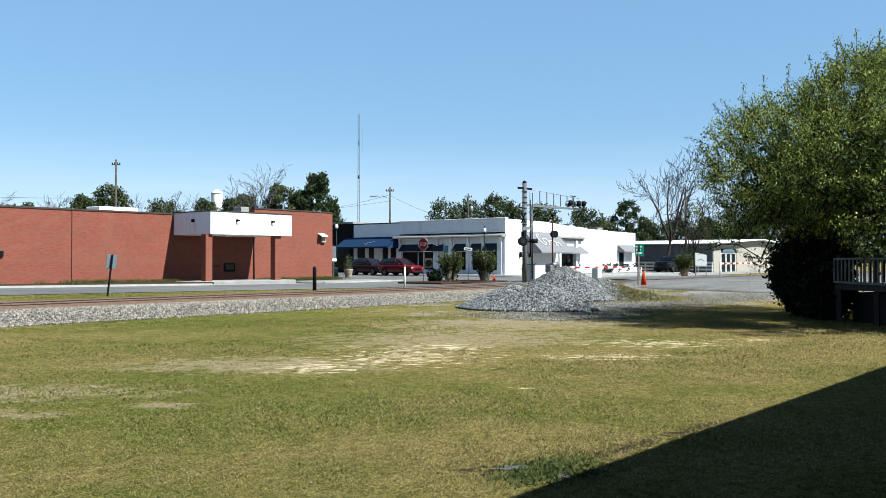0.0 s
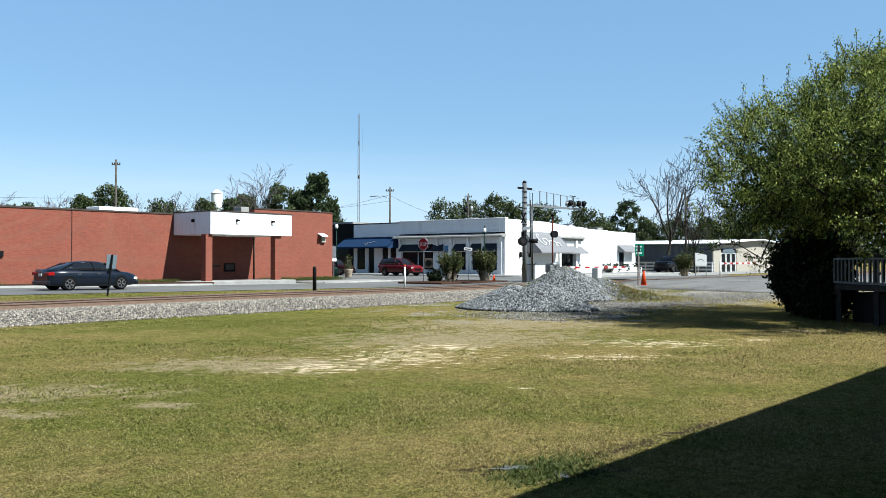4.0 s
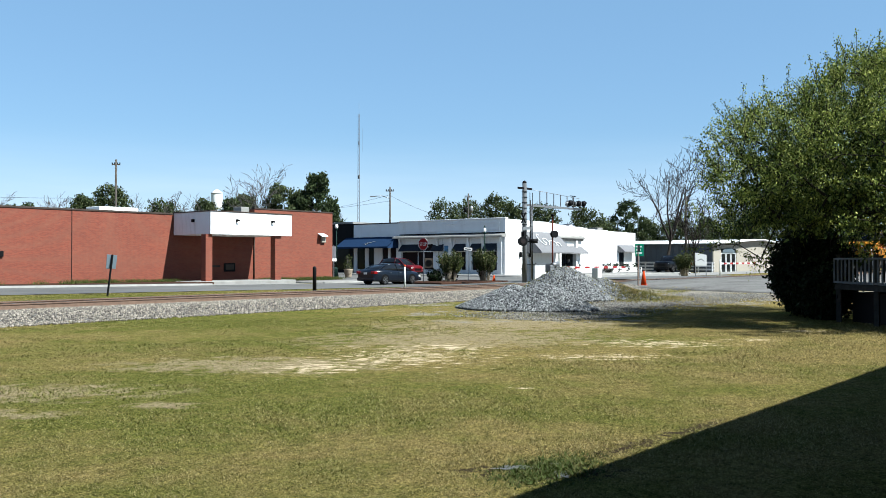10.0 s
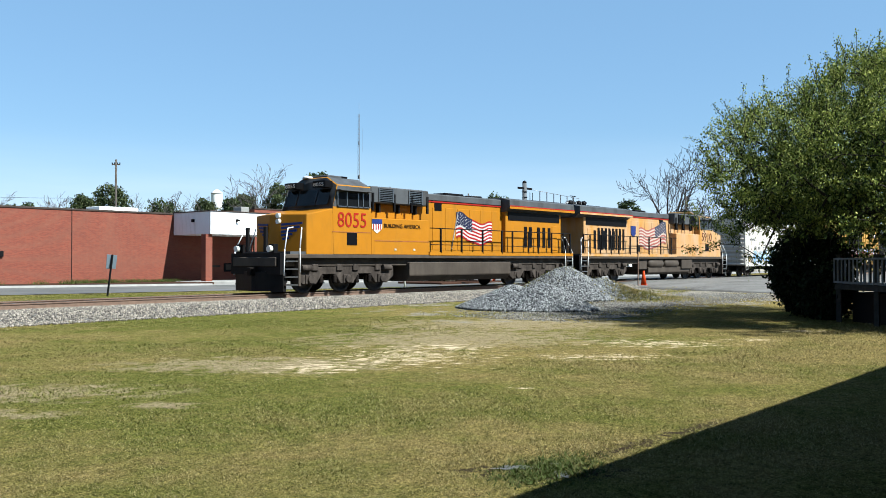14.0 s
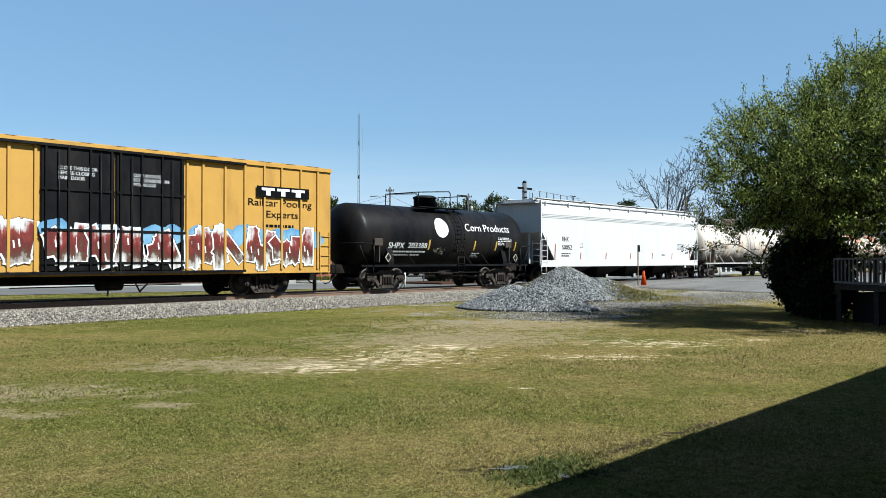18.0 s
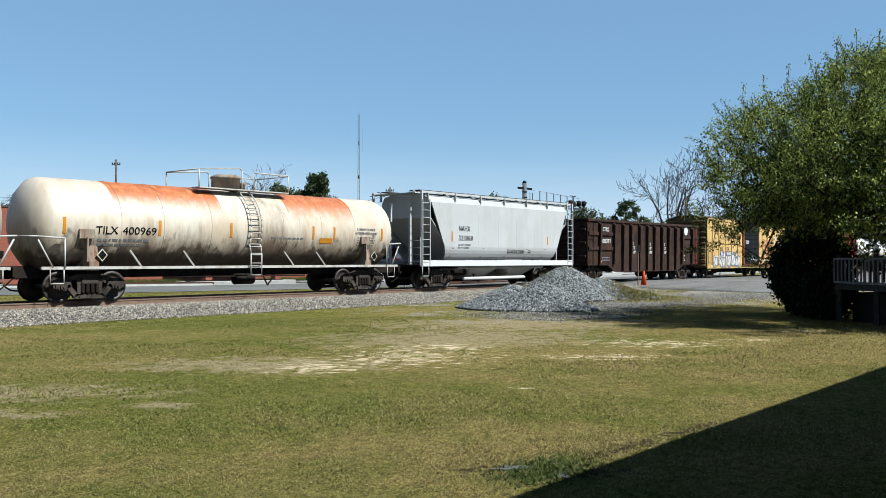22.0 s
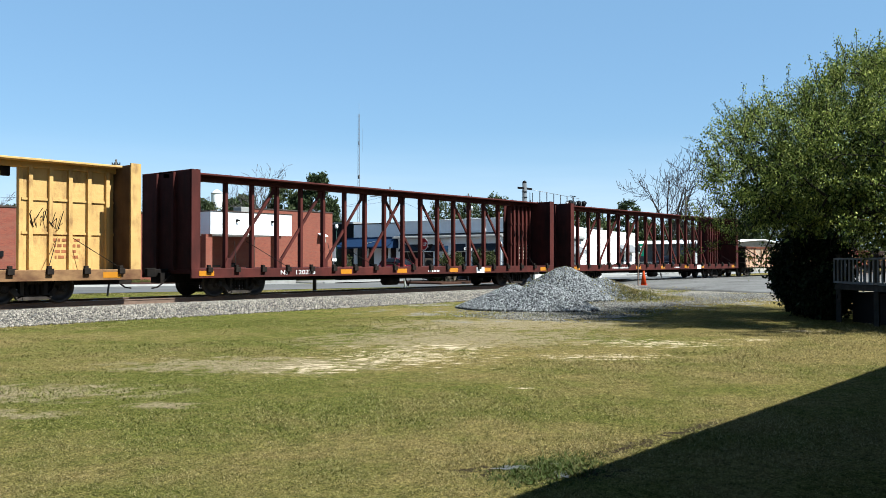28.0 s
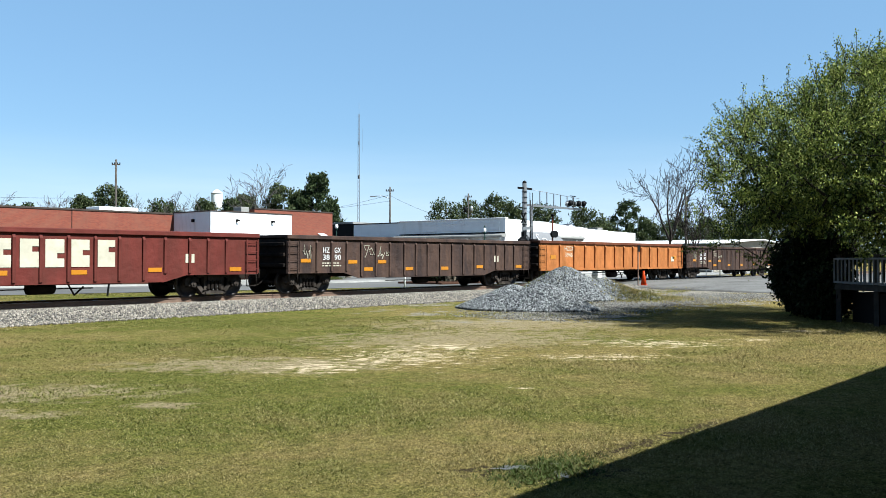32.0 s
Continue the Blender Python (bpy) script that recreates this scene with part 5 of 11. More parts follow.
def reefer():
    car, half = car_at("refrigerator_car", 56.4, 73.55, "long white refrigerator car with ribbed ends and graffiti", "refrigerator wagon")
    box_body(car, half, 0.82, 4.02, 4.5, M_REEFER, M_REEFER, M_REEFER, True, 10)
    for x in (-7.33, -6.24, -5.17, -4.09, -3.02, -2.19, 2.51, 3.32, 4.36, 5.41, 6.47):
        strip(car, x, 0.95, 3.85, 0.018, M_CBSILL, SIDE - 0.006, name="panel_seam")
    part("side_sill", box(B(), -half, half, SIDE - 0.03, SIDE, 0.8, 0.95), M_REEFER, car)
    door = part("plug_door", bevel(box(B(), -1.4, 1.8, SIDE - 0.1, SIDE, 1.05, 3.85), 0.02), M_REEFER, car)
    for x in (-1.4, -0.9, 1.25, 1.7):
        part("door_bar", rod(B(), (x, SIDE - 0.13, 1.05), (x, SIDE - 0.13, 3.85), 0.03, 6), M_REEFER, door)
    for z in (1.95, 2.95, 3.7, 1.12):
        part("door_rail", bar(B(), (-1.4, SIDE - 0.12, z), (1.8, SIDE - 0.12, z), 0.05, 0.08), M_REEFER, door)
    part("door_gear", bar(bar(B(), (0.1, SIDE - 0.14, 1.3), (0.1, SIDE - 0.14, 1.95), 0.06), (-0.9, SIDE - 0.14, 1.2), (1.25, SIDE - 0.14, 1.2), 0.05), M_SGREY, door)
    part("door_track", bar(bar(B(), (-1.5, SIDE - 0.1, 3.95), (5.0, SIDE - 0.1, 3.95), 0.12, 0.08), (-1.5, SIDE - 0.1, 0.98), (5.0, SIDE - 0.1, 0.98), 0.12, 0.07), M_BOXEND, car, "dirty brown door track")
    part("unit_grille", box(B(), 7.95, 8.5, SIDE - 0.015, SIDE, 2.85, 3.82), M_LGREY, car)
    for a, b, c, e in ((-1.44, -1.41, 1.0, 3.9), (1.81, 1.84, 1.0, 3.9), (-1.44, 1.84, 3.86, 3.9), (-1.44, 1.84, 1.0, 1.04)):
        part("rust_edge", box(B(), a, b, SIDE - 0.07, SIDE - 0.002, c, e), M_RUSTRIM, door)
    letters("reporting_mark", "AR", -6.82, SIDE - 0.012, 2.08, 0.4, M_SGREY, car, 0.5)
    letters("reporting_mark", "MN", -6.0, SIDE - 0.012, 2.08, 0.4, M_SGREY, car, 0.45)
    letters("road_number", "765", -7.02, SIDE - 0.012, 1.68, 0.4, M_SGREY, car, 0.66)
    letters("road_number", "192", -6.08, SIDE - 0.012, 1.68, 0.4, M_SGREY, car, 0.64)
    letters("slogan", "BUILDING\nAMERICA", 6.6, SIDE - 0.01, 3.1, 0.18, M_SGREY, car, 0.75)
    em = part("shield_emblem", extrude(B(), [(5.7, 3.3), (6.2, 3.3), (6.2, 3.05), (5.7, 3.05)], SIDE - 0.012, SIDE), M_BLUEP, car, "blue, white and red shield as plain shapes")
    for k in range(5):
        x, low = 5.71 + k * 0.1, 2.74 + 0.09 * abs(k - 2)
        part("shield_stripe", box(B(), x, x + 0.055, SIDE - 0.012, SIDE, low, 3.04), M_PINK, em)
    for k in range(26):
        x = -8.2 + k * 0.66
        part("roof_rib", extrude(B(), [(SIDE - 0.02, 4.02), (SIDE - 0.02, 4.1), (SIDE + 0.35, 4.36), (0.0, 4.56), (0.0, 4.4)], x, x + 0.09, "yz"), M_REEFER, car)
        part("rust_run", box(B(), x + 0.02, x + 0.06, SIDE - 0.024, SIDE - 0.02, 4.03, 4.1), M_RUSTRIM, car)
    part("notice_plate", box(B(), 6.95, 7.4, SIDE - 0.012, SIDE, 3.55, 3.62), M_SGREY, car)
    part("grey_panel", box(B(), 7.5, 7.95, SIDE - 0.02, SIDE, 1.1, 2.2), M_TANKGREY, car, "bare grey panel beside the ladder")
    part("white_panel", box(B(), 2.85, 3.3, SIDE - 0.055, SIDE, 1.25, 1.8), M_WHITEP, car)
    for k, x in enumerate((2.3, 2.75, 3.1, 3.9, 4.4, 4.8)):
        stroke_bm = B()
        stroke(stroke_bm, x, 3.88, x + 0.01, 3.88 - 0.14 - 0.09 * (k % 3), 0.05, SIDE - 0.014)
        part("rust_run", stroke_bm, M_STAIN, car)
    for x, z0, z1, m in ((-7.8, 1.14, 1.56, M_YREFL), (-4.95, 1.15, 1.6, M_YREFL), (-2.7, 1.2, 1.6, M_YREFL), (2.6, 1.3, 1.7, M_YREFL), (4.6, 1.3, 1.7, M_YREFL), (6.8, 1.25, 1.7, M_YREFL)):
        strip(car, x, z0, z1, 0.18, m)
    bars_text(car, -7.2, 1.1, 1.4, 0.35, 2, M_SGREY, seed=3)
    bars_text(car, -0.3, 2.6, 1.2, 0.5, 3, M_SGREY, SIDE - 0.11, 4)
    spray(car, -7.6, -1.6, 0.95, 2.2, [(0.35, 0.6, 0.72), (0.5, 0.68, 0.75), (0.2, 0.45, 0.65), (0.4, 0.5, 0.6)], 5, 5, None, outline=M_REEFER)
    spray(car, 1.9, 7.5, 0.98, 2.15, [(0.2, 0.52, 0.52), (0.25, 0.5, 0.45), (0.12, 0.4, 0.48), (0.4, 0.52, 0.4)], 6, 5, [(0.75, 0.3, 0.2), (0.8, 0.4, 0.3), (0.75, 0.6, 0.5)])
    spray(car, -0.8, 1.7, 1.0, 1.85, [(0.8, 0.35, 0.25), (0.75, 0.2, 0.14), (0.8, 0.55, 0.45)], 7, 3, None, SIDE - 0.105, outline=M_REEFER)
    scrawl(car, -0.2, 0.9, 3.2, 3.5, M_BLACKP, 8, 5, SIDE - 0.11)
    scrawl(car, -7.7, -6.6, 2.75, 3.0, M_SGREY, 9, 5)
    scrawl(car, -8.2, -7.6, 3.1, 3.4, M_SGREY, 10, 3)
    scrawl(car, -5.0, -2.0, 2.2, 2.35, M_SGREY, 12, 9)
    scrawl(car, -7.6, -7.0, 1.0, 1.4, M_BLACKP, 13, 4)
    part("placard", box(B(), 5.8, 6.15, SIDE - 0.015, SIDE, 1.35, 1.7), M_BLACKP, car)
    end_ladders(car, half, 0.95, 2.4, M_REEFER)
    part("equipment_box", bevel(box(B(), 1.6, 4.2, -1.3, -0.5, 0.45, 0.8), 0.03), M_TANKGREY, car)
    brake_gear(car, -4.5, 1.0)
    running_gear(car, half + 0.7, 7.0, 6.2)


def tall_boxcar():
    car, half = car_at("boxcar", 75.55, 94.15, "tall yellow boxcar with black double doors and big graffiti", "boxcar")
    box_body(car, half, 0.8, 4.83, 5.05, M_TBOX, M_BOXEND, M_TBOX, n_end=10, roof_ribs=16)
    part("top_sill", bar(B(), (-half, SIDE - 0.03, 4.8), (half, SIDE - 0.03, 4.8), 0.07, 0.14), M_TBOX, car)
    posts(car, (-8.5, -7.63, -6.86, -5.82, -4.94, -4.07, -3.17, -2.4, 2.75, 3.38, 4.29, 5.14, 6.01, 6.82, 7.75, 8.6), 0.95, 4.72, M_TBOX, 0.09, 0.06)
    for x0, x1 in ((-2.25, 0.08), (0.14, 2.6)):
        d = part("door", bevel(box(B(), x0, x1, SIDE - 0.09, SIDE - 0.02, 0.95, 4.68), 0.02), M_BLACK, car, "black steel plug door")
        for i in range(4):
            x = x0 + 0.12 + i * (x1 - x0 - 0.24) / 3
            part("door_post", bar(B(), (x, SIDE - 0.11, 0.95), (x, SIDE - 0.11, 4.68), 0.06, 0.08, up=(0, 1, 0)), M_BLACK, d)
        for z in (3.42, 2.2, 1.2):
            part("door_rail", bar(B(), (x0, SIDE - 0.11, z), (x1, SIDE - 0.11, z), 0.05, 0.07), M_BLACK, d)
        part("lock_rod", rod(B(), (x0 + 0.5, SIDE - 0.17, 0.95), (x0 + 0.5, SIDE - 0.17, 4.6), 0.022, 6), M_BLACK, d)
        part("lock_rod", rod(B(), (x1 - 0.5, SIDE - 0.17, 0.95), (x1 - 0.5, SIDE - 0.17, 4.6), 0.022, 6), M_BLACK, d)
    part("door_track", bar(bar(B(), (-4.9, SIDE - 0.1, 4.72), (5.1, SIDE - 0.1, 4.72), 0.12, 0.08), (-4.9, SIDE - 0.1, 0.9), (5.1, SIDE - 0.1, 0.9), 0.14, 0.08), M_BLACK, car)
    letters("stencil", "CLOSE THIS DOOR\nBEFORE CLOSING\nMAIN DOOR", -1.75, SIDE - 0.1, 4.02, 0.15, M_WHITEP, car, 1.25)
    letters("stencil", "CLOSE AND LOCK\nBOTH DOORS BEFORE\nMOVING CAR", 0.72, SIDE - 0.1, 3.96, 0.15, M_WHITEP, car, 1.3)
    # crossed blue and red track device
    y = SIDE - 0.012
    bm = B()
    for k in (-1, 1):
        for m, (u, w) in enumerate(((0.0, 0.2), (0.2, 0.13))):
            o = u * 0.75
            stroke(bm, -7.42 + o, 3.62 - k * 0.62, -6.1 + o * 0.2, 3.62 + k * (0.62 - o), w, y - 0.002 * (m + 2 * k + 3), 1 - m)
            stroke(bm, -7.42, 3.62 - k * (0.62 - o), -6.1 - o, 3.62 + k * 0.62, w, y - 0.002 * (m + 2 * k + 10), m)
    stroke(bm, -6.76, 3.42, -6.76, 3.82, 0.3, y - 0.036, 0)
    part("cross_emblem", bm, [M_SGREY, M_PINK], car, "crossed grey and red bars")
    letters("slogan", "next\nload", -8.4, y, 3.66, 0.27, M_BLACKP, car, 0.6)
    letters("slogan", "any\nroad", -5.7, y, 3.66, 0.26, M_BLACKP, car, 0.58)
    letters("reporting_mark", "TB", -8.4, y, 2.4, 0.36, M_BLACKP, car, 0.52)
    letters("reporting_mark", "OX", -7.5, y, 2.4, 0.36, M_BLACKP, car, 0.5)
    letters("road_number", "66", -8.38, y, 1.95, 0.34, M_BLACKP, car, 0.5)
    letters("road_number", "06", -7.5, y, 1.95, 0.34, M_BLACKP, car, 0.5)
    letters("road_number", "3", -6.55, y, 1.98, 0.34, M_BLACKP, car)
    part("emblem_panel", box(B(), 5.64, 8.12, SIDE - 0.075, SIDE - 0.06, 3.6, 4.0), M_BLACKP, car, "black panel with white block shapes")
    bm = B()
    for i, (a, b) in enumerate(((5.85, 6.45), (6.55, 7.15), (7.25, 7.9))):
        box(bm, a, b, SIDE - 0.085, SIDE - 0.075, 3.84, 3.94)
        box(bm, a + 0.2, b - 0.2, SIDE - 0.085, SIDE - 0.075, 3.66, 3.84)
    part("emblem", bm, M_WHITEP, car)
    letters("slogan", "Railcar Pooling", 5.3, SIDE - 0.012, 3.28, 0.36, M_BLACKP, car, 3.0)
    letters("slogan", "Experts", 6.12, SIDE - 0.012, 2.86, 0.36, M_BLACKP, car, 1.5)
    bars_text(car, 6.1, 2.45, 1.5, 0.2, 1, M_BLACKP, SIDE - 0.012, 9)
    spray(car, -8.7, -2.3, 0.9, 2.6, [(0.8, 0.78, 0.76), (0.3, 0.06, 0.05), (0.16, 0.035, 0.03), (0.13, 0.075, 0.05), (0.75, 0.72, 0.68)], 21, 5, [(0.16, 0.36, 0.6), (0.3, 0.55, 0.75), (0.14, 0.32, 0.55)])
    spray(car, 2.7, 8.9, 0.9, 2.6, [(0.8, 0.78, 0.76), (0.3, 0.06, 0.05), (0.16, 0.035, 0.03), (0.13, 0.075, 0.05), (0.75, 0.72, 0.68)], 22, 5, [(0.16, 0.36, 0.6), (0.3, 0.55, 0.75), (0.14, 0.32, 0.55)])
    spray(car, -2.2, 2.5, 0.98, 2.5, [(0.8, 0.78, 0.76), (0.3, 0.06, 0.05), (0.16, 0.035, 0.03), (0.13, 0.075, 0.05), (0.75, 0.72, 0.68)], 23, 4, [(0.16, 0.36, 0.6), (0.3, 0.55, 0.75), (0.14, 0.32, 0.55)], SIDE - 0.1)
    strip(car, -9.05, 1.2, 2.0, 0.12, M_ORANGE, SIDE - 0.02)
    part("notice_plate", box(B(), -8.4, -7.9, SIDE - 0.03, SIDE, 0.95, 1.12), M_YREFL, car)
    part("notice_plate", box(B(), 7.9, 8.4, SIDE - 0.03, SIDE, 1.05, 1.25), M_YREFL, car)
    scrawl(car, -9.2, -8.6, 2.7, 3.1, M_BLACKP, 25, 4)
    end_ladders(car, half, 0.9, 2.4, M_TBOX)
    brake_gear(car, -3.0, 4.0, 0.5)
    running_gear(car, half + 0.85, 7.55, 6.4)


def rail_boxcar():
    car, half = car_at("boxcar", 210.25, 225.75, "pale yellow boxcar with a black sliding door and graffiti", "boxcar")
    box_body(car, half, 0.68, 4.2, 4.48, M_RBOX, M_BOXEND, M_BOXEND, n_end=9, roof_ribs=13)
    part("top_sill", bar(B(), (-half, SIDE - 0.03, 4.16), (half, SIDE - 0.03, 4.16), 0.07, 0.12), M_RBOX, car)
    posts(car, (-6.94, -5.81, -4.65, -3.5, -2.36, 2.63, 3.73, 4.87, 5.98, 7.17), 0.95, 4.1, M_RBOX, 0.08, 0.05)
    d = part("door", bevel(box(B(), -1.3, 1.68, SIDE - 0.1, SIDE - 0.03, 1.0, 4.05), 0.015), M_BLACK, car, "black ribbed sliding door")
    for i in range(9):
        z = 1.2 + i * 0.33
        part("door_rib", bevel(box(B(), -1.15, 1.55, SIDE - 0.135, SIDE - 0.1, z, z + 0.12), 0.02), M_BLACK, d)
    part("door_post", box(box(B(), -1.45, -1.3, SIDE - 0.12, SIDE, 1.0, 4.08), 1.68, 1.78, SIDE - 0.1, SIDE, 1.0, 4.05), M_STAIN, car)
    part("door_track", bar(bar(B(), (-1.6, SIDE - 0.1, 4.1), (5.0, SIDE - 0.1, 4.1), 0.1, 0.07), (-1.6, SIDE - 0.12, 0.96), (5.0, SIDE - 0.12, 0.96), 0.12, 0.08), M_RUSTRED, car)
    y = SIDE - 0.012
    for ch, x, z in (("r", -6.35, 3.27), ("a", -5.6, 3.3), ("i", -4.85, 3.33), ("l", -4.45, 3.36), ("b", -4.1, 2.82), ("o", -3.15, 2.85), ("x", -2.2, 2.86)):
        part("emblem", bevel(extrude(B(), [(x, z), (x + (0.16 if ch in "il" else 0.45), z), (x + (0.22 if ch in "il" else 0.5), z + (0.34 if ch in "lb" else 0.26)), (x + 0.06, z + (0.34 if ch in "lb" else 0.26))], y, y + 0.01), 0.002), M_BROWN, car)
    bm = B()
    pts = [(-6.75, 2.58), (-6.5, 3.22), (-4.75, 3.22), (-4.9, 2.9), (-5.55, 2.86), (-5.6, 3.1), (-5.85, 2.6), (-6.75, 2.58)]
    for (a, b), (c, e) in zip(pts, pts[1:]):
        bar(bm, (a, y, b), (c, y, e), 0.01, 0.07, up=(0, 1, 0))
    part("emblem_outline", bm, M_BROWN, car, "angular brown outline emblem")
    letters("reporting_mark", "RB", -5.56, y, 1.96, 0.36, M_BLACKP, car, 0.5)
    letters("reporting_mark", "OX", -4.4, y, 1.98, 0.36, M_BLACKP, car, 0.45)
    part("number_panel", box(B(), -5.6, -4.9, y, SIDE, 1.55, 1.9), M_BLUEP, car)
    part("number_panel", box(B(), -4.5, -3.65, y, SIDE, 1.58, 1.92), M_BLUEP, car)
    letters("road_number", "36", -5.5, y - 0.006, 1.6, 0.36, M_WHITEP, car, 0.5)
    letters("road_number", "940", -4.42, y - 0.006, 1.63, 0.36, M_WHITEP, car, 0.7)
    part("old_panel", box(B(), -3.2, -2.6, y, SIDE, 1.55, 1.9), M_SGREY, car)
    spray(car, -6.7, -2.0, 0.72, 1.75, [(0.82, 0.8, 0.76), (0.5, 0.5, 0.52), (0.8, 0.78, 0.74), (0.35, 0.35, 0.38)], 31, 6, [(0.8, 0.78, 0.72), (0.75, 0.7, 0.6), (0.8, 0.78, 0.74)], outline=M_SGREY)
    spray(car, 5.2, 7.5, 0.75, 1.5, [(0.82, 0.8, 0.76), (0.5, 0.5, 0.52), (0.8, 0.78, 0.74), (0.35, 0.35, 0.38)], 32, 4, [(0.8, 0.78, 0.72), (0.75, 0.7, 0.6), (0.8, 0.78, 0.74)], outline=M_SGREY)
    for seed, cx, rx, rz in ((4, 3.15, 0.52, 0.8), (5, 4.35, 0.54, 0.86)):
        rng = random.Random(seed)
        bm = B()
        p = [(cx + rx * math.cos(a * 0.3142) * rng.uniform(0.85, 1.12), 2.15 + rz * math.sin(a * 0.3142) * rng.uniform(0.88, 1.1)) for a in range(20)]
        bm.faces.new([bm.verts.new((u, SIDE - 0.056, v)) for u, v in p]).material_index = 1
        for (u, v), (c, e) in zip(p, p[1:] + p[:1]):
            bar(bm, (u, SIDE - 0.062, v), (c, SIDE - 0.062, e), 0.008, 0.03, up=(0, 1, 0))
        part("graffiti", bm, [M_STAIN, M_BLUSH], car, "plain orange-brown sprayed blob")
    spray(car, 2.7, 4.6, 0.98, 1.45, [(0.8, 0.72, 0.5), (0.75, 0.55, 0.25)], 36, 3, [(0.8, 0.74, 0.58), (0.78, 0.65, 0.4)], y=SIDE - 0.012, outline=M_CREAMP)
    bm = B()
    for k in (-1, 1):
        stroke(bm, 5.28, 2.9 - 0.3 * k, 5.85, 2.9 + 0.3 * k, 0.13, SIDE - 0.012 - 0.002 * k)
    part("cross_emblem", bm, M_CREAMP, car, "pale crossed bars")
    letters("slogan", "any\nroad", 6.45, SIDE - 0.012, 2.98, 0.22, M_BLACKP, car, 0.5)
    scrawl(car, -0.9, 1.4, 1.1, 1.7, M_WHITEP, 33, 8, SIDE - 0.14)
    scrawl(car, 2.0, 2.5, 2.2, 2.5, M_STAIN, 34, 4, SIDE - 0.02)
    strip(car, -6.85, 1.2, 1.9, 0.12, M_ORANGE)
    strip(car, -4.62, 1.0, 1.5, 0.1, M_ORANGE)
    strip(car, 2.2, 1.1, 1.5, 0.1, M_ORANGE)
    bars_text(car, -1.1, 2.5, 0.7, 0.3, 2, M_WHITEP, SIDE - 0.14, 4)
    bars_text(car, 5.1, 1.9, 0.6, 0.5, 4, M_BROWN, seed=5)
    bars_text(car, 6.3, 1.95, 0.5, 0.3, 2, M_BROWN, seed=6)
    end_ladders(car, half, 0.95, 2.4, M_RBOX)
    brake_gear(car, -3.0, 3.0, 0.45)
    running_gear(car, half + 0.75, 6.4, 5.9)


def red_boxcar():
    car, half = car_at("boxcar", 228.0, 246.7, "dark red boxcar with a sliding door and white graffiti", "boxcar")
    box_body(car, half, 0.64, 4.28, 4.42, M_NS, M_SHADERED, M_SHADERED, n_end=13, roof_ribs=15)
    part("top_sill", bar(B(), (-half, SIDE - 0.03, 4.24), (half, SIDE - 0.03, 4.24), 0.07, 0.12), M_NS, car)
    posts(car, (-8.17, -7.2, -6.22, -5.24, -4.3, -3.3, -2.34, 2.61, 3.55, 4.53, 5.44, 6.34, 7.29, 8.27), 0.98, 4.15, M_NS, 0.08, 0.05)
    d = part("door", bevel(box(B(), -1.38, 1.68, SIDE - 0.1, SIDE - 0.03, 0.96, 4.12), 0.015), M_NS, car, "red ribbed sliding door")
    for z in (1.15, 1.45, 1.7, 1.95, 2.25, 2.5, 2.75, 3.0, 3.3, 3.55, 3.8):
        part("door_rib", bevel(box(B(), -1.25, 1.55, SIDE - 0.13, SIDE - 0.1, z, z + 0.09), 0.02), M_NS, d)
    part("lock_bar", rod(B(), (-1.45, SIDE - 0.15, 1.0), (-1.45, SIDE - 0.15, 4.1), 0.03, 6), M_NS, d)
    part("door_track", bar(bar(B(), (-1.5, SIDE - 0.1, 4.16), (5.0, SIDE - 0.1, 4.16), 0.1, 0.07), (-1.5, SIDE - 0.12, 0.93), (5.0, SIDE - 0.12, 0.93), 0.12, 0.08), M_NS, car)
    part("small_door", bevel(box(B(), 4.6, 5.4, SIDE - 0.07, SIDE, 1.0, 4.0), 0.015), M_NS, car)
    y = SIDE - 0.012
    bm = B()
    for a in (-7.9, -7.12):
        extrude(bm, [(a, 3.1), (a + 0.22, 3.1), (a + 0.42, 3.72), (a + 0.2, 3.72)], y - 0.05, y - 0.04)
        extrude(bm, [(a + 0.2, 3.72), (a + 0.4, 3.72), (a + 0.62, 3.1), (a + 0.42, 3.1)], y - 0.045, y - 0.035)
        extrude(bm, [(a + 0.44, 3.1), (a + 0.66, 3.1), (a + 0.78, 3.72), (a + 0.62, 3.72)], y - 0.05, y - 0.04)
    part("emblem", bm, M_WHITEP, car, "white slanted block emblem")
    letters("reporting_mark", "NS", -7.92, y, 2.2, 0.32, M_WHITEP, car, 0.5)
    letters("road_number", "463", -7.96, y, 1.76, 0.36, M_WHITEP, car, 0.62)
    letters("road_number", "329", -7.05, y, 1.78, 0.36, M_WHITEP, car, 0.58)
    spray(car, -6.2, -2.8, 0.72, 2.1, [(0.85, 0.83, 0.8), (0.8, 0.76, 0.7), (0.85, 0.83, 0.8)], 41, 4, [(0.85, 0.83, 0.8), (0.8, 0.74, 0.7)], outline=M_WHITEP)
    spray(car, -2.75, -1.75, 0.7, 1.0, [(0.3, 0.05, 0.035), (0.4, 0.1, 0.08)], 42, 2, None, outline=M_WHITEP)
    scrawl(car, -8.9, -8.5, 1.2, 1.7, M_CREAMP, 43, 4)
    scrawl(car, -8.0, -6.8, 0.72, 0.9, M_WHITEP, 44, 6)
    for i, (x, z, h) in enumerate(((-2.1, 2.9, 0.15), (-2.1, 2.3, 0.4), (-2.1, 1.85, 0.12))):
        bars_text(car, x, z, 0.5, h, 3 if h > 0.2 else 1, M_WHITEP, seed=i)
    bars_text(car, -0.3, 3.2, 0.7, 0.25, 2, M_WHITEP, SIDE - 0.14, 7)
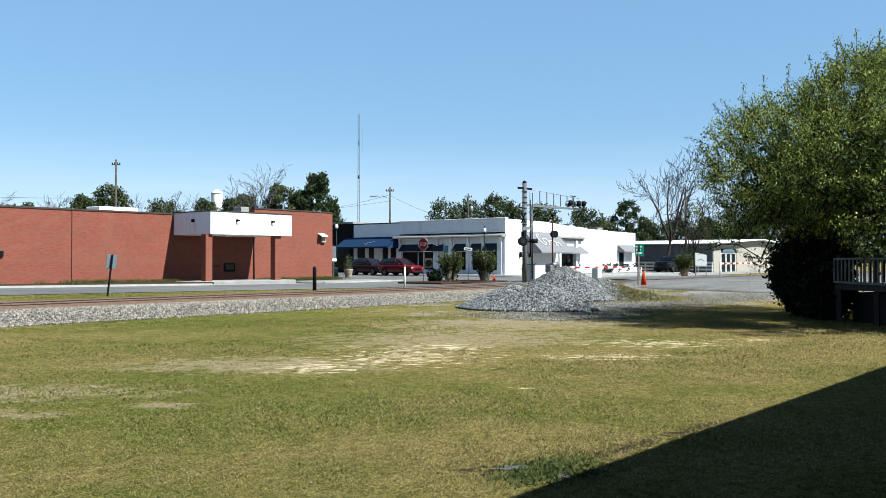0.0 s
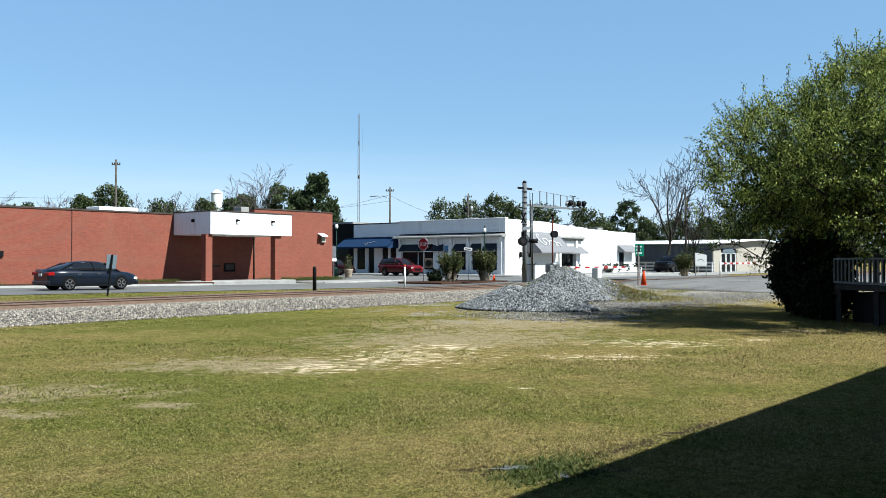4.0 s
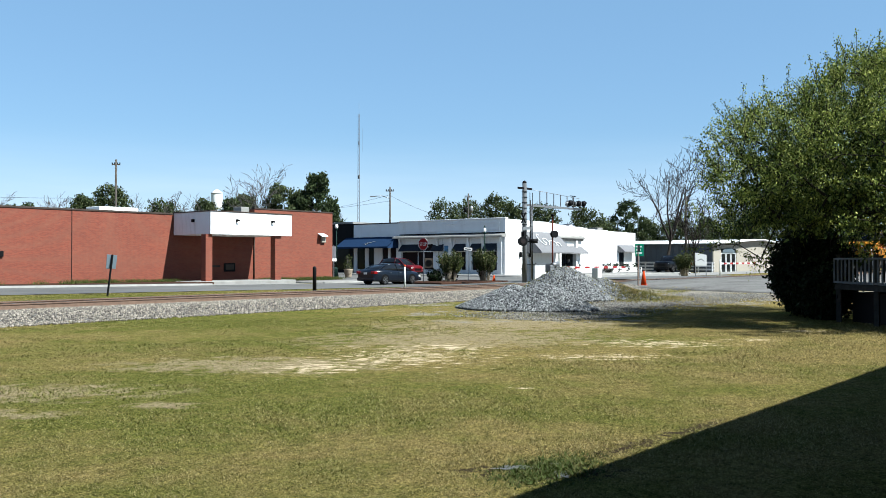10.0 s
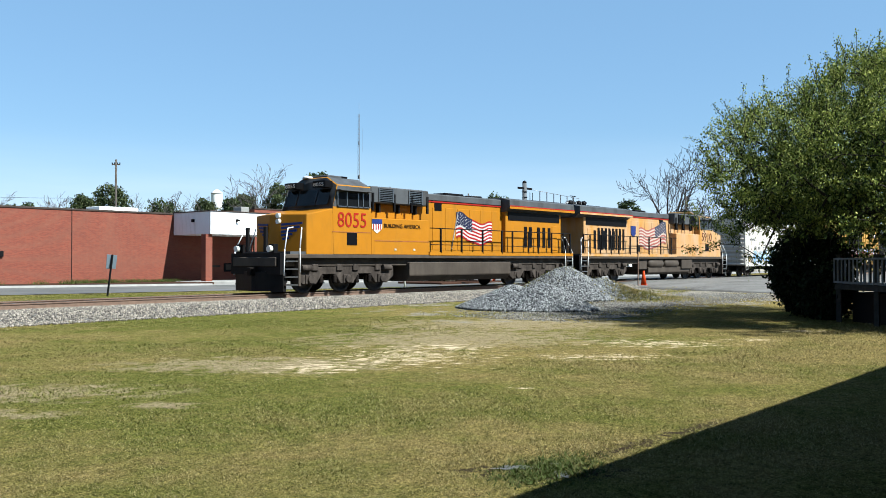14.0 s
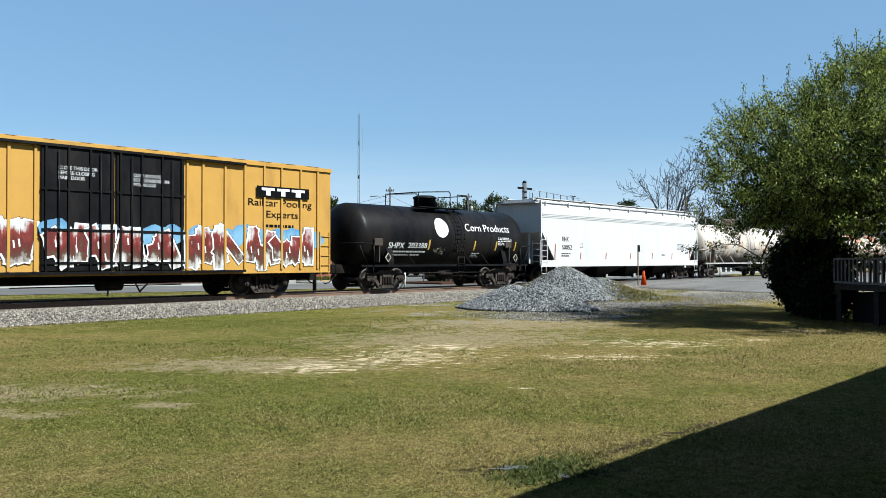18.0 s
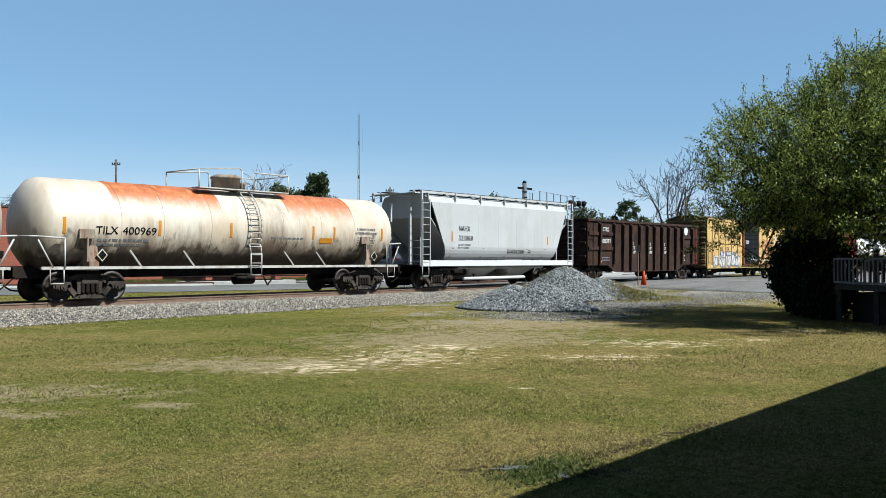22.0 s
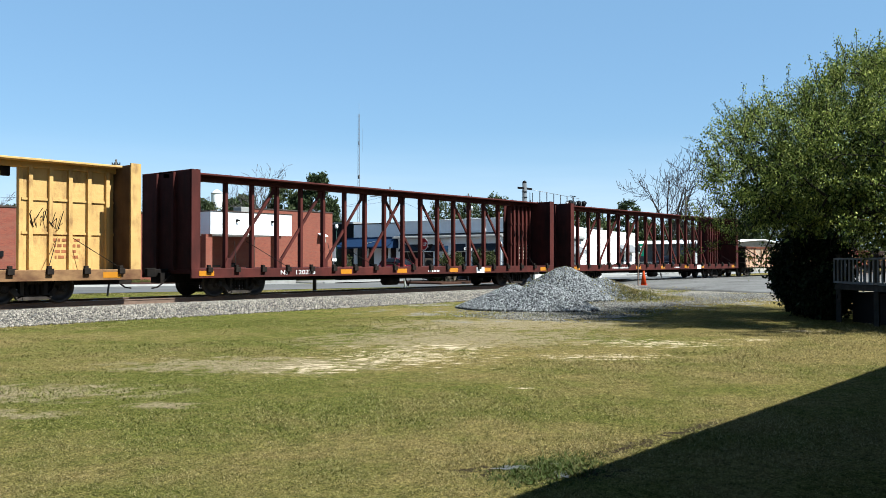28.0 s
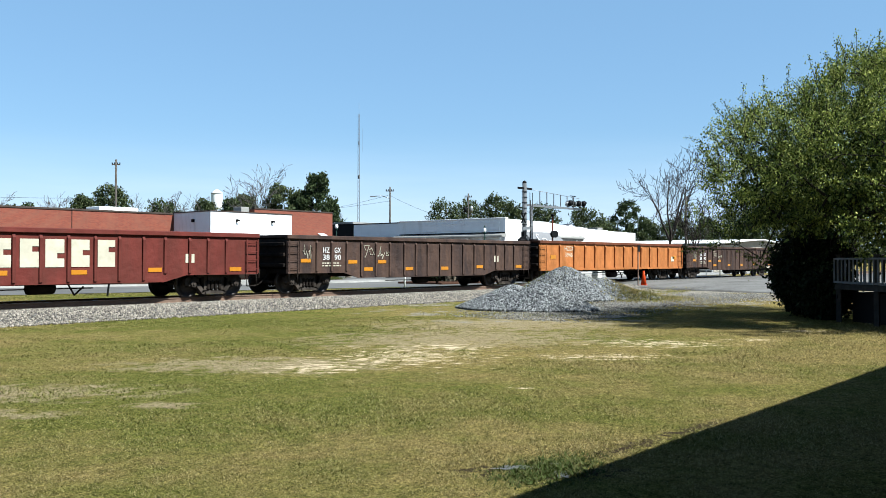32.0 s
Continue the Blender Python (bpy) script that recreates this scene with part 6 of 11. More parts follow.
    bars_text(car, -7.9, 1.35, 0.4, 0.2, 2, M_WHITEP, seed=8)
    bars_text(car, -7.0, 1.35, 0.4, 0.2, 2, M_WHITEP, seed=9)
    bars_text(car, 7.5, 1.6, 0.5, 0.6, 5, M_WHITEP, seed=10)
    for x in (-8.2, -4.35, -1.5, 7.3):
        strip(car, x, 0.98 if x < -5 or x > 0 else 0.8, 1.1 if x < -5 or x > 0 else 0.93, 0.7, M_ORANGE, SIDE - 0.06)
    part("placard", box(B(), -3.2, -2.7, y, SIDE, 1.55, 1.9), M_BLACKP, car)
    part("placard", box(B(), 6.5, 6.9, y, SIDE, 1.55, 1.85), M_WHITEP, car)
    end_ladders(car, half, 1.0, 2.4, M_NS)
    brake_gear(car, -4.5, 5.0, 0.42)
    running_gear(car, half + 0.85, 7.7, 6.7)


# ---- tank cars ----
def tank_car(name, a, b, label, shell_mat, zc, r, sill_mat, rail_mat, dome_mat, frames, ladder_x, tx, bands=(), plat=(-1.7, 1.7), black_low=False):
    car, half = car_at(name, a, b, label, "tank wagon")
    h = half
    prof = [(-h, 0.02), (-h + 0.06, r * 0.45), (-h + 0.2, r * 0.78), (-h + 0.42, r * 0.96), (-h + 0.6, r), (h - 0.6, r), (h - 0.42, r * 0.96), (h - 0.2, r * 0.78), (h - 0.06, r * 0.45), (h, 0.02)]
    shell = part("tank_shell", lathe(B(), prof, "x", 40, (0, 0, zc)), shell_mat, car, "", False)
    for x in bands:
        bm = lathe(B(), [(x - 0.02, r + 0.003), (x, r + 0.014), (x + 0.02, r + 0.003)], "x", 40, (0, 0, zc))
        part("weld_band", bm, shell_mat, shell)
    # sill, walk and bolsters
    part("centre_sill", bevel(box(B(), -h - 0.5, h + 0.5, -0.3, 0.3, 0.72, zc - r + 0.12), 0.02), M_STEEL, car)
    for s in (-1, 1):
        part("side_sill", bar(B(), (-h + 0.1, s * 1.42, 1.05), (h - 0.1, s * 1.42, 1.05), 0.1, 0.09), sill_mat, car)
        for x in (-tx, tx):
            part("saddle", extrude(B(), [(-1.42, 0.95), (1.42, 0.95), (1.42, 1.25), (1.2, zc - 0.35), (-1.2, zc - 0.35), (-1.42, 1.25)], x - 0.16 + s * 0.02, x + 0.16 + s * 0.02, "yz"), dome_mat, car) if s < 0 else None
            part("end_platform", box(B(), x - 0.9 if x < 0 else x - 0.4, x + 0.4 if x < 0 else x + 0.9, s * 1.45 - (0 if s < 0 else 0.5), s * 1.45 + (0.5 if s < 0 else 0), 1.0, 1.06), sill_mat, car)
    for x in frames:
        part("stay", bar(B(), (x, -1.42, 1.08), (x - 0.28, -1.18, zc - r * 0.55), 0.05), sill_mat, car)
    for s in (-1, 1):
        e = s * (h + 0.1)
        k = s * -1
        part("end_rail", pipe(B(), [(e + k * 0.9, -1.5, 1.05), (e + k * 0.9, -1.5, 1.95), (e + k * 0.05, -1.5, 2.0), (e - k * 0.15, -0.6, 2.0)], 0.028, 6), rail_mat, car)
        part("end_brace", rod(B(), (e + k * 0.1, -1.45, 1.9), (e + k * 0.55, -1.45, 1.06), 0.028, 6), rail_mat, car)
        stirrup(car, e + (0.45 if s < 0 else -0.85), rail_mat, 1.0, -1.5)
    # dome, platform, ladder
    p0, p1 = plat
    z1 = zc + r
    mid = (p0 + p1) / 2 - 0.15
    part("dome", lathe(B(), [(z1 - 0.12, 0.52), (z1 + 0.4, 0.52), (z1 + 0.42, 0.56), (z1 + 0.48, 0.56), (z1 + 0.56, 0.42), (z1 + 0.58, 0.05)], "z", 20, (mid, 0, 0)), dome_mat, car)
    part("valve", lathe(B(), [(z1, 0.1), (z1 + 0.25, 0.1), (z1 + 0.3, 0.16), (z1 + 0.36, 0.06)], "z", 10, (mid + 0.85, 0.1, 0)), dome_mat, car)
    bm = B()
    for y0, y1 in ((-1.05, -0.55), (0.55, 1.05)):
        box(bm, p0, p1, y0, y1, z1 - 0.06, z1 - 0.02)
    part("platform", bm, rail_mat, car)
    for s in (-1, 1):
        y = s * 1.02
        part("platform_rail", pipe(B(), [(p0, y, z1 - 0.04), (p0, y, z1 + 0.6), (ladder_x - 0.3, y, z1 + 0.74), (ladder_x - 0.22, y, z1 + 0.66), (ladder_x - 0.22, y, z1 - 0.04)], 0.024, 6), rail_mat, car)
        part("platform_rail", pipe(B(), [(ladder_x + 0.3, y, z1 - 0.04), (ladder_x + 0.3, y, z1 + 0.62), (p1, y, z1 + 0.62), (p1, y, z1 - 0.04)], 0.024, 6), rail_mat, car)
    for x in (p0, p1):
        part("platform_rail", pipe(B(), [(x, -1.02, z1 + 0.6), (x, 1.02, z1 + 0.6)], 0.022, 6), rail_mat, car)
    bm = B()
    arc = []
    for i in range(12):
        t = math.radians(62 - i * 7.5)
        arc.append((-math.cos(t) * (r + 0.14), zc + math.sin(t) * (r + 0.14)))
    arc += [(-r - 0.13, zc - 0.9), (-r - 0.12, 0.75)]
    for dx in (-0.24, 0.24):
        pipe(bm, [(ladder_x + dx, y, z) for y, z in arc], 0.025, 6)
    last = None
    for y, z in arc[::1]:
        rod(bm, (ladder_x - 0.24, y, z), (ladder_x + 0.24, y, z), 0.018, 6)
    for k in range(1, 4):
        z = zc - 0.35 - k * 0.3
        rod(bm, (ladder_x - 0.24, -r - 0.13, z), (ladder_x + 0.24, -r - 0.13, z), 0.018, 6)
    part("ladder", bm, rail_mat, car, "ladder curving up the tank side")
    running_gear(car, half + 0.9, tx)
    brake_gear(car, -2.5, 3.0, 0.6)
    return car, half


def tank_strips(car, xs, z0, z1, zc, r, material=M_YREFL):
    for x in xs:
        bm = B()
        for k in range(4):
            za, zb = z0 + (z1 - z0) * k / 4, z0 + (z1 - z0) * (k + 1) / 4
            ya, yb = -math.sqrt(r * r - (za - zc) ** 2) - 0.01, -math.sqrt(r * r - (zb - zc) ** 2) - 0.01
            bm.faces.new([bm.verts.new(p) for p in ((x, ya, za), (x + 0.1, ya, za), (x + 0.1, yb, zb), (x, yb, zb))])
        part("reflector", bm, material, car)


def round_bars(car, x, z, w, h, rows, material, zc, r, seed=1):
    ob = bars_text(car, x, z, w, h, rows, material, 0.0, seed)
    for v in ob.data.vertices:
        v.co.y = -math.sqrt(max(r * r - (v.co.z - zc) ** 2, 0.01)) - 0.008 + v.co.y
    return ob


def holder(car, x, z, zc, r, material):
    """A placard holder on a bracket."""
    y = -math.sqrt(r * r - (z - zc) ** 2)
    part("bracket", bar(B(), (x, y - 0.04, z - 0.75), (x, y - 0.06, z), 0.22, 0.05), material, car)
    part("bracket_plate", bevel(box(B(), x - 0.25, x + 0.25, y - 0.12, y - 0.06, z - 0.05, z + 0.25), 0.01), material, car)
    part("hazard_placard", extrude(B(), [(x + 0.5, z - 0.75), (x + 0.68, z - 0.55), (x + 0.5, z - 0.35), (x + 0.32, z - 0.55)], -1.5, -1.48), M_CREAMP, car)
    part("placard_face", extrude(B(), [(x + 0.5, z - 0.71), (x + 0.645, z - 0.55), (x + 0.5, z - 0.39), (x + 0.355, z - 0.55)], -1.506, -1.5), M_BLACK, car)


def tanks():
    zc, r = 2.36, 1.38
    car, h = tank_car("tank_car", 95.85, 107.95, "black tank car with white lettering and a round white emblem", M_TBLACK, zc, r, M_BLACK, M_BLACK, M_BLACK, (-2.6, 1.4, 2.7), 0.5, 4.1, (-3.0, 0.0, 3.0), (-1.95, 1.5))
    round_letters("reporting_mark", "SHPX", -4.2, 1.8, 0.36, M_WHITEP, car, zc, r, 1.0)
    round_letters("road_number", "203388", -2.95, 1.82, 0.34, M_WHITEP, car, zc, r, 1.25)
    round_letters("lettering", "Corn Products", 1.02, 2.66, 0.5, M_WHITEP, car, zc, r, 3.5, "white painted words")
    bm = B()
    vs = [bm.verts.new((-0.72 + 0.47 * math.cos(t), 0, 2.76 + 0.45 * math.sin(t))) for t in (2 * math.pi * i / 24 for i in range(24))]
    mid = bm.verts.new((-0.72, 0, 2.76))
    for i in range(24):
        bm.faces.new((vs[i], vs[(i + 1) % 24], mid))
    part("round_emblem", on_round(bm, zc, r, 0.03), M_WHITEP, car, "round white emblem")
    tank_strips(car, (-5.1, -1.6, 1.7, 3.4, 5.0), 1.75, 2.2, zc, r)
    round_bars(car, -4.3, 1.45, 2.6, 0.28, 2, M_WHITEP, zc, r, 3)
    round_bars(car, 3.56, 2.0, 1.1, 0.42, 5, M_WHITEP, zc, r, 4)
    round_bars(car, 1.7, 1.4, 0.6, 0.25, 3, M_WHITEP, zc, r, 5)
    ob = scrawl(car, -1.2, -0.4, 1.5, 1.9, M_CREAMP, 51, 6, 0.0)
    for v in ob.data.vertices:
        v.co.y = -math.sqrt(r * r - (v.co.z - zc) ** 2) - 0.014
    for x in (-4.9, 4.35):
        holder(car, x, 1.95, zc, r, M_TANKGREY)
    zc, r = 2.43, 1.46
    for a, b, num, m, lab in ((129.6, 145.2, "400981", M_T1, "white tank car streaked with dark grey dirt"), (146.1, 162.3, "400642", M_T2, "dirty grey-white tank car with streaked sides"), (163.0, 178.6, "400969", M_T3, "white tank car with orange rust along its top")):
        car, h = tank_car("tank_car", a, b, lab, m, zc, r, M_TW, M_TW, M_TDOME, (-4.4, -2.4, 2.0, 3.6), 0.1, 6.0, (-5.1, -3.57, -1.7, 1.5, 3.4, 5.2), (-1.95, 2.05))
        round_letters("reporting_mark", "TILX", -5.98, 2.12, 0.34, M_BLACKP, car, zc, r, 0.74)
        round_letters("road_number", num, -5.08, 2.12, 0.34, M_BLACKP, car, zc, r, 1.2)
        round_bars(car, -5.9, 1.7, 1.9, 0.3, 2, M_SGREY, zc, r, 3)
        round_letters("lettering", "CARBON DIOXIDE", 5.3, 2.5, 0.14, M_SGREY, car, zc, r, 1.05)
        round_letters("lettering", "REFRIGERATED LIQUID", 5.2, 2.34, 0.14, M_SGREY, car, zc, r, 1.25)
        round_bars(car, 5.35, 1.85, 1.0, 0.4, 4, M_SGREY, zc, r, 4)
        round_bars(car, 0.9, 2.05, 1.9, 0.12, 1, M_SGREY, zc, r, 6)
        tank_strips(car, (-7.05, -3.8, -0.95, 2.9, 4.0, 6.7), 2.1, 2.6, zc, r, M_ORANGE)
        part("marking_panel", on_round(extrude(B(), [(3.3, 1.95), (3.95, 1.95), (3.95, 2.15), (3.3, 2.15)], -0.004, 0), zc, r), M_ORANGE, car)
        for x in (-6.3, 5.75):
            holder(car, x, 2.0, zc, r, M_TDOME)
    zc, r = 2.3, 1.3
    m, nt, bsdf, co = begin("tank_white_black")
    sep = nt.nodes.new("ShaderNodeSeparateXYZ")
    nt.links.new(co, sep.inputs[0])
    mid = mathn(nt, "LESS_THAN", mathn(nt, "ABSOLUTE", mathn(nt, "SUBTRACT", sep.outputs[0], -0.55)), 1.4)
    low = mathn(nt, "LESS_THAN", sep.outputs[2], 1.75)
    n = noise_tex(nt, co, 2, 5, 0.6)
    c = mixc(nt, mathn(nt, "MAXIMUM", mid, low), ramp(nt, n, [(0.3, (0.74, 0.73, 0.7)), (0.7, (0.8, 0.8, 0.78))]), ramp(nt, n, [(0.3, (0.02, 0.02, 0.022)), (0.7, (0.05, 0.047, 0.045))]))
    finish(nt, bsdf, c, 0.4)
    car, h = tank_car("tank_car", 248.5, 262.5, "white tank car with black belly and black middle band", m, zc, r, M_BLACK, M_BLACK, M_BLACK, (-3.0, 1.8, 2.9), -0.1, 5.1, (-2.0, 0.85), (-2.9, 0.3))
    round_letters("reporting_mark", "TILX", -5.0, 1.83, 0.3, M_BLACKP, car, zc, r, 0.65)
    round_letters("road_number", "400870", -4.25, 1.83, 0.3, M_BLACKP, car, zc, r, 1.0)
    round_bars(car, -5.0, 1.45, 1.4, 0.22, 2, M_WHITEP, zc, r, 3)
    round_bars(car, 4.3, 1.8, 1.1, 0.4, 6, M_SGREY, zc, r, 4)
    part("marking_panel", on_round(extrude(B(), [(2.5, 1.82), (3.2, 1.82), (3.2, 2.15), (2.5, 2.15)], -0.004, 0), zc, r), M_YREFL, car)
    tank_strips(car, (-6.0, -3.6, -1.95, 0.95, 3.2, 6.0), 2.1, 2.55, zc, r, M_STAIN)


# ---- covered hoppers ----
def tuck(verts, s=1):
    """Curve the foot of a hopper's side inwards."""
    for v in verts:
        v.co.y += s * 0.3 * (max(0.0, 1.95 - v.co.z) / 0.65) ** 2


def hopper(a, b, label, mat, sill_mat, top_z, side_top, notch_x, notch_z, z_low, bays, kind):
    car, half = car_at("covered_hopper", a, b, label, "hopper wagon")
    e = half
    # side sheets, cut back at the ends where the slope sheets show
    for s in (-1, 1):
        y = s * 1.52
        if kind == "long":
            pts = [(-e + 0.1, side_top), (-e + 0.1, 2.75), (-notch_x - 0.05, notch_z), (-notch_x, z_low), (notch_x, z_low), (notch_x + 0.05, notch_z), (e - 0.1, 2.75), (e - 0.1, side_top)]
        else:
            pts = [(-e + 0.65, side_top), (-notch_x, notch_z), (-notch_x + 0.27, z_low), (notch_x - 0.27, z_low), (notch_x, notch_z), (e - 0.65, side_top)]
        bm = extrude(B(), pts, y - 0.02, y + 0.02)
        if kind != "long":
            for z in (1.9, 1.75, 1.6, 1.45):
                bmesh.ops.bisect_plane(bm, geom=bm.verts[:] + bm.edges[:] + bm.faces[:], plane_co=(0, 0, z), plane_no=(0, 0, 1))
            tuck(bm.verts, -s)
        part("side_sheet", bm, mat, car)
    # body behind, roof and slope sheets
    sec = [(-1.5, side_top - 0.02), (-1.35, side_top + 0.28), (-0.7, side_top + 0.46), (0.7, side_top + 0.46), (1.35, side_top + 0.28), (1.5, side_top - 0.02)]
    k = 0.15 if kind == "long" else 0.62
    part("roof", extrude(B(), sec, -e + k, e - k, "yz"), mat, car)
    for s in (-1, 1):
        x1 = s * (e - k)
        zl = 2.75 if kind == "long" else 3.2
        end = [(-1.48, zl), (-1.48, side_top), (-1.33, side_top + 0.27), (-0.69, side_top + 0.45), (0.69, side_top + 0.45), (1.33, side_top + 0.27), (1.48, side_top), (1.48, zl)]
        part("end_sheet", extrude(B(), end, min(x1 + s * 0.005, x1 + s * 0.035), max(x1 + s * 0.005, x1 + s * 0.035), "yz"), mat, car)
        bm = B()
        v = [bm.verts.new(p) for p in ((x1, -1.48, zl), (x1, 1.48, zl), (s * (notch_x - 1.2), 1.2, z_low), (s * (notch_x - 1.2), -1.2, z_low))]
        low = [bm.verts.new((p.co.x - s * 0.05, p.co.y, p.co.z + 0.01)) for p in v]
        bm.faces.new(v)
        bm.faces.new(low[::-1])
        for i in range(4):
            bm.faces.new((v[i], low[i], low[(i + 1) % 4], v[(i + 1) % 4]))
        bmesh.ops.recalc_face_normals(bm, faces=bm.faces)
        part("slope_sheet", bm, mat, car)
        for y in (-0.6, 0.6):
            part("end_post", bar(B(), (s * (e - 0.25), y, 1.1), (s * (e - 0.25), y, side_top), 0.1), mat, car)
    # side sill and shear plate
    for s in (-1, 1):
        part("side_sill", bevel(box(B(), -e, e, s * 1.5 - 0.05, s * 1.5 + 0.05, 0.92 if kind == "long" else 1.0, 1.27), 0.015), sill_mat, car)
    part("end_floor", box(box(B(), -e, -e + 1.6, -1.5, 1.5, 1.0, 1.08), e - 1.6, e, -1.5, 1.5, 1.0, 1.08), M_STEEL, car)
    part("centre_sill", box(B(), -e - 0.3, e + 0.3, -0.25, 0.25, 0.7, 1.05), M_STEEL, car)
    for x0, x1 in bays:
        m = (x0 + x1) / 2
        bm = B()
        hi = [bm.verts.new(p) for p in ((x0, -1.4, 1.0), (x1, -1.4, 1.0), (x1, 1.4, 1.0), (x0, 1.4, 1.0))]
        lo = [bm.verts.new(p) for p in ((m - 0.45, -0.5, 0.33), (m + 0.45, -0.5, 0.33), (m + 0.45, 0.5, 0.33), (m - 0.45, 0.5, 0.33))]
        for i in range(4):
            j = (i + 1) % 4
            bm.faces.new((hi[i], hi[j], lo[j], lo[i]))
        bm.faces.new(lo)
        bmesh.ops.recalc_face_normals(bm, faces=bm.faces)
        bay = part("discharge_bay", bm, M_BLACK if kind == "long" else mat, car)
        part("outlet_gate", rod(box(B(), m - 0.5, m + 0.5, -0.6, 0.6, 0.26, 0.36), (m + 0.35, -0.62, 0.32), (m + 0.35, -0.7, 0.32), 0.1, 10), M_STEEL, bay)
    # running boards, corner posts, ladders
    z = top_z
    for s in (-1, 1):
        part("running_board", box(B(), -e + 0.1, e - 0.1, s * 1.0 - 0.3, s * 1.0 + 0.3, side_top + 0.5, side_top + 0.53), M_TANKGREY if kind != "long" else mat, car)
        part("roof_rail", bar(B(), (-e, s * 1.45, z - 0.04), (e, s * 1.45, z - 0.04), 0.05, 0.08), mat, car)
        n = 9 if kind == "long" else 7
        for i in range(n):
            x = -e + 0.5 + i * (2 * e - 1.0) / (n - 1)
            part("rail_stay", bar(bar(B(), (x, s * 1.45, z), (x, s * 1.47, side_top + 0.1), 0.1, 0.05), (x - 0.5, s * 1.0, side_top + 0.5), (x, s * 1.42, side_top + 0.22), 0.05), mat, car)
        for xe in (-e + 0.03, e - 0.03):
            part("corner_post", bar(B(), (xe, s * 1.5, 1.0), (xe, s * 1.5, z), 0.09), mat, car)
        part("roof_hatch", box(B(), -e + 1.0, e - 1.0, s * 0.05 - 0.28, s * 0.05 + 0.28, side_top + 0.44, side_top + 0.56), mat, car) if s < 0 else None
    for x in (-e + 0.075, e - 0.075):
        part("crossover", box(B(), x - 0.275, x + 0.275, -1.3, 1.3, z - 0.12, z - 0.08), mat, car)
    for x in (-e + 0.03, e - 0.53):
        ladder(car, x, 0.5, 1.05, 2.5 if kind == "long" else 4.0, -1.56, mat, 5 if kind == "long" else 9)
        stirrup(car, x, mat, 1.0)
    ladder(car, -e - 0.05, 0.5, 1.05, 2.3, -1.5, mat, 4, along="y")
    brake_gear(car, -e + 2.2, -e + 5.0, 0.75)
    return car, half


def hoppers():
    car, h = hopper(109.0, 128.2, "clean white covered hopper with black lettering", M_HOPW, M_HOPW, 4.42, 4.05, 8.35, 1.4, 1.25, ((-7.2, -3.9), (-3.5, -0.2), (0.0, 3.2), (3.6, 6.9)), "long")
    for z in (3.55, 3.63, 3.71):
        part("crease", bar(B(), (-h + 0.1, SIDE + 0.005, z), (h - 0.1, SIDE + 0.005, z), 0.02, 0.03), M_HOPSHADE, car)
    y = SIDE + 0.002
    letters("reporting_mark", "FINX", -7.58, y, 2.3, 0.38, M_BLACKP, car, 0.66)
    letters("road_number", "50052", -7.6, y, 1.86, 0.36, M_BLACKP, car, 1.0)
    bars_text(car, -7.65, 1.45, 0.9, 0.25, 2, M_BLACKP, y, 3)
    bars_text(car, 6.5, 1.95, 1.1, 0.4, 5, M_SGREY, y, 4)
    bars_text(car, 4.2, 1.55, 0.5, 0.12, 2, M_SGREY, y, 5)
    part("clearance_mark", box(box(box(box(B(), -5.75, -5.45, y, y + 0.005, 1.98, 2.0), -5.75, -5.45, y, y + 0.005, 2.22, 2.24), -5.75, -5.73, y, y + 0.005, 1.98, 2.24), -5.47, -5.45, y, y + 0.005, 1.98, 2.24), M_SGREY, car)
    for x, z0, z1 in ((-8.35, 1.3, 2.15), (-5.75, 1.32, 1.7), (-2.95, 1.35, 1.72), (0.0, 1.35, 1.72), (2.82, 1.35, 1.72), (5.6, 1.35, 1.72), (8.25, 1.4, 2.0)):
        strip(car, x, z0, z1, 0.09, M_STAIN, y, 0.06)
    part("roping_eye", box(box(B(), -8.25, -8.05, y - 0.02, y, 0.78, 0.92), 7.5, 7.7, y - 0.02, y, 0.78, 0.92), M_HOPW, car)
    running_gear(car, h + 0.75, 8.1, 7.6)
    car, h = hopper(180.0, 192.5, "light grey covered hopper with black lettering and white pipes", M_HOPSHADE, M_HOPW, 4.38, 3.9, 4.7, 1.95, 1.3, ((-2.6, -0.2), (0.6, 3.0)), "short")
    letters("reporting_mark", "NAHX", -3.66, y, 2.63, 0.36, M_BLACKP, car, 0.84)
    letters("road_number", "323068", -3.68, y, 2.2, 0.34, M_BLACKP, car, 1.04)
    letters("stencil", "G40X200", 0.2, y, 1.62, 0.28, M_BLACKP, car, 1.45)
    letters("stencil", "LD LMT 229600\nLT WT 58300", -3.7, y, 1.95, 0.13, M_SGREY, car, 0.9)
    bars_text(car, 2.0, 1.62, 0.3, 0.2, 2, M_BLACKP, y, 4)
    for x in (-4.2, -1.9, 0.05, 1.75, 3.4):
        strip(car, x, 1.45, 1.85, 0.09, M_STAIN, y, 0.08)
    strip(car, -4.2, 2.15, 2.6, 0.09, M_ORANGE, y)
    strip(car, 3.7, 2.1, 2.5, 0.09, M_ORANGE, y)
    for x in (-2.2, -0.6, 0.95, 2.5):
        part("sheet_seam", bar(B(), (x, SIDE + 0.014, 1.95), (x, SIDE + 0.014, 3.3), 0.02, 0.02, up=(0, 1, 0)), M_HOPSHADE, car)
    part("air_pipe", rod(rod(B(), (-3.4, -1.3, 0.93), (3.6, -1.3, 0.93), 0.06, 8), (-2.8, -1.1, 0.4), (2.2, -1.1, 0.42), 0.08, 8), M_HOPW, car, "white unloading pipe")
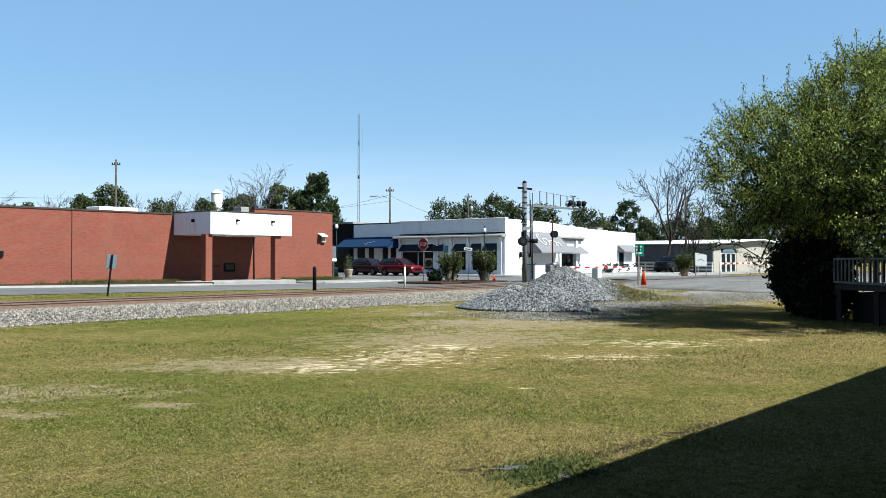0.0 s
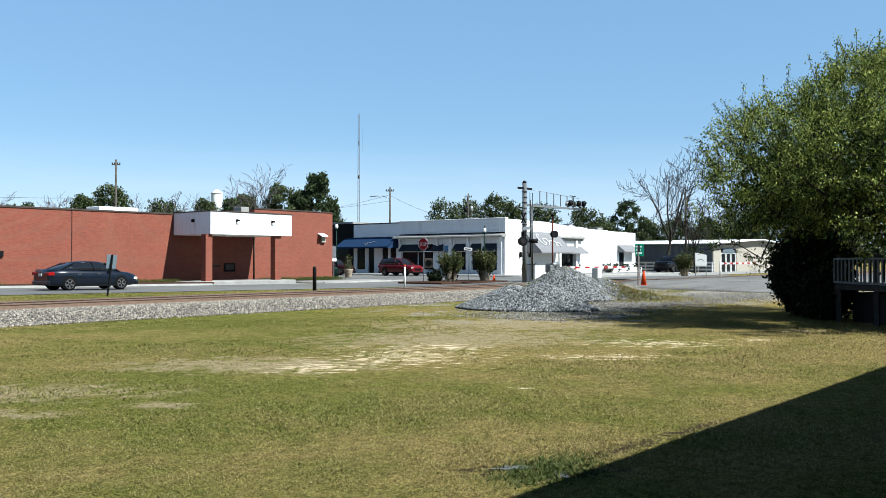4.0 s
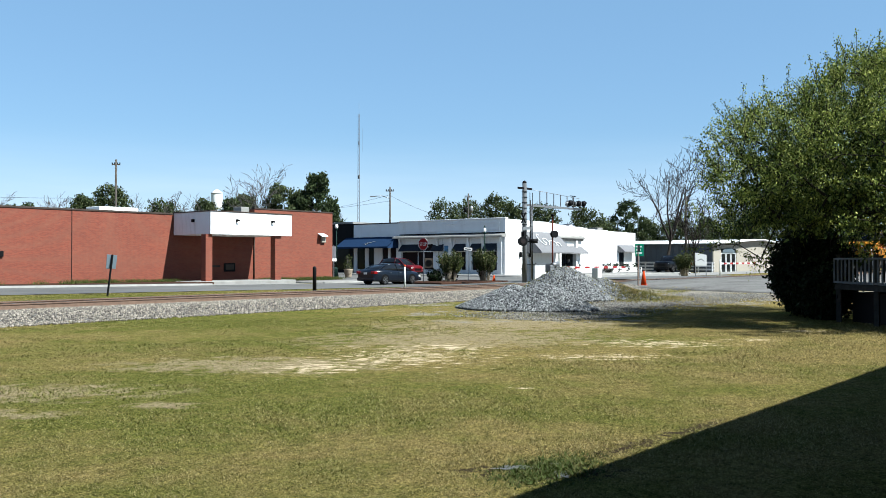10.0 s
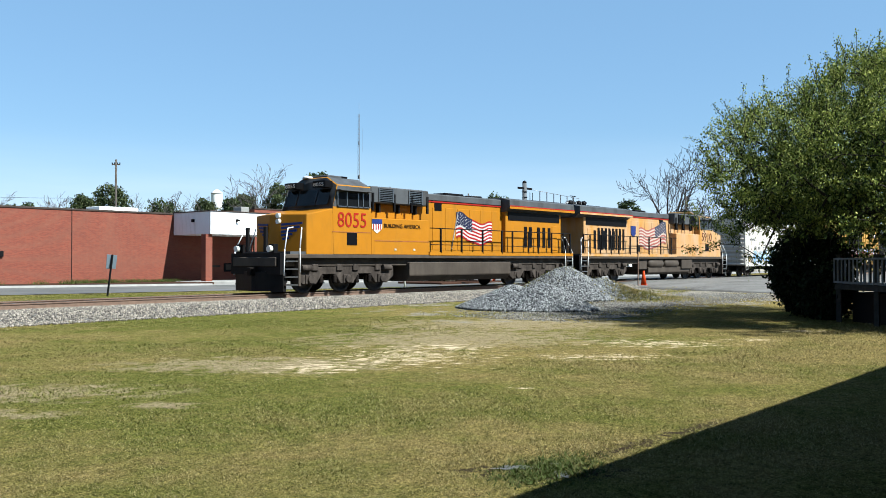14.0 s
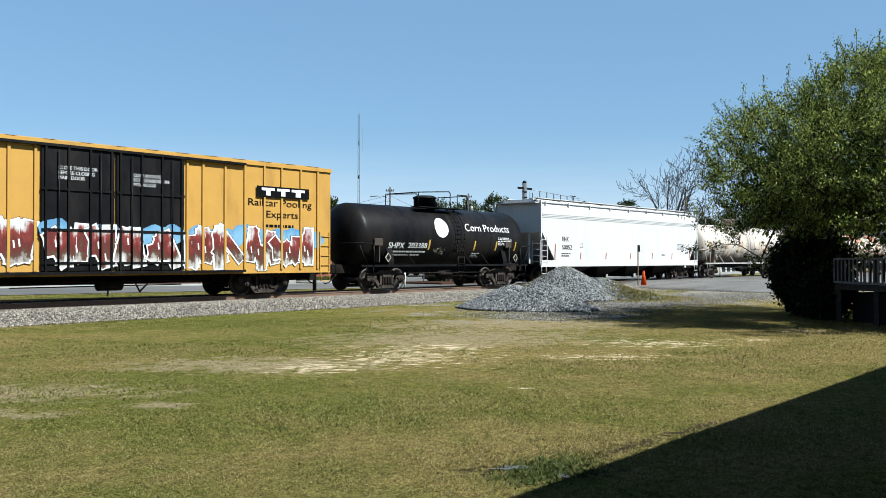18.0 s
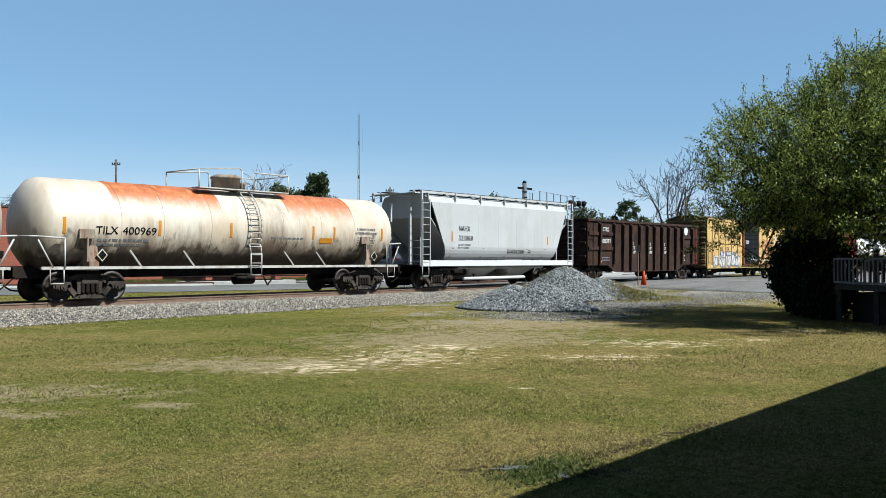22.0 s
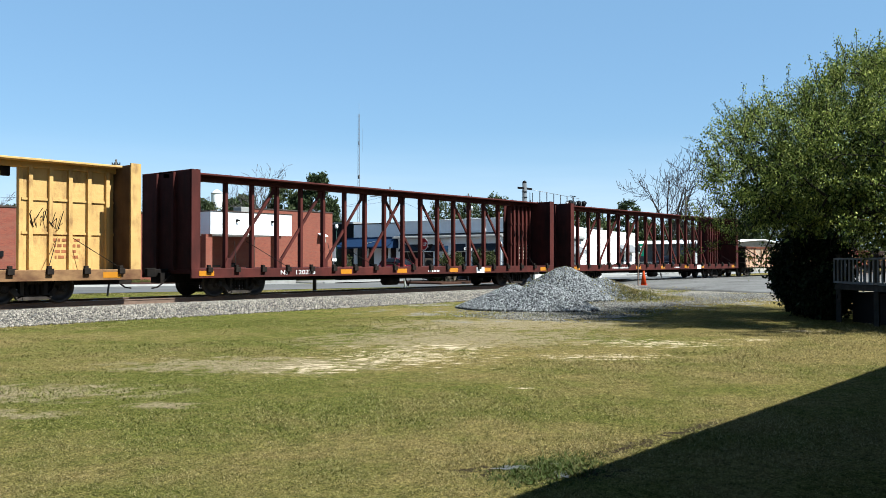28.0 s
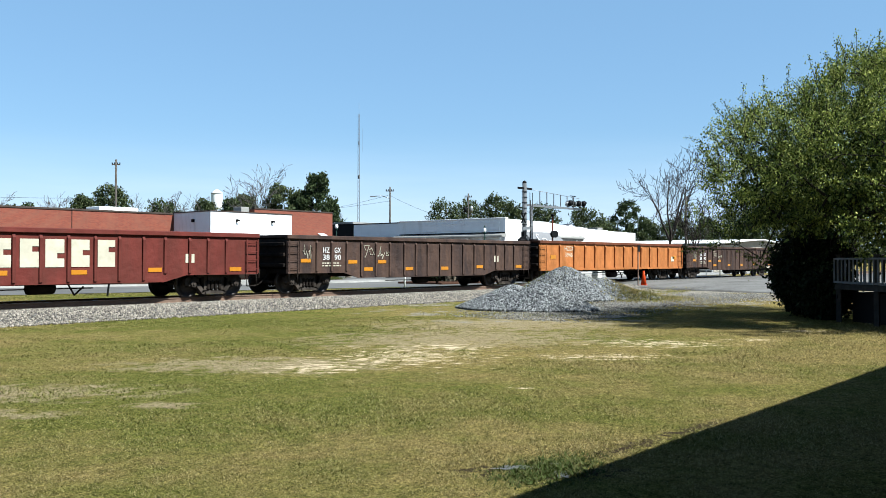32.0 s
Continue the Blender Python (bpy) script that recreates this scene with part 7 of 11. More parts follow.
    for o in car.children:
        if o.name.split(".")[0] in ("stencil", "reflector", "small_print", "clearance_mark"):
            tuck(o.data.vertices)
    running_gear(car, h + 0.75, 4.75, 4.75)


# ---- gondolas ----
def gondola(name, a, b, label, mat, ztop, zside, rib_xs, zmid=None, drop=None, rim=None, rim_mat=None, end_mat=None, rib_mat=None, rib_w=0.13, rib_d=0.12):
    """An open car. drop: x at which the side's lower edge steps down to zmid."""
    car, half = car_at(name, a, b, label, "gondola wagon")
    e = half
    rim_mat, rib_mat = rim_mat or mat, rib_mat or mat
    if drop:
        pts = [(-e, ztop), (-e, zside), (-drop - 0.85, zside), (-drop, zmid), (drop, zmid), (drop + 0.85, zside), (e, zside), (e, ztop)]
    else:
        pts = [(-e, ztop), (-e, zside), (e, zside), (e, ztop)]
    for s in (-1, 1):
        y = s * 1.45
        part("side_wall", extrude(B(), pts, y - 0.03, y + 0.03), mat, car)
        part("top_rim", bevel(box(B(), -e - 0.03, e + 0.03, s * 1.48 - 0.09, s * 1.48 + 0.09, ztop - 0.06, ztop + 0.1), 0.02), rim_mat, car)
        part("bottom_chord", bar(B(), (-e, s * 1.49, zside + 0.07), (e, s * 1.49, zside + 0.07), 0.09, 0.12), mat, car) if not drop else None
    for s in (-1, 1):
        x = s * e
        part("end_wall", box(B(), min(x, x - s * 0.06), max(x, x - s * 0.06), -1.45, 1.45, zside, ztop), end_mat or M_STEEL, car)
        part("end_rim", box(B(), min(x, x - s * 0.14), max(x, x - s * 0.14), -1.5, 1.5, ztop - 0.05, ztop + 0.1), rim_mat, car)
        for k in range(3):
            z = zside + (k + 0.6) * (ztop - zside) / 3.4
            part("end_rib", bevel(box(B(), min(x, x + s * 0.1), max(x, x + s * 0.1), -1.4, 1.4, z, z + 0.14), 0.02), end_mat or M_STEEL, car)
    part("floor", box(B(), -e, e, -1.42, 1.42, max(zside + 0.15, 0.95), max(zside + 0.15, 0.95) + 0.05), M_RUSTRIM, car)
    first = None
    for x in rib_xs:
        deep = drop and abs(x) < drop
        for r in (0, 180):
            ob = part("side_post", bevel(extrude(B(), [(-1.48, (zmid if deep else zside) + 0.06), (-1.48 - rib_d * 0.7, (zmid if deep else zside) + 0.06), (-1.48 - rib_d, ztop - 0.2), (-1.48, ztop - 0.05)], -rib_w / 2, rib_w / 2, "yz"), 0.012), rib_mat, car) if r == 0 or first is None else None
            if ob is None:
                ob = again("side_post", first, car)
            ob.matrix_basis = pose(x, 0, 0, 0, 0, r)
            if r == 0:
                first = ob
        first = None if drop else first
    part("centre_sill", box(B(), -e - 0.35, e + 0.35, -0.25, 0.25, 0.6, 0.95), M_STEEL, car)
    for x in (-e + 0.05, e - 0.55):
        ladder(car, x, 0.5, zside + 0.05, ztop - 0.1, SIDE - 0.02, mat, 4)
        stirrup(car, x, M_STEEL, zside)
    brake_gear(car, -2.0, 3.0, 0.45)
    return car, half


def gondolas():
    ribs = (-6.05, -4.39, -3.31, -2.34, -1.24, -0.23, 0.73, 1.77, 2.71, 3.76, 4.71, 6.24)
    car, h = gondola("gondola", 194.15, 208.75, "tall dark brown rusty gondola with upright ribs", M_GTKX, 3.55, 0.98, ribs, 0.58, 4.2, rib_w=0.17, rib_d=0.22, end_mat=M_GTKX)
    for x0, x1 in ((-7.25, -6.15), (-5.95, -4.5), (4.85, 6.1), (6.35, 7.25)):
        for z in (1.85, 2.7):
            part("side_rail", bevel(box(B(), x0, x1, -1.56, -1.47, z, z + 0.2), 0.015), M_GTKX, car)
    part("red_panel", box(B(), 6.35, 7.28, -1.5, -1.485, 1.0, 3.5), M_RUSTRED, car)
    y = -1.492
    letters("reporting_mark", "GTKX", -5.6, y, 2.95, 0.34, M_WHITEP, car, 0.68)
    letters("road_number", "100371", -5.78, y, 2.28, 0.34, M_WHITEP, car, 1.05)
    for x in (-2.14, 0.05, 2.02):
        letters("stencil", "DO\nNOT\nTAMP", x, y, 2.2, 0.26, M_WHITEP, car, 0.48)
    for x, z0, z1 in ((-6.08, 1.15, 2.15), (-3.36, 1.35, 1.9), (-1.3, 1.45, 1.9), (1.72, 1.35, 1.8), (3.7, 1.2, 1.75), (6.2, 1.6, 1.95)):
        strip(car, x, z0, z1, 0.12, M_ORANGE, -1.64)
    bm = B()
    bm.faces.new([bm.verts.new((5.46 + 0.26 * math.cos(t), y, 3.24 + 0.29 * math.sin(t))) for t in (2 * math.pi * i / 24 for i in range(24))])
    part("round_emblem", bm, M_WHITEP, car, "round white emblem")
    bars_text(car, -5.7, 1.2, 1.0, 0.3, 2, M_SGREY, y, 2)
    bars_text(car, 4.95, 1.2, 0.3, 0.45, 3, M_CREAMP, y, 3)
    running_gear(car, h + 0.7, 6.2, 5.65)
    for a, b, lab, mat, num, ribm in ((338.0, 354.4, "tan gondola with scraped and rusting panels", M_G1, "3923", M_G1RIB), (390.3, 407.2, "orange gondola with ribbed sides", M_G4, "3946", M_G4)):
        ribs = (-6.5, -5.04, -3.9, -2.79, -1.65, -0.53, 0.57, 1.69, 2.75, 3.9, 4.98, 6.49)
        car, h = gondola("gondola", a, b, lab, mat, 2.22, 0.72, ribs, rim_mat=M_RUSTRIM, rib_w=0.15, rib_d=0.1, rib_mat=ribm)
        letters("reporting_mark", "HZGX", -6.0, -1.492, 1.8, 0.34, M_CREAMP, car, 0.88)
        letters("road_number", num, -5.96, -1.492, 1.46, 0.33, M_CREAMP, car, 0.76)
        for x in (-7.4, 7.1):
            strip(car, x, 1.35, 1.55, 0.5, M_ORANGE, -1.5)
        part("placard", box(B(), -6.2, -5.9, -1.5, -1.48, 0.82, 0.95), M_BLACKP, car)
        part("placard", box(B(), 6.9, 7.3, -1.5, -1.48, 1.2, 1.5), M_CREAMP, car)
        if mat is M_G1:
            part("lower_band", box(B(), -h, h, -1.5, -1.482, 0.76, 0.98), M_G1, car)
            for x in ribs:
                part("post_foot", bevel(box(B(), x - 0.2, x + 0.2, -1.53, -1.47, 0.94, 1.0), 0.01), M_G1RIB, car)
        running_gear(car, h + 0.7, 6.9, 6.5)
    ribs = (-6.49, -5.71, -4.89, -4.07, -3.22, -2.38, -1.47, -0.73, 0.06, 0.91, 1.77, 2.58, 3.43, 4.22, 5.16, 5.9, 6.65)
    for a, b, lab, mat, num in ((355.95, 372.05, "dull red gondola with large white block lettering shapes", M_G2, "3648"), (373.4, 389.35, "blackened gondola with worn white stencils", M_G3, "3890"), (408.0, 424.6, "blackened gondola with worn white stencils", M_G3, "3890")):
        car, h = gondola("gondola", a, b, lab, mat, 2.15, 0.78, ribs, 0.56, 4.2, rim_mat=mat, rib_w=0.1, rib_d=0.07)
        y = -1.492
        letters("reporting_mark", "HZ", -6.16, y, 1.58, 0.3, M_WHITEP, car, 0.34)
        letters("reporting_mark", "GX", -5.55, y, 1.58, 0.3, M_WHITEP, car, 0.34)
        letters("road_number", num[:2], -6.16, y, 1.3, 0.3, M_WHITEP, car, 0.34)
        letters("road_number", num[2:], -5.55, y, 1.3, 0.3, M_WHITEP, car, 0.34)
        if mat is M_G2:
            for i, x in enumerate((-2.3, -1.38, -0.55, 0.2, 1.0, 1.85)):
                k = 0.1 * (i % 3)
                pts = [(x, 1.08), (x + 0.58, 1.08), (x + 0.58, 1.34 + k), (x + 0.36, 1.34 + k), (x + 0.36, 1.5 + k), (x + 0.58, 1.5 + k), (x + 0.58, 1.92), (x, 1.92)]
                part("lettering_block", extrude(B(), pts, y - 0.004, y + 0.002), M_CREAMP, car, "large worn white block shape")
        else:
            scrawl(car, -3.9, -2.3, 1.3, 1.9, M_CREAMP, 71, 5, y)
            scrawl(car, -7.2, -6.7, 1.3, 1.9, M_CREAMP, 72, 4, y)
        bars_text(car, -6.2, 1.02, 1.0, 0.2, 2, M_CREAMP, y, 4)
        for x, z in ((-7.3, 1.2), (-4.8, 1.15), (-3.9, 0.85), (-3.1, 1.15), (-1.4, 0.85), (1.0, 0.85), (3.6, 0.9), (6.8, 0.9)):
            strip(car, x, z, z + 0.14, 0.5, M_ORANGE, y - 0.004)
        part("placard", box(B(), 5.0, 5.35, y - 0.002, y + 0.003, 1.2, 1.5), M_CREAMP, car)
        running_gear(car, h + 0.65, 6.6, 6.4)


# ---- centre-beam flat cars ----
def centre_beam(a, b, label, mat, xs, panels, seed):
    car, half = car_at("centre_beam_car", a, b, label, "flat wagon")
    e = half
    part("deck", bevel(box(B(), -e, e, -1.45, 1.45, 0.82, 0.98), 0.015), mat, car)
    for s in (-1, 1):
        part("side_sill", bevel(box(B(), -e, e, s * 1.5 - 0.05, s * 1.5 + 0.05, 0.66, 1.0), 0.015), M_CBSILL if mat is M_CBYEL else mat, car)
        x = s * e
        part("bulkhead", bevel(box(B(), min(x, x - s * 0.12), max(x, x - s * 0.12), -1.5, 1.5, 0.95, 4.4), 0.02), M_BULK if mat is M_CBYEL else M_SHADERED, car, "solid end bulkhead, weathered and with shade in its colour")
        for y in (-1.54, 1.46):
            part("bulkhead_post", box(B(), min(x, x - s * 0.35), max(x, x - s * 0.35), y, y + 0.08, 0.95, 4.4), mat, car)
        for y in (-0.6, 0.45):
            part("bulkhead_rib", box(B(), min(x, x + s * 0.1), max(x, x + s * 0.1), y, y + 0.15, 0.95, 4.35), M_BULK if mat is M_CBYEL else M_SHADERED, car)
    part("top_chord", bevel(box(box(B(), -e, e, -0.6, 0.6, 4.32, 4.4), -e, e, -0.2, 0.2, 4.15, 4.33), 0.02), mat, car, "long top beam")
    p = bar(B(), (0, 0, 0.95), (0, 0, 4.3), 0.2, 0.13, up=(1, 0, 0))
    first = part("centre_post", bevel(p, 0.015), mat, car)
    first.matrix_basis = pose(xs[0], 0, 0)
    for x in xs[1:]:
        again("centre_post", first, car, pose(x, 0, 0))
    if mat is M_CBYEL:
        braces = [(k, xs[i] + k * 0.15, xs[i] + k * 3.2) for k, i in ((1, 8), (1, 11), (-1, 3), (-1, 6))]
    else:
        braces = [(1, xs[i] + 0.1, xs[i + 2] - 0.12) for i in (0, 2, 4, 6)] + [(-1, xs[i + 2] - 0.1, xs[i] + 0.12) for i in (7, 9, 11)] + [(-1, xs[14] + 1.1, xs[13] + 0.12)]
    for k, x0, x1 in braces:
        off = 0.0 if k > 0 else 0.1
        part("diagonal_brace", bar(B(), (x0, off, 1.15), (x1, off, 4.05), 0.08, 0.1), mat, car)
        for x, z in ((x0, 1.12), (x1, 4.05)):
            part("gusset_plate", bevel(box(B(), x - 0.16, x + 0.16, off - 0.05, off + 0.05, z - 0.2, z + 0.24), 0.03), mat if z < 2 or mat is M_CBRED else M_STEEL, car)
    for x0, x1 in panels:
        part("centre_panel", box(B(), x0, x1, -0.09, 0.09, 0.98, 4.2), mat, car, "solid steel centre panel")
        for k in range(5):
            x = x0 + (k + 0.3) * (x1 - x0) / 4.8
            part("panel_post", box(B(), x, x + 0.12, -0.22, 0.22, 0.98, 4.2), mat, car)
        for z in (2.1, 3.15):
            part("panel_rail", box(B(), x0, x1, -0.14, 0.14, z, z + 0.07), mat, car)
        bars_text(car, x0 + 0.9 * (x1 - x0) / 3, 1.3, 1.1, 0.9, 5, M_STAIN if mat is M_CBYEL else M_CREAMP, -0.1, seed)
        scrawl(car, x0 + 0.1, x0 + 1.3, 2.2, 2.9, M_BLACKP, seed + 1, 5, -0.24)
    k = int(2 * e / 1.15)
    w = box(box(B(), -0.1, 0.1, -1.66, -1.52, 0.86, 1.04), -0.06, 0.06, -1.6, -1.48, 1.04, 1.12)
    wf = part("tie_down_winch", bevel(w, 0.01), M_STEEL, car)
    wf.matrix_basis = pose(-e + 0.7, 0, 0)
    for i in range(1, k):
        x = -e + 0.7 + i * (2 * e - 1.4) / (k - 1)
        again("tie_down_winch", wf, car, pose(x, 0, 0))
        if i % 2:
            part("lashing_cable", rod(B(), (x, -1.5, 1.05), (x + (0.9 if i % 4 == 1 else -0.9), -0.2, 2.0), 0.012, 5), M_STEEL, car)
    for x in (-e + 0.3, -4.3, -1.0, 2.5, 5.0, e - 1.3):
        strip(car, x, 0.74, 0.92, 0.6, M_ORANGE, -1.562)
    part("placard", box(B(), 4.5, 5.1, -1.565, -1.55, 0.68, 0.95), M_WHITEP, car)
    if seed == 84:
        letters("reporting_mark", "NS", -7.35, -1.56, 0.75, 0.24, M_WHITEP, car, 0.34)
        letters("road_number", "120278", -6.6, -1.56, 0.75, 0.24, M_WHITEP, car, 0.95)
    else:
        bars_text(car, -7.2, 0.74, 2.0, 0.18, 1, M_WHITEP, -1.56, seed)
    bars_text(car, 1.0, 0.72, 1.0, 0.16, 1, M_WHITEP, -1.56, seed + 2)
    part("centre_sill", box(B(), -e - 0.4, e + 0.4, -0.3, 0.3, 0.5, 0.85), M_STEEL, car)
    brake_gear(car, -4.0, 3.0, 0.4)
    running_gear(car, half + 0.75, 8.9, 8.4)
    return car


def centre_beams():
    centre_beam(263.6, 286.9, "yellow centre-beam flat car, empty, with graffiti", M_CBYEL, [-8.62 + 1.22 * i for i in range(15)], ((8.46, 11.5), (-11.5, -9.7)), 80)
    red = [-8.71 + 1.213 * i for i in range(15)]
    centre_beam(288.8, 311.2, "maroon centre-beam flat car, empty, open trusses", M_CBRED, red, ((9.3, 11.05),), 84)
    centre_beam(312.9, 336.4, "maroon centre-beam flat car, empty, open trusses", M_CBRED, [x + 0.17 for x in red], ((9.6, 11.6),), 88)


reefer()
tall_boxcar()
tanks()
hoppers()
gondolas()
rail_boxcar()
red_boxcar()
centre_beams()


# ---- buildings ----
def brick_material(name, a, b, mortar):
    m, nt, bsdf, co = begin(name)
    sep = nt.nodes.new("ShaderNodeSeparateXYZ")
    nt.links.new(co, sep.inputs[0])
    com = nt.nodes.new("ShaderNodeCombineXYZ")
    nt.links.new(mathn(nt, "ADD", sep.outputs[0], sep.outputs[1]), com.inputs[0])
    nt.links.new(sep.outputs[2], com.inputs[1])
    bt = nt.nodes.new("ShaderNodeTexBrick")
    bt.inputs["Scale"].default_value, bt.inputs["Mortar Size"].default_value, bt.inputs["Brick Width"].default_value, bt.inputs["Row Height"].default_value = 1.0, 0.008, 0.205, 0.068
    bt.inputs["Color1"].default_value, bt.inputs["Color2"].default_value, bt.inputs["Mortar"].default_value = (*a, 1), (*b, 1), (*mortar, 1)
    nt.links.new(com.outputs[0], bt.inputs["Vector"])
    big = noise_tex(nt, co, 0.5, 6, 0.65)
    c = mixc(nt, 0.45, bt.outputs["Color"], ramp(nt, big, [(0.3, (0.62, 0.6, 0.58)), (0.7, (1, 1, 1))]), "MULTIPLY")
    rows = noise_tex(nt, co, 1.4, 5, 0.7, (1.2, 1.2, 9))
    c = mixc(nt, ramp(nt, rows, [(0.6, (0, 0, 0)), (0.85, (0.35, 0.35, 0.35))]), c, (0.5, 0.3, 0.22))
    finish(nt, bsdf, c, 0.85, [(bt.outputs["Fac"], -0.3, 0.01)])
    return m


M_BRICK = brick_material("red_brick", (0.3, 0.066, 0.029), (0.22, 0.042, 0.02), (0.25, 0.1, 0.058))
M_STUCCO = paint("white_stucco", (0.8, 0.8, 0.78), 0.75, var=0.03, scale=1.5, dirt=(0.5, 0.47, 0.42), amount=0.12, dirt_scale=1.0, bump=0.15, tone=0.85)
M_WALLW = paint("white_wall_paint", (0.8, 0.79, 0.77), 0.7, var=0.04, scale=1.2, dirt=(0.55, 0.52, 0.47), amount=0.14, dirt_scale=0.8, tone=0.85)
M_COPING = paint("brown_metal", (0.1, 0.075, 0.06), 0.5, var=0.15)
M_ROOFG = paint("roof_gravel", (0.35, 0.34, 0.33), 0.9, var=0.2, scale=6)
M_BLUEAWN = paint("blue_canvas", (0.022, 0.055, 0.13), 0.8, var=0.1, scale=4)
M_NAVY = paint("navy_canvas", (0.05, 0.065, 0.085), 0.8, var=0.15)
M_GREYAWN = paint("grey_canvas", (0.3, 0.3, 0.31), 0.8, var=0.08)
M_SHOPGLASS = paint("shop_glass", (0.02, 0.024, 0.026), 0.06, var=0.1, bump=0)
M_SHOPGLASS.node_tree.nodes["Principled BSDF"].inputs["Specular IOR Level"].default_value = 0.2
M_SHEDGREY = paint("grey_sheet_metal", (0.19, 0.21, 0.235), 0.55, var=0.08, scale=2)
M_CREAM = paint("cream_wall", (0.56, 0.51, 0.42), 0.7, var=0.08)
M_SIGNBACK = paint("bare_aluminium", (0.2, 0.26, 0.3), 0.5, metal=0.3, var=0.1)
M_DARKSHOP = paint("dark_shopfront", (0.006, 0.007, 0.01), 0.6, var=0.2)
M_FIXT = paint("dark_fixture", (0.012, 0.012, 0.013), 0.5, var=0.1)
M_MULCH = paint("brown_mulch", (0.09, 0.045, 0.028), 0.95, var=0.45, scale=16, bump=0.6)


def brick_building():
    b = thing("brick_building", "long single-storey red brick building with brown roof edging", "building")
    z0, zl, zr, y = -0.3, 5.0, 5.72, 56.0
    part("wall", box(B(), -40, 28.58, y, y + 0.3, z0, zl), M_BRICK, b)
    part("wall", box(B(), 28.64, 43.4, y, y + 0.3, z0, zl), M_BRICK, b)
    part("wall", box(B(), 43.42, 51.66, y - 0.02, y + 0.3, z0, zr), M_BRICK, b)
    part("expansion_joint", box(B(), 28.58, 28.64, y + 0.03, y + 0.2, z0, zl), M_FIXT, b)
    part("wall", box(B(), 51.36, 51.66, y + 0.3, y + 28, z0, zr), M_BRICK, b)
    part("wall", box(B(), -40, 51.3, y + 27.7, y + 28, z0, zl), M_BRICK, b)
    part("roof", box(B(), -40, 51.34, y + 0.3, y + 27.7, zl - 0.5, zl - 0.35), M_ROOFG, b)
    part("parapet_return", box(B(), 43.42, 43.7, y + 0.3, y + 8, zl - 0.6, zr), M_BRICK, b)
    part("coping", bevel(box(B(), -40, 43.4, y - 0.05, y + 0.35, zl, zl + 0.12), 0.01), M_COPING, b)
    part("coping", bevel(box(box(B(), 43.38, 51.7, y - 0.07, y + 0.35, zr, zr + 0.1), 51.33, 51.7, y + 0.35, y + 28, zr, zr + 0.1), 0.01), M_COPING, b)
    part("downpipe", rod(B(), (43.36, y - 0.06, 0.2), (43.36, y - 0.06, 4.9), 0.05, 8), M_COPING, b)
    part("roof_unit", bevel(box(B(), 33.8, 37.0, y + 6, y + 8, zl - 0.35, zl + 0.75), 0.03), M_STUCCO, b, "white roof-top air unit")
    part("roof_unit", bevel(box(B(), 42.6, 43.4, y + 0.6, y + 1.6, zl - 0.2, zl + 0.9), 0.03), M_CONC, b)
    part("wall_box", box(B(), 23.6, 24.2, y - 0.12, y, 1.95, 2.3), M_FIXT, b)
    lamp = part("wall_lamp", extrude(B(), [(y - 0.55, 3.75), (y, 4.0), (y, 3.92), (y - 0.55, 3.67)], 50.0, 50.7, "yz"), M_STUCCO, b, "small white hooded wall lamp")
    part("lamp_body", bevel(box(B(), 50.3, 50.75, y - 0.25, y, 3.2, 3.68), 0.03), M_CREAM, lamp)
    # drive-through bay
    part("machine", bevel(box(B(), 40.55, 41.6, y - 0.05, y + 0.02, 0.85, 1.5), 0.02), M_FIXT, b, "wall-set banking machine")
    part("machine_screen", box(B(), 40.7, 41.45, y - 0.06, y - 0.045, 1.0, 1.4), M_TANKGREY, b)
    part("night_box", box(B(), 39.3, 40.2, y - 0.04, y + 0.02, 1.2, 1.35), M_TANKGREY, b)
    c = part("canopy", bevel(box(B(), 36.2, 43.4, 51.5, 55.97, 3.52, 5.1), 0.015), M_STUCCO, b, "deep white canopy over the drive-through")
    part("canopy_cap", bevel(box(B(), 36.15, 43.45, 51.45, 55.99, 5.1, 5.17), 0.01), M_COPING, c)
    part("soffit_lamp", box(B(), 38.0, 38.5, 52.2, 52.7, 3.42, 3.52), M_STUCCO, c)
    for x in (38.37, 41.5):
        part("spot_lamp", rod(box(B(), x - 0.05, x + 0.05, 51.38, 51.5, 4.42, 4.62), (x - 0.02, 51.4, 4.58), (x + 0.12, 51.25, 4.5), 0.06, 8), M_FIXT, c)
    part("spot_lamp", box(B(), 36.05, 36.2, 53.4, 53.6, 4.4, 4.6), M_FIXT, c)
    for x0, x1, yy in ((35.95, 36.5, 51.7), (42.0, 42.55, 51.7)):
        part("column", bevel(box(B(), x0, x1, yy, yy + 0.55, 0.1, 3.52), 0.01), M_BRICK, b)
    part("island", bevel(box(B(), 34.9, 43.6, 51.2, 54.2, -0.1, 0.27), 0.04), M_CONC, b, "low concrete island under the canopy")
    return b


brick_building()
XF, YS = 68.5, 50.03


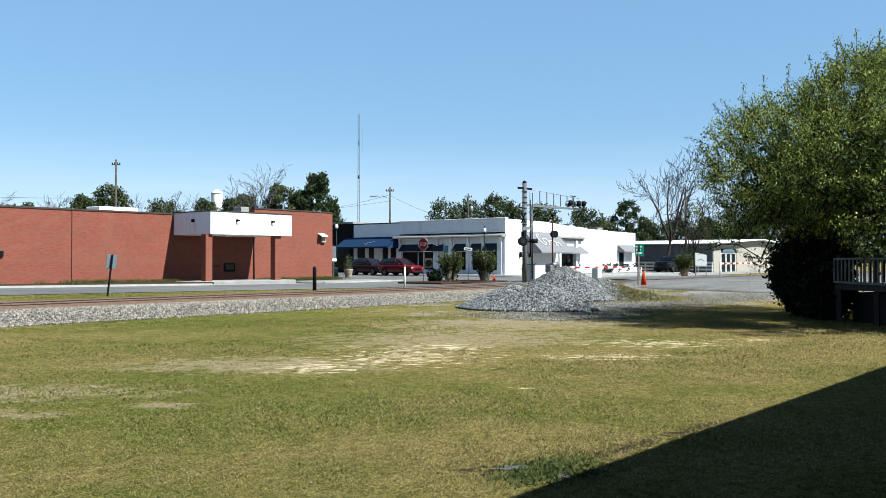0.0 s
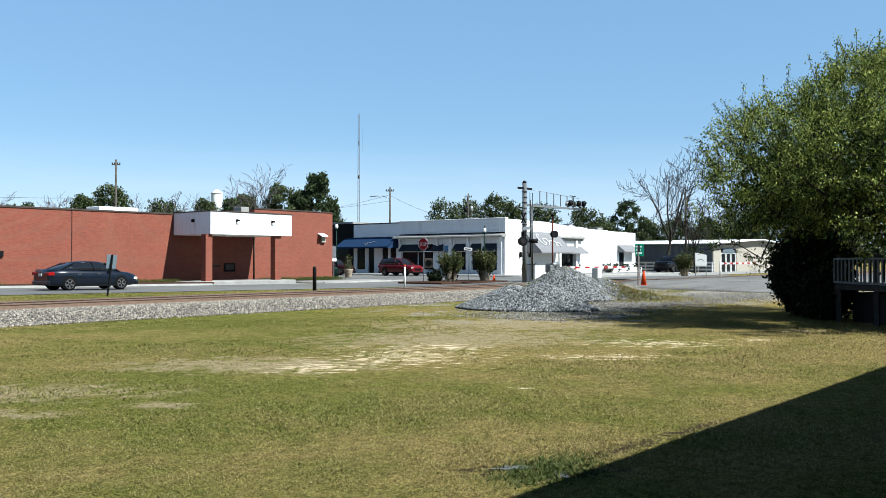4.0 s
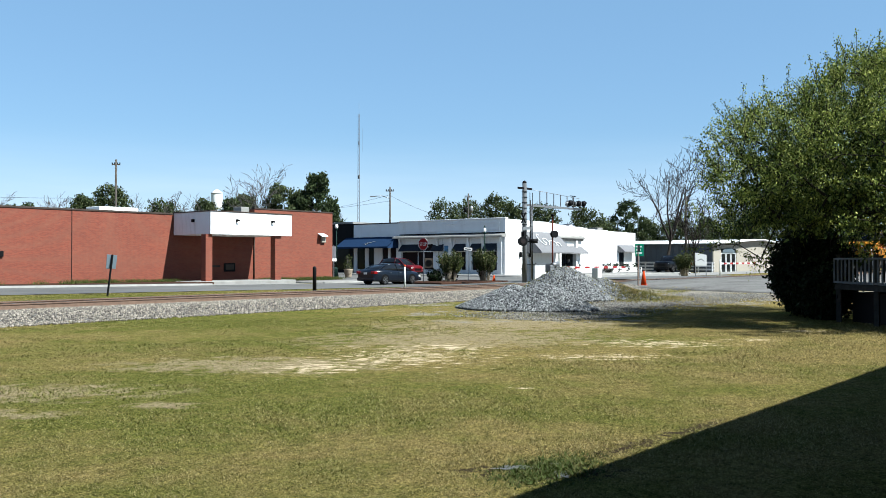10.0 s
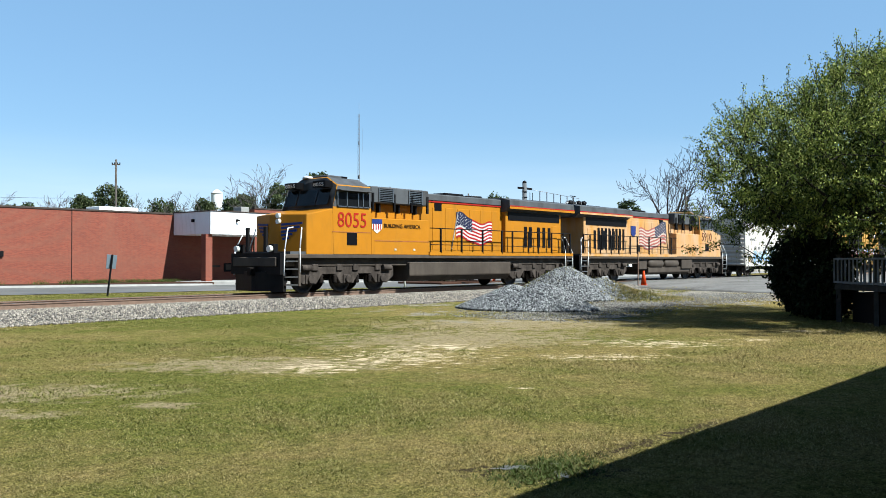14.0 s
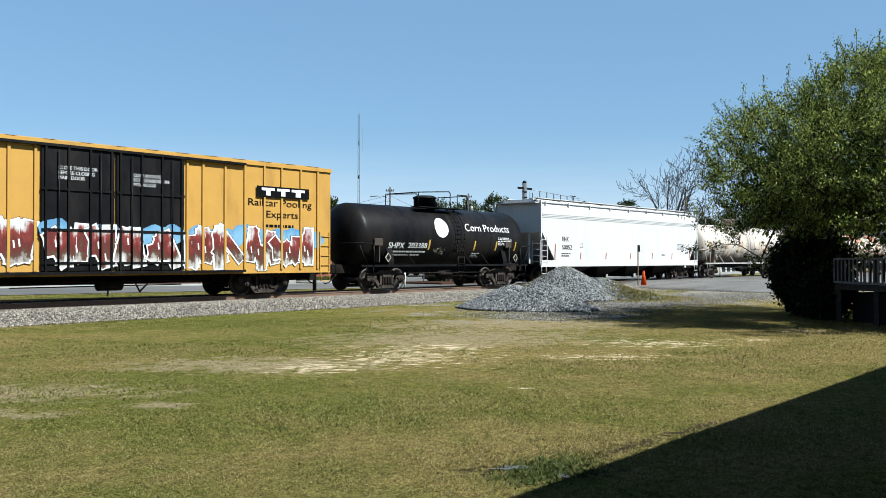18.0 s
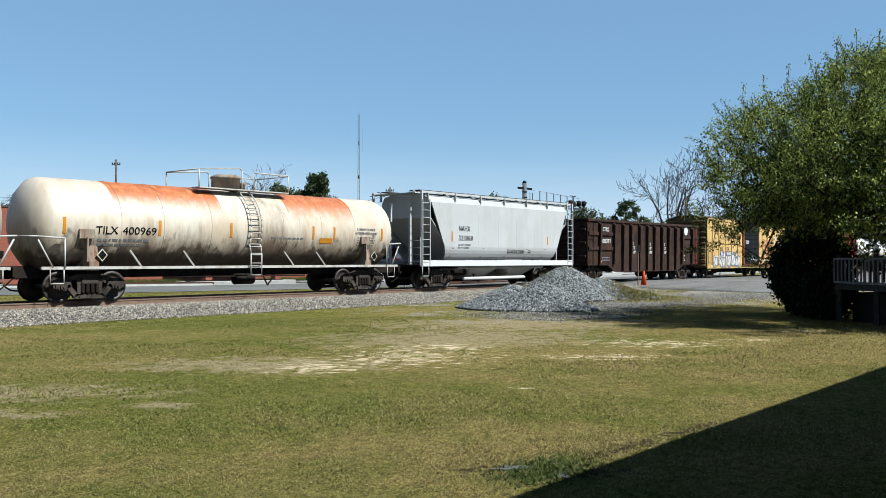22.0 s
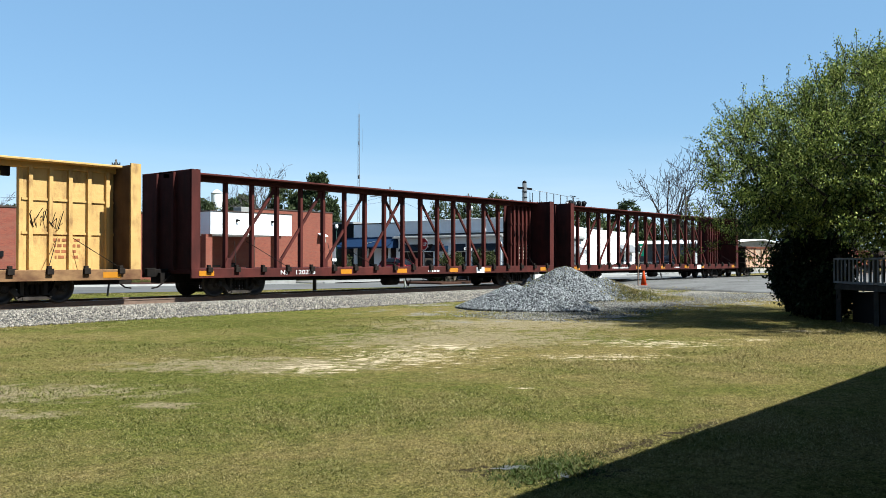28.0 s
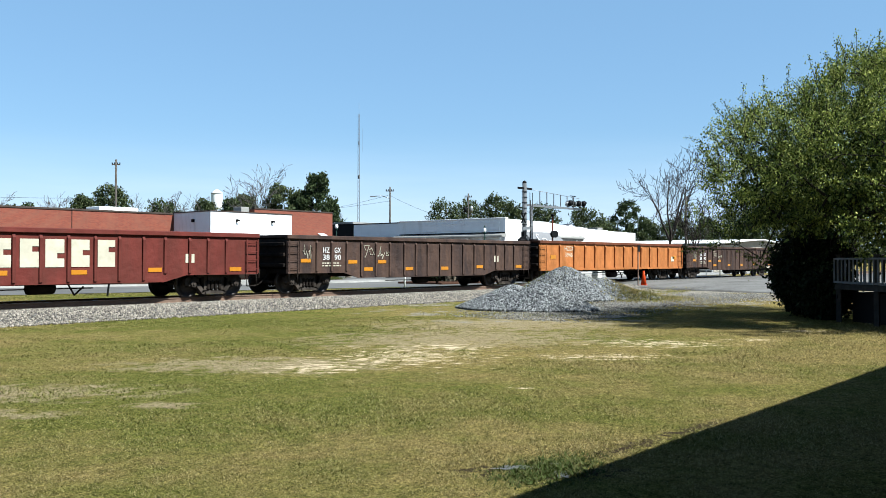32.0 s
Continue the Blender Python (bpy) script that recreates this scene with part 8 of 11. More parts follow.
def awning(b, name, mat, p0, p1, out, z_top, z_bot, along, valance=0.15, label=""):
    """A sloping canvas awning between p0 and p1 on a wall; along: 'y' for the street front, 'x' for the side."""
    bm = B()
    lo, hi = min(p0, p1), max(p0, p1)
    if along == "y":
        pts = [(XF, z_top), (XF - out, z_bot), (XF - out, z_bot - valance), (XF - out + 0.03, z_bot - valance), (XF - out + 0.03, z_bot - 0.03), (XF, z_top - 0.05)]
        extrude(bm, pts, lo, hi, "xz")
        for y in (lo, hi):
            bm.faces.new([bm.verts.new(q) for q in ((XF, y, z_top), (XF - out, y, z_bot), (XF - out, y, z_bot - valance), (XF, y, z_bot - valance))])
    else:
        pts = [(YS, z_top), (YS - out, z_bot), (YS - out, z_bot - valance), (YS - out + 0.03, z_bot - valance), (YS - out + 0.03, z_bot - 0.03), (YS, z_top - 0.05)]
        extrude(bm, pts, lo, hi, "yz")
        for x in (lo, hi):
            bm.faces.new([bm.verts.new(q) for q in ((x, YS, z_top), (x, YS - out, z_bot), (x, YS - out, z_bot - valance), (x, YS, z_bot - valance))])
    return part(name, bm, mat, b, label)


def white_building():
    b = thing("white_building", "white single-storey corner shop with dark awnings", "building")
    x, ya, yb = XF, YS, 63.86
    zt = 5.7
    part("wall", box(B(), x, x + 0.3, ya, yb, 3.95, zt), M_WALLW, b, "white parapet wall")
    for y0, y1 in ((ya, 51.0), (52.45, 52.85), (54.1, 54.85), (56.2, 57.1), (57.9, 59.1), (63.45, yb)):
        part("pier", bevel(box(B(), x - 0.06, x + 0.3, y0, y1, -0.2, 3.95), 0.01), M_WALLW, b)
    for y0, y1 in ((51.0, 52.45), (52.85, 54.1), (54.85, 56.2), (59.1, 63.45)):
        w = part("shop_window", box(B(), x + 0.12, x + 0.16, y0, y1, 0.75, 3.36), M_SHOPGLASS, b, "large dark shop window")
        part("sill", box(B(), x, x + 0.3, y0, y1, -0.2, 0.75), M_WALLW, w)
        part("mullion", box(B(), x + 0.06, x + 0.13, (y0 + y1) / 2 - 0.03, (y0 + y1) / 2 + 0.03, 0.75, 2.6), M_WALLW, w)
        part("transom", box(B(), x + 0.06, x + 0.14, y0, y1, 2.55, 2.65), M_WALLW, w)
    part("fascia", box(B(), x + 0.02, x + 0.28, 51.0, 63.45, 3.35, 3.95), M_WALLW, b)
    for y in (50.5, 52.65, 54.47, 56.65, 58.5, 63.6):
        pl = part("pilaster", bevel(box(B(), x - 0.16, x - 0.06, y - 0.15, y + 0.15, 0.1, 3.95), 0.01), M_WALLW, b)
        part("capital", extrude(B(), [(x - 0.16, 3.3), (x - 0.34, 3.85), (x - 0.34, 3.95), (x - 0.06, 3.95), (x - 0.06, 3.3)], y - 0.13, y + 0.13, "xz"), M_WALLW, pl)
        part("plinth", box(B(), x - 0.2, x - 0.05, y - 0.19, y + 0.19, -0.1, 0.45), M_WALLW, pl)
    d = part("door", box(B(), x + 0.1, x + 0.15, 57.1, 57.9, 0.15, 2.6), M_SHOPGLASS, b, "glazed shop door")
    part("door_frame", box(box(box(B(), x + 0.05, x + 0.13, 57.1, 57.2, 0.15, 2.6), x + 0.05, x + 0.13, 57.8, 57.9, 0.15, 2.6), x + 0.05, x + 0.13, 57.1, 57.9, 2.5, 2.6), M_WALLW, d)
    part("door_head", box(B(), x, x + 0.3, 57.1, 57.9, 2.6, 3.35), M_WALLW, b)
    for y0, y1 in ((51.0, 52.45), (52.8, 54.1), (54.85, 56.25), (57.75, 59.1), (60.8, 63.5)):
        awning(b, "awning", M_NAVY, y0, y1, 0.55, 3.35, 2.72, "y", 0.1, "small navy canvas awning")
    part("ledge", extrude(B(), [(x - 0.75, 3.98), (x - 0.7, 4.12), (x, 4.3), (x, 3.95)], ya - 0.1, 64.2, "xz"), M_CONC, b, "pale grey projecting metal ledge")
    part("ledge_trim", box(B(), x - 0.05, x, ya, 63.8, 4.32, 4.42), M_FIXT, b)
    part("panel_trim", box(box(box(box(B(), x - 0.05, x, 50.7, 63.4, 5.3, 5.36), x - 0.05, x, 50.7, 63.4, 4.6, 4.66), x - 0.05, x, 50.7, 50.76, 4.66, 5.3), x - 0.05, x, 63.34, 63.4, 4.66, 5.3), M_WALLW, b)
    part("cornice", bevel(box(B(), x - 0.1, x + 0.35, ya - 0.1, yb, zt, zt + 0.12), 0.02), M_WALLW, b)
    # side wall with its stepped parapet
    pts = [(x + 0.3, -0.2), (x + 0.3, zt), (74.9, zt - 0.1), (74.9, 5.62), (78.0, 5.45), (78.0, 5.38), (83.6, 5.2), (83.6, 5.1), (88.0, 5.05), (88.0, 4.98), (94.5, 4.9), (94.5, -0.2), (80.9, -0.2), (80.9, 2.4), (78.0, 2.4), (78.0, -0.2)]
    part("wall", extrude(B(), pts, ya, ya + 0.3), M_STUCCO, b, "bright white side wall with a stepped top")
    part("wall", box(B(), 94.2, 94.5, ya + 0.3, 80, -0.2, 4.8), M_STUCCO, b)
    part("wall", box(B(), x + 0.31, 94.19, 79.7, 80, -0.2, 4.8), M_STUCCO, b)
    part("roof", box(B(), x + 0.31, 94.19, ya + 0.31, 79.7, 4.4, 4.5), M_ROOFG, b)
    awning(b, "awning", M_GREYAWN, 71.6, 77.4, 2.1, 4.55, 2.55, "x", 0.15, "large grey canvas awning with a white device")
    em = B()
    for u0, v0, ru, rv, a0, a1 in ((73.3, 0.42, 0.45, 0.26, 0.5, 5.2), (73.9, 0.5, 0.4, 0.16, 2.6, 8.0), (74.9, 0.58, 0.6, 0.13, 3.4, 7.6), (75.7, 0.64, 0.35, 0.1, 2.4, 7.4)):
        curl = []
        for k in range(11):
            ang = a0 + (a1 - a0) * k / 10
            v = v0 + rv * math.sin(ang)
            curl.append((u0 + ru * math.cos(ang), YS - v * 2.1 - 0.02, 4.58 - v * 2.0))
        pipe(em, curl, 0.06, 5)
    part("emblem", em, M_WHITEP, b)
    part("door_hood", extrude(B(), [(YS - 0.5, 4.12), (YS, 4.3), (YS, 3.75), (YS - 0.22, 3.75), (YS - 0.3, 3.98), (YS - 0.5, 4.0)], 77.2, 82.4, "yz"), M_CONC, b, "moulded cornice over the doorway")
    awning(b, "awning", M_GREYAWN, 78.6, 82.2, 1.0, 3.2, 2.5, "x", 0.1, "small grey canvas awning")
    for s in (78.1, 80.6):
        part("door_leaf", box(B(), s + 0.05 - (0.0 if s < 80 else 1.1), s + 1.3 - (0.0 if s < 80 else 1.1), ya + 0.12, ya + 0.18, 0.2, 2.35), M_SHOPGLASS, b)
    for s in (77.7, 80.9):
        part("door_pier", box(B(), s, s + 0.3, ya - 0.25, ya, 0.1, 3.85), M_STUCCO, b)
    awning(b, "awning", M_GREYAWN, 90.2, 93.8, 1.0, 3.45, 2.7, "x", 0.1, "small grey awning over a side entrance")
    part("side_entrance", box(B(), 90.6, 91.6, ya - 0.04, ya, 0.6, 2.6), M_SHOPGLASS, b)
    part("roof_vent", lathe(B(), [(4.5, 0.75), (5.65, 0.75), (5.8, 0.5), (5.82, 0.05)], "z", 16, (86.0, 54.0, 0)), M_CHROME, b, "round metal roof vent")
    part("roof_unit", bevel(box(B(), 90.0, 91.2, 52.5, 53.7, 4.5, 5.5), 0.03), M_CONC, b)
    part("roof_unit", bevel(box(B(), 75.6, 77.6, 52.0, 54, 4.5, 5.75), 0.03), M_FIXT, b)
    for xx in (70.8, 72.4):
        part("wall_lamp", bevel(box(B(), xx, xx + 0.25, ya - 0.2, ya, 2.0, 2.5), 0.03), M_FIXT, b)
    part("planter_wall", bevel(box(B(), 86.6, 93.4, ya - 1.4, ya - 0.1, -0.1, 0.9), 0.03), M_STUCCO, b)
    return b


def blue_shop():
    b = thing("blue_awning_shop", "grey-white shop with a wide blue awning", "building")
    x, y0, y1 = XF + 0.02, 63.88, 70.8
    zt = 5.62
    part("wall", box(B(), x, x + 0.3, y0, y1, 3.1, zt), M_WALLW, b)
    part("coping", bevel(box(B(), x - 0.06, x + 0.35, y0, y1, zt, zt + 0.1), 0.01), M_FIXT, b)
    for a, c in ((y0, 64.3), (65.2, 65.5), (66.4, 67.6), (68.5, 69.0), (70.3, y1)):
        part("pier", box(B(), x, x + 0.3, a, c, -0.2, 3.1), M_WALLW, b)
    for a, c, g in ((64.3, 65.2, 0.9), (65.5, 66.4, 0.9), (67.6, 68.5, 0.15), (69.0, 70.3, 0.6)):
        w = part("shop_window", box(B(), x + 0.12, x + 0.16, a, c, g, 3.1), M_SHOPGLASS, b)
        part("window_frame", box(box(B(), x + 0.05, x + 0.14, a, a + 0.08, g, 3.1), x + 0.05, x + 0.14, a, c, g, g + 0.1), M_WALLW, w)
        part("sill", box(B(), x, x + 0.3, a, c, -0.2, g), M_WALLW, w)
    awning(b, "awning", M_BLUEAWN, 64.0, 71.9, 1.7, 4.2, 3.15, "y", 0.18, "wide blue canvas awning with a white device")
    part("awning_emblem", bar(bar(B(), (XF - 0.9, 67.0, 3.68), (XF - 1.4, 67.6, 3.37), 0.12, 0.02), (XF - 0.8, 66.6, 3.74), (XF - 1.3, 67.9, 3.43), 0.1, 0.02), M_WHITEP, b)
    part("wall", box(B(), x + 0.3, x + 20, y0, y0 + 0.2, -0.2, zt - 0.4), M_WALLW, b)
    part("roof", box(B(), x + 0.3, x + 20, y0 + 0.2, y1, zt - 0.5, zt - 0.4), M_ROOFG, b)
    part("wall", box(B(), x + 19.7, x + 20, y0 + 0.2, y1, -0.2, zt - 0.5), M_WALLW, b)


def dark_shop():
    b = thing("dark_shop", "dark-fronted shop at the end of the row", "building")
    part("wall", box(B(), XF, XF + 20, 70.82, 90, -0.2, 5.75), M_DARKSHOP, b)
    part("cornice", box(B(), XF - 0.1, XF + 20, 70.82, 90, 5.75, 5.95), M_CONC, b)
    part("shop_window", box(B(), XF - 0.03, XF, 71.5, 74, 0.7, 3.0), M_SHOPGLASS, b)


def metal_shed():
    b = thing("metal_shed", "low grey sheet-metal building with a cream entrance front", "building")
    part("wall", box(B(), 100, 100.15, 42.95, 70, -0.1, 3.75), M_SHEDGREY, b)
    for i in range(34):
        part("wall_rib", box(B(), 99.95, 100, 43.3 + i * 0.75, 43.36 + i * 0.75, 0.1, 3.75), M_SHEDGREY, b)
    part("wall", box(box(B(), 100, 102.2, 42.8, 42.95, -0.1, 3.7), 106.9, 128, 42.8, 42.95, -0.1, 3.7), M_CREAM, b)
    part("wall", box(B(), 102.2, 106.9, 42.8, 42.95, 3.1, 3.7), M_CREAM, b)
    part("wall", box(B(), 127.8, 128, 42.95, 70, -0.1, 3.7), M_SHEDGREY, b)
    part("gable", extrude(B(), [(100, 3.7), (128, 3.7), (114, 4.3)], 42.8, 42.95), M_CREAM, b)
    for s in (-1, 1):
        pts = [(99.4, 3.72), (114, 4.42), (114, 4.32), (99.4, 3.64)] if s < 0 else [(128.6, 3.72), (114, 4.42), (114, 4.32), (128.6, 3.64)]
        part("roof", extrude(B(), pts, 42.0, 70.4), M_STUCCO, b, "white metal roof")
    for i in range(3):
        x = 102.3 + i * 1.52
        d = part("entrance_leaf", box(B(), x, x + 1.45, 42.9, 42.94, 0.25, 2.6), M_SHOPGLASS, b)
        part("leaf_frame", box(box(box(B(), x, x + 0.12, 42.84, 42.9, 0.25, 2.6), x + 1.33, x + 1.45, 42.84, 42.9, 0.25, 2.6), x, x + 1.45, 42.84, 42.9, 2.48, 2.6), M_WHITEP, d)
    # Transom window; its pale reflection is painted as grey-blue metal.
    part("entrance_transom", extrude(B(), [(102.6, 2.62), (106.2, 2.62), (106.2, 2.9), (105.2, 3.15), (103.6, 3.15), (102.6, 2.9)], 42.74, 42.8), M_SIGNBACK, b, "transom window over the entrance, pale reflection in its colour")


def unseen_building():
    b = thing("low_building", "unseen plain brick building whose deep eave shades the near lawn", "building", kind="structure")
    part("wall", box(B(), -40, 60, -1.8, -1.5, -0.1, 4.15), M_BRICK, b)
    part("wall", box(B(), -40, 60, -12.3, -12, -0.1, 4.1), M_BRICK, b)
    part("wall", box(box(B(), -40, -39.7, -12, -1.8, -0.1, 4.1), 59.7, 60, -12, -1.8, -0.1, 4.1), M_BRICK, b)
    # Unseen roof: low eave and steep pitch chosen to block sky light.
    part("roof", extrude(B(), [(0.69, 3.36), (0.69, 3.5), (-6.7, 8.2), (-14.09, 3.5), (-14.09, 3.36), (-6.7, 8.05)], -41, 61, "yz"), M_FIXT, b)


white_building()
blue_shop()
dark_shop()
metal_shed()
unseen_building()


# ---- signs, signals and posts ----
M_GALV = paint("galvanised_steel", (0.42, 0.43, 0.44), 0.45, metal=0.6, var=0.12, scale=5)
M_MAST = paint("grey_mast", (0.21, 0.22, 0.23), 0.6, var=0.2, scale=3, dirt=(0.09, 0.09, 0.09), amount=0.35)
M_SIGNRED = paint("sign_red", (0.45, 0.02, 0.025), 0.4, var=0.06)
M_SIGNGREEN = paint("sign_green", (0.02, 0.28, 0.16), 0.4, var=0.08)
M_WOODPOLE = paint("weathered_pole", (0.13, 0.115, 0.1), 0.85, var=0.25, scale=3)
M_GLOBE = paint("white_globe", (0.8, 0.8, 0.78), 0.2, var=0.02, bump=0, tone=0.85)
M_GREENIRON = paint("dark_green_iron", (0.02, 0.05, 0.04), 0.5, var=0.15)
M_TERRA = paint("cream_pot", (0.55, 0.45, 0.34), 0.8, var=0.12)
M_REDLENS = paint("dark_lens", (0.05, 0.04, 0.04), 0.2, var=0.05, bump=0)


def at_ground(x, y, lift=0.0):
    return pose(x, y, gz(x, y) + lift)


FACE = math.radians(-49.83)  # turns a face to look back across the lawn


def stop_sign():
    t = thing("stop_sign", "red octagonal stop sign on a steel post", "road sign", at_ground(48.4, 42.7))
    part("post", bar(B(), (0, 0, -0.1), (0, 0, 3.35), 0.06), M_GALV, t)
    bm = B()
    for r, lift, mi in ((0.45, 0.0, 1), (0.415, 0.006, 0)):
        vs = [(r * 1.08 * math.cos(math.pi / 8 + k * math.pi / 4), 2.9 + r * 1.08 * math.sin(math.pi / 8 + k * math.pi / 4)) for k in range(8)]
        extrude(bm, vs, -0.06 - lift, -0.04, mi=mi)
    plate = part("plate", bm, [M_SIGNRED, M_WHITEP], t, "red octagon with white border")
    letters("word", "STOP", -0.33, -0.075, 2.77, 0.35, M_WHITEP, plate, 0.66)
    for o in t.children:
        o.matrix_basis = Matrix.Rotation(radians(-88), 4, "Z")


def leaning_sign():
    t = thing("leaning_sign", "bent sign post seen from behind, bare metal plate", "road sign", at_ground(19.5, 35.1))
    part("post", bar(B(), (0, 0, -0.1), (0.32, 0.15, 1.75), 0.06), M_FIXT, t)
    part("plate", bevel(extrude(B(), [(0.05, 1.15), (0.5, 1.13), (0.58, 1.72), (0.1, 1.76)], 0.2, 0.225), 0.01), M_SIGNBACK, t, "blank grey-blue sign back")


def bollards():
    t = thing("black_post", "short dark marker post in the grass verge", "post", at_ground(30.6, 34.5))
    part("post", lathe(B(), [(-0.1, 0.1), (1.19, 0.1), (1.27, 0.08), (1.3, 0.02)], "z", 12), M_FIXT, t)
    t = thing("marker_post", "thin white marker post with a short red top", "post", at_ground(39.2, 36.1))
    part("post", rod(B(), (0, 0, -0.1), (0, 0, 1.3), 0.055, 10), M_WHITEP, t)
    part("cap", rod(B(), (0, 0, 1.3), (0, 0, 1.42), 0.057, 10), M_CONE, t, "red-orange sleeve")
    t = thing("sign_post", "thin rusty post with a small dark plate", "post", at_ground(46.4, 24.4))
    part("post", bar(B(), (0, 0, -0.1), (0, 0, 2.4), 0.05), M_RAIL, t)
    part("plate", box(B(), -0.14, 0.14, -0.06, -0.04, 2.0, 2.4), M_FIXT, t)
    t = thing("traffic_cone", "bright orange traffic cone on the gravel", "traffic cone", at_ground(46.9, 24.3, 0.02))
    part("base", bevel(box(B(), -0.2, 0.2, -0.2, 0.2, 0, 0.04), 0.015), M_CONE, t)
    part("cone", lathe(B(), [(0.04, 0.17), (0.85, 0.05), (0.86, 0.03)], "z", 14), M_CONE, t)


def signal_mast():
    """Crossing signal: a tall mast with a cantilever arm, flashers, bell and gate mechanism."""
    t = thing("crossing_signal", "tall railway crossing mast with cantilever arm and flashing lamps", "crossing signal", at_ground(50.6, 35.3))
    part("mast", rod(B(), (0, 0, -0.1), (0, 0, 7.05), 0.17, 14, 0.15), M_MAST, t, "thick dark grey steel mast")
    for k in range(9):
        part("mast_band", rod(B(), (0, 0, 3.4 + k * 0.38), (0, 0, 3.44 + k * 0.38), 0.2, 12), M_FIXT, t)
    part("base_plate", bevel(box(B(), -0.35, 0.35, -0.35, 0.35, -0.05, 0.15), 0.02), M_CONC, t)
    part("cross_head", box(B(), -0.75, 0.85, -0.06, 0.06, 6.62, 6.76), M_FIXT, t)
    arm = part("cantilever_arm", bar(B(), (0.1, 0, 5.55), (7.4, 0, 5.55), 0.16, 0.14), M_GALV, t, "long horizontal steel arm")
    part("arm_brace", pipe(B(), [(0.9, 0, 0.4), (0.9, 0, 5.5)], 0.06, 8), M_GALV, t)
    part("arm_brace", pipe(B(), [(0.55, -0.1, 2.0), (0.55, -0.1, 5.9)], 0.05, 8), M_FIXT, t)
    part("arm_tie", rod(B(), (0.1, 0, 6.7), (7.2, 0, 6.35), 0.015, 6), M_GALV, arm)
    for k in range(6):
        part("arm_post", bar(B(), (1.9 + k * 0.9, 0, 5.6), (1.9 + k * 0.9, 0, 6.62 - k * 0.04), 0.05), M_GALV, arm)
    for x, y in ((5.5, -0.1), (6.35, -0.3), (7.0, -0.35), (6.0, 0.35), (6.8, 0.4)):
        lamp = part("flasher", rod(B(), (x, y, 5.95), (x + 0.2, y - 0.05, 5.93), 0.17, 14, 0.25), M_FIXT, arm, "round black flasher lamp")
        part("lens", rod(B(), (x + 0.2, y - 0.05, 5.93), (x + 0.22, y - 0.05, 5.93), 0.17, 12), M_REDLENS, lamp)
        part("bracket", pipe(B(), [(x - 0.12, y, 5.78), (x - 0.12, y, 6.0), (x + 0.02, y, 6.02)], 0.045, 6), M_GALV, lamp)
        part("hood", lathe(B(), [(x + 0.2, 0.2), (x + 0.42, 0.2)], "x", 12, (0, y, 5.95), a0=0, a1=math.pi), M_FIXT, lamp)
    part("lamp_bar", bar(B(), (5.3, 0, 5.8), (7.4, 0, 5.8), 0.08), M_GALV, arm)
    part("arm_end", pipe(B(), [(6.3, 0, 5.6), (6.3, 0, 6.5), (6.7, 0, 6.5), (5.9, 0, 6.5)], 0.03, 6), M_FIXT, arm)
    lamp = part("flasher", rod(B(), (-0.62, -0.2, 3.0), (-0.78, -0.42, 3.0), 0.3, 14, 0.34), M_FIXT, t, "round black flasher lamp")
    part("lens", rod(B(), (-0.78, -0.42, 3.0), (-0.79, -0.435, 3.0), 0.18, 12), M_REDLENS, lamp)
    lamp = part("flasher", rod(B(), (0.45, -0.1, 3.05), (0.85, -0.5, 3.05), 0.13, 12, 0.17), M_FIXT, t, "round black flasher lamp")
    part("lens", rod(B(), (0.85, -0.5, 3.05), (0.86, -0.51, 3.05), 0.12, 12), M_REDLENS, lamp)
    part("lamp_bar", bar(B(), (-0.65, -0.1, 3.0), (0.75, 0.0, 3.0), 0.08), M_FIXT, t)
    for k in (-1, 1):
        part("crossbuck_board", bar(B(), (-0.42 + 0.09 * k, -0.2 - 0.12 * k, 4.25), (-0.42 - 0.09 * k, -0.2 + 0.12 * k, 5.0), 0.03, 0.1), M_FIXT, t, "crossbuck board seen from its dark back")
    part("sign_bracket", bar(B(), (-0.55, -0.2, 3.85), (0.3, -0.25, 3.95), 0.05, 0.22), M_GALV, t)
    part("junction_box", bevel(box(B(), -0.5, -0.2, -0.3, -0.05, 3.3, 3.7), 0.02), M_FIXT, t)
    part("bell", lathe(B(), [(7.05, 0.12), (7.12, 0.16), (7.2, 0.1), (7.24, 0.02)], "z", 12), M_FIXT, t)
    part("ladder", pipe(pipe(B(), [(0.3, -0.25, 0.3), (0.3, -0.25, 6.4)], 0.025, 6), [(0.62, -0.25, 0.3), (0.62, -0.25, 6.4)], 0.025, 6), M_FIXT, t)
    # gate across the side road
    g = thing("crossing_gate", "lowered crossing gate arm striped red and white", "crossing gate", at_ground(55.2, 36.0))
    part("pole", rod(B(), (0, 0, -0.1), (0, 0, 4.9), 0.06, 10), M_RUSTRED, g)
    part("mechanism", bevel(box(B(), -0.5, 0.4, -0.3, 0.35, 0.75, 1.42), 0.06), M_GALV, g, "grey gate machine box")
    part("gear_drum", rod(B(), (-0.62, -0.34, 1.3), (0.2, -0.34, 1.42), 0.17, 14), M_GALV, g)
    part("gear_drum", rod(B(), (0.1, -0.45, 1.12), (0.1, -0.3, 1.12), 0.26, 14), M_MAST, g)
    for zz in (0.95, 1.2):
        part("counterweight", bevel(box(B(), -1.0, -0.45, -0.48, -0.36, zz - 0.1, zz + 0.12), 0.03), M_GALV, g)
    part("weight_arm", bar(B(), (-0.9, -0.4, 1.1), (0.6, -0.4, 1.14), 0.05, 0.1), M_FIXT, g)
    part("flasher", rod(B(), (-0.15, -0.12, 3.6), (-0.2, -0.3, 3.6), 0.26, 12), M_FIXT, g)
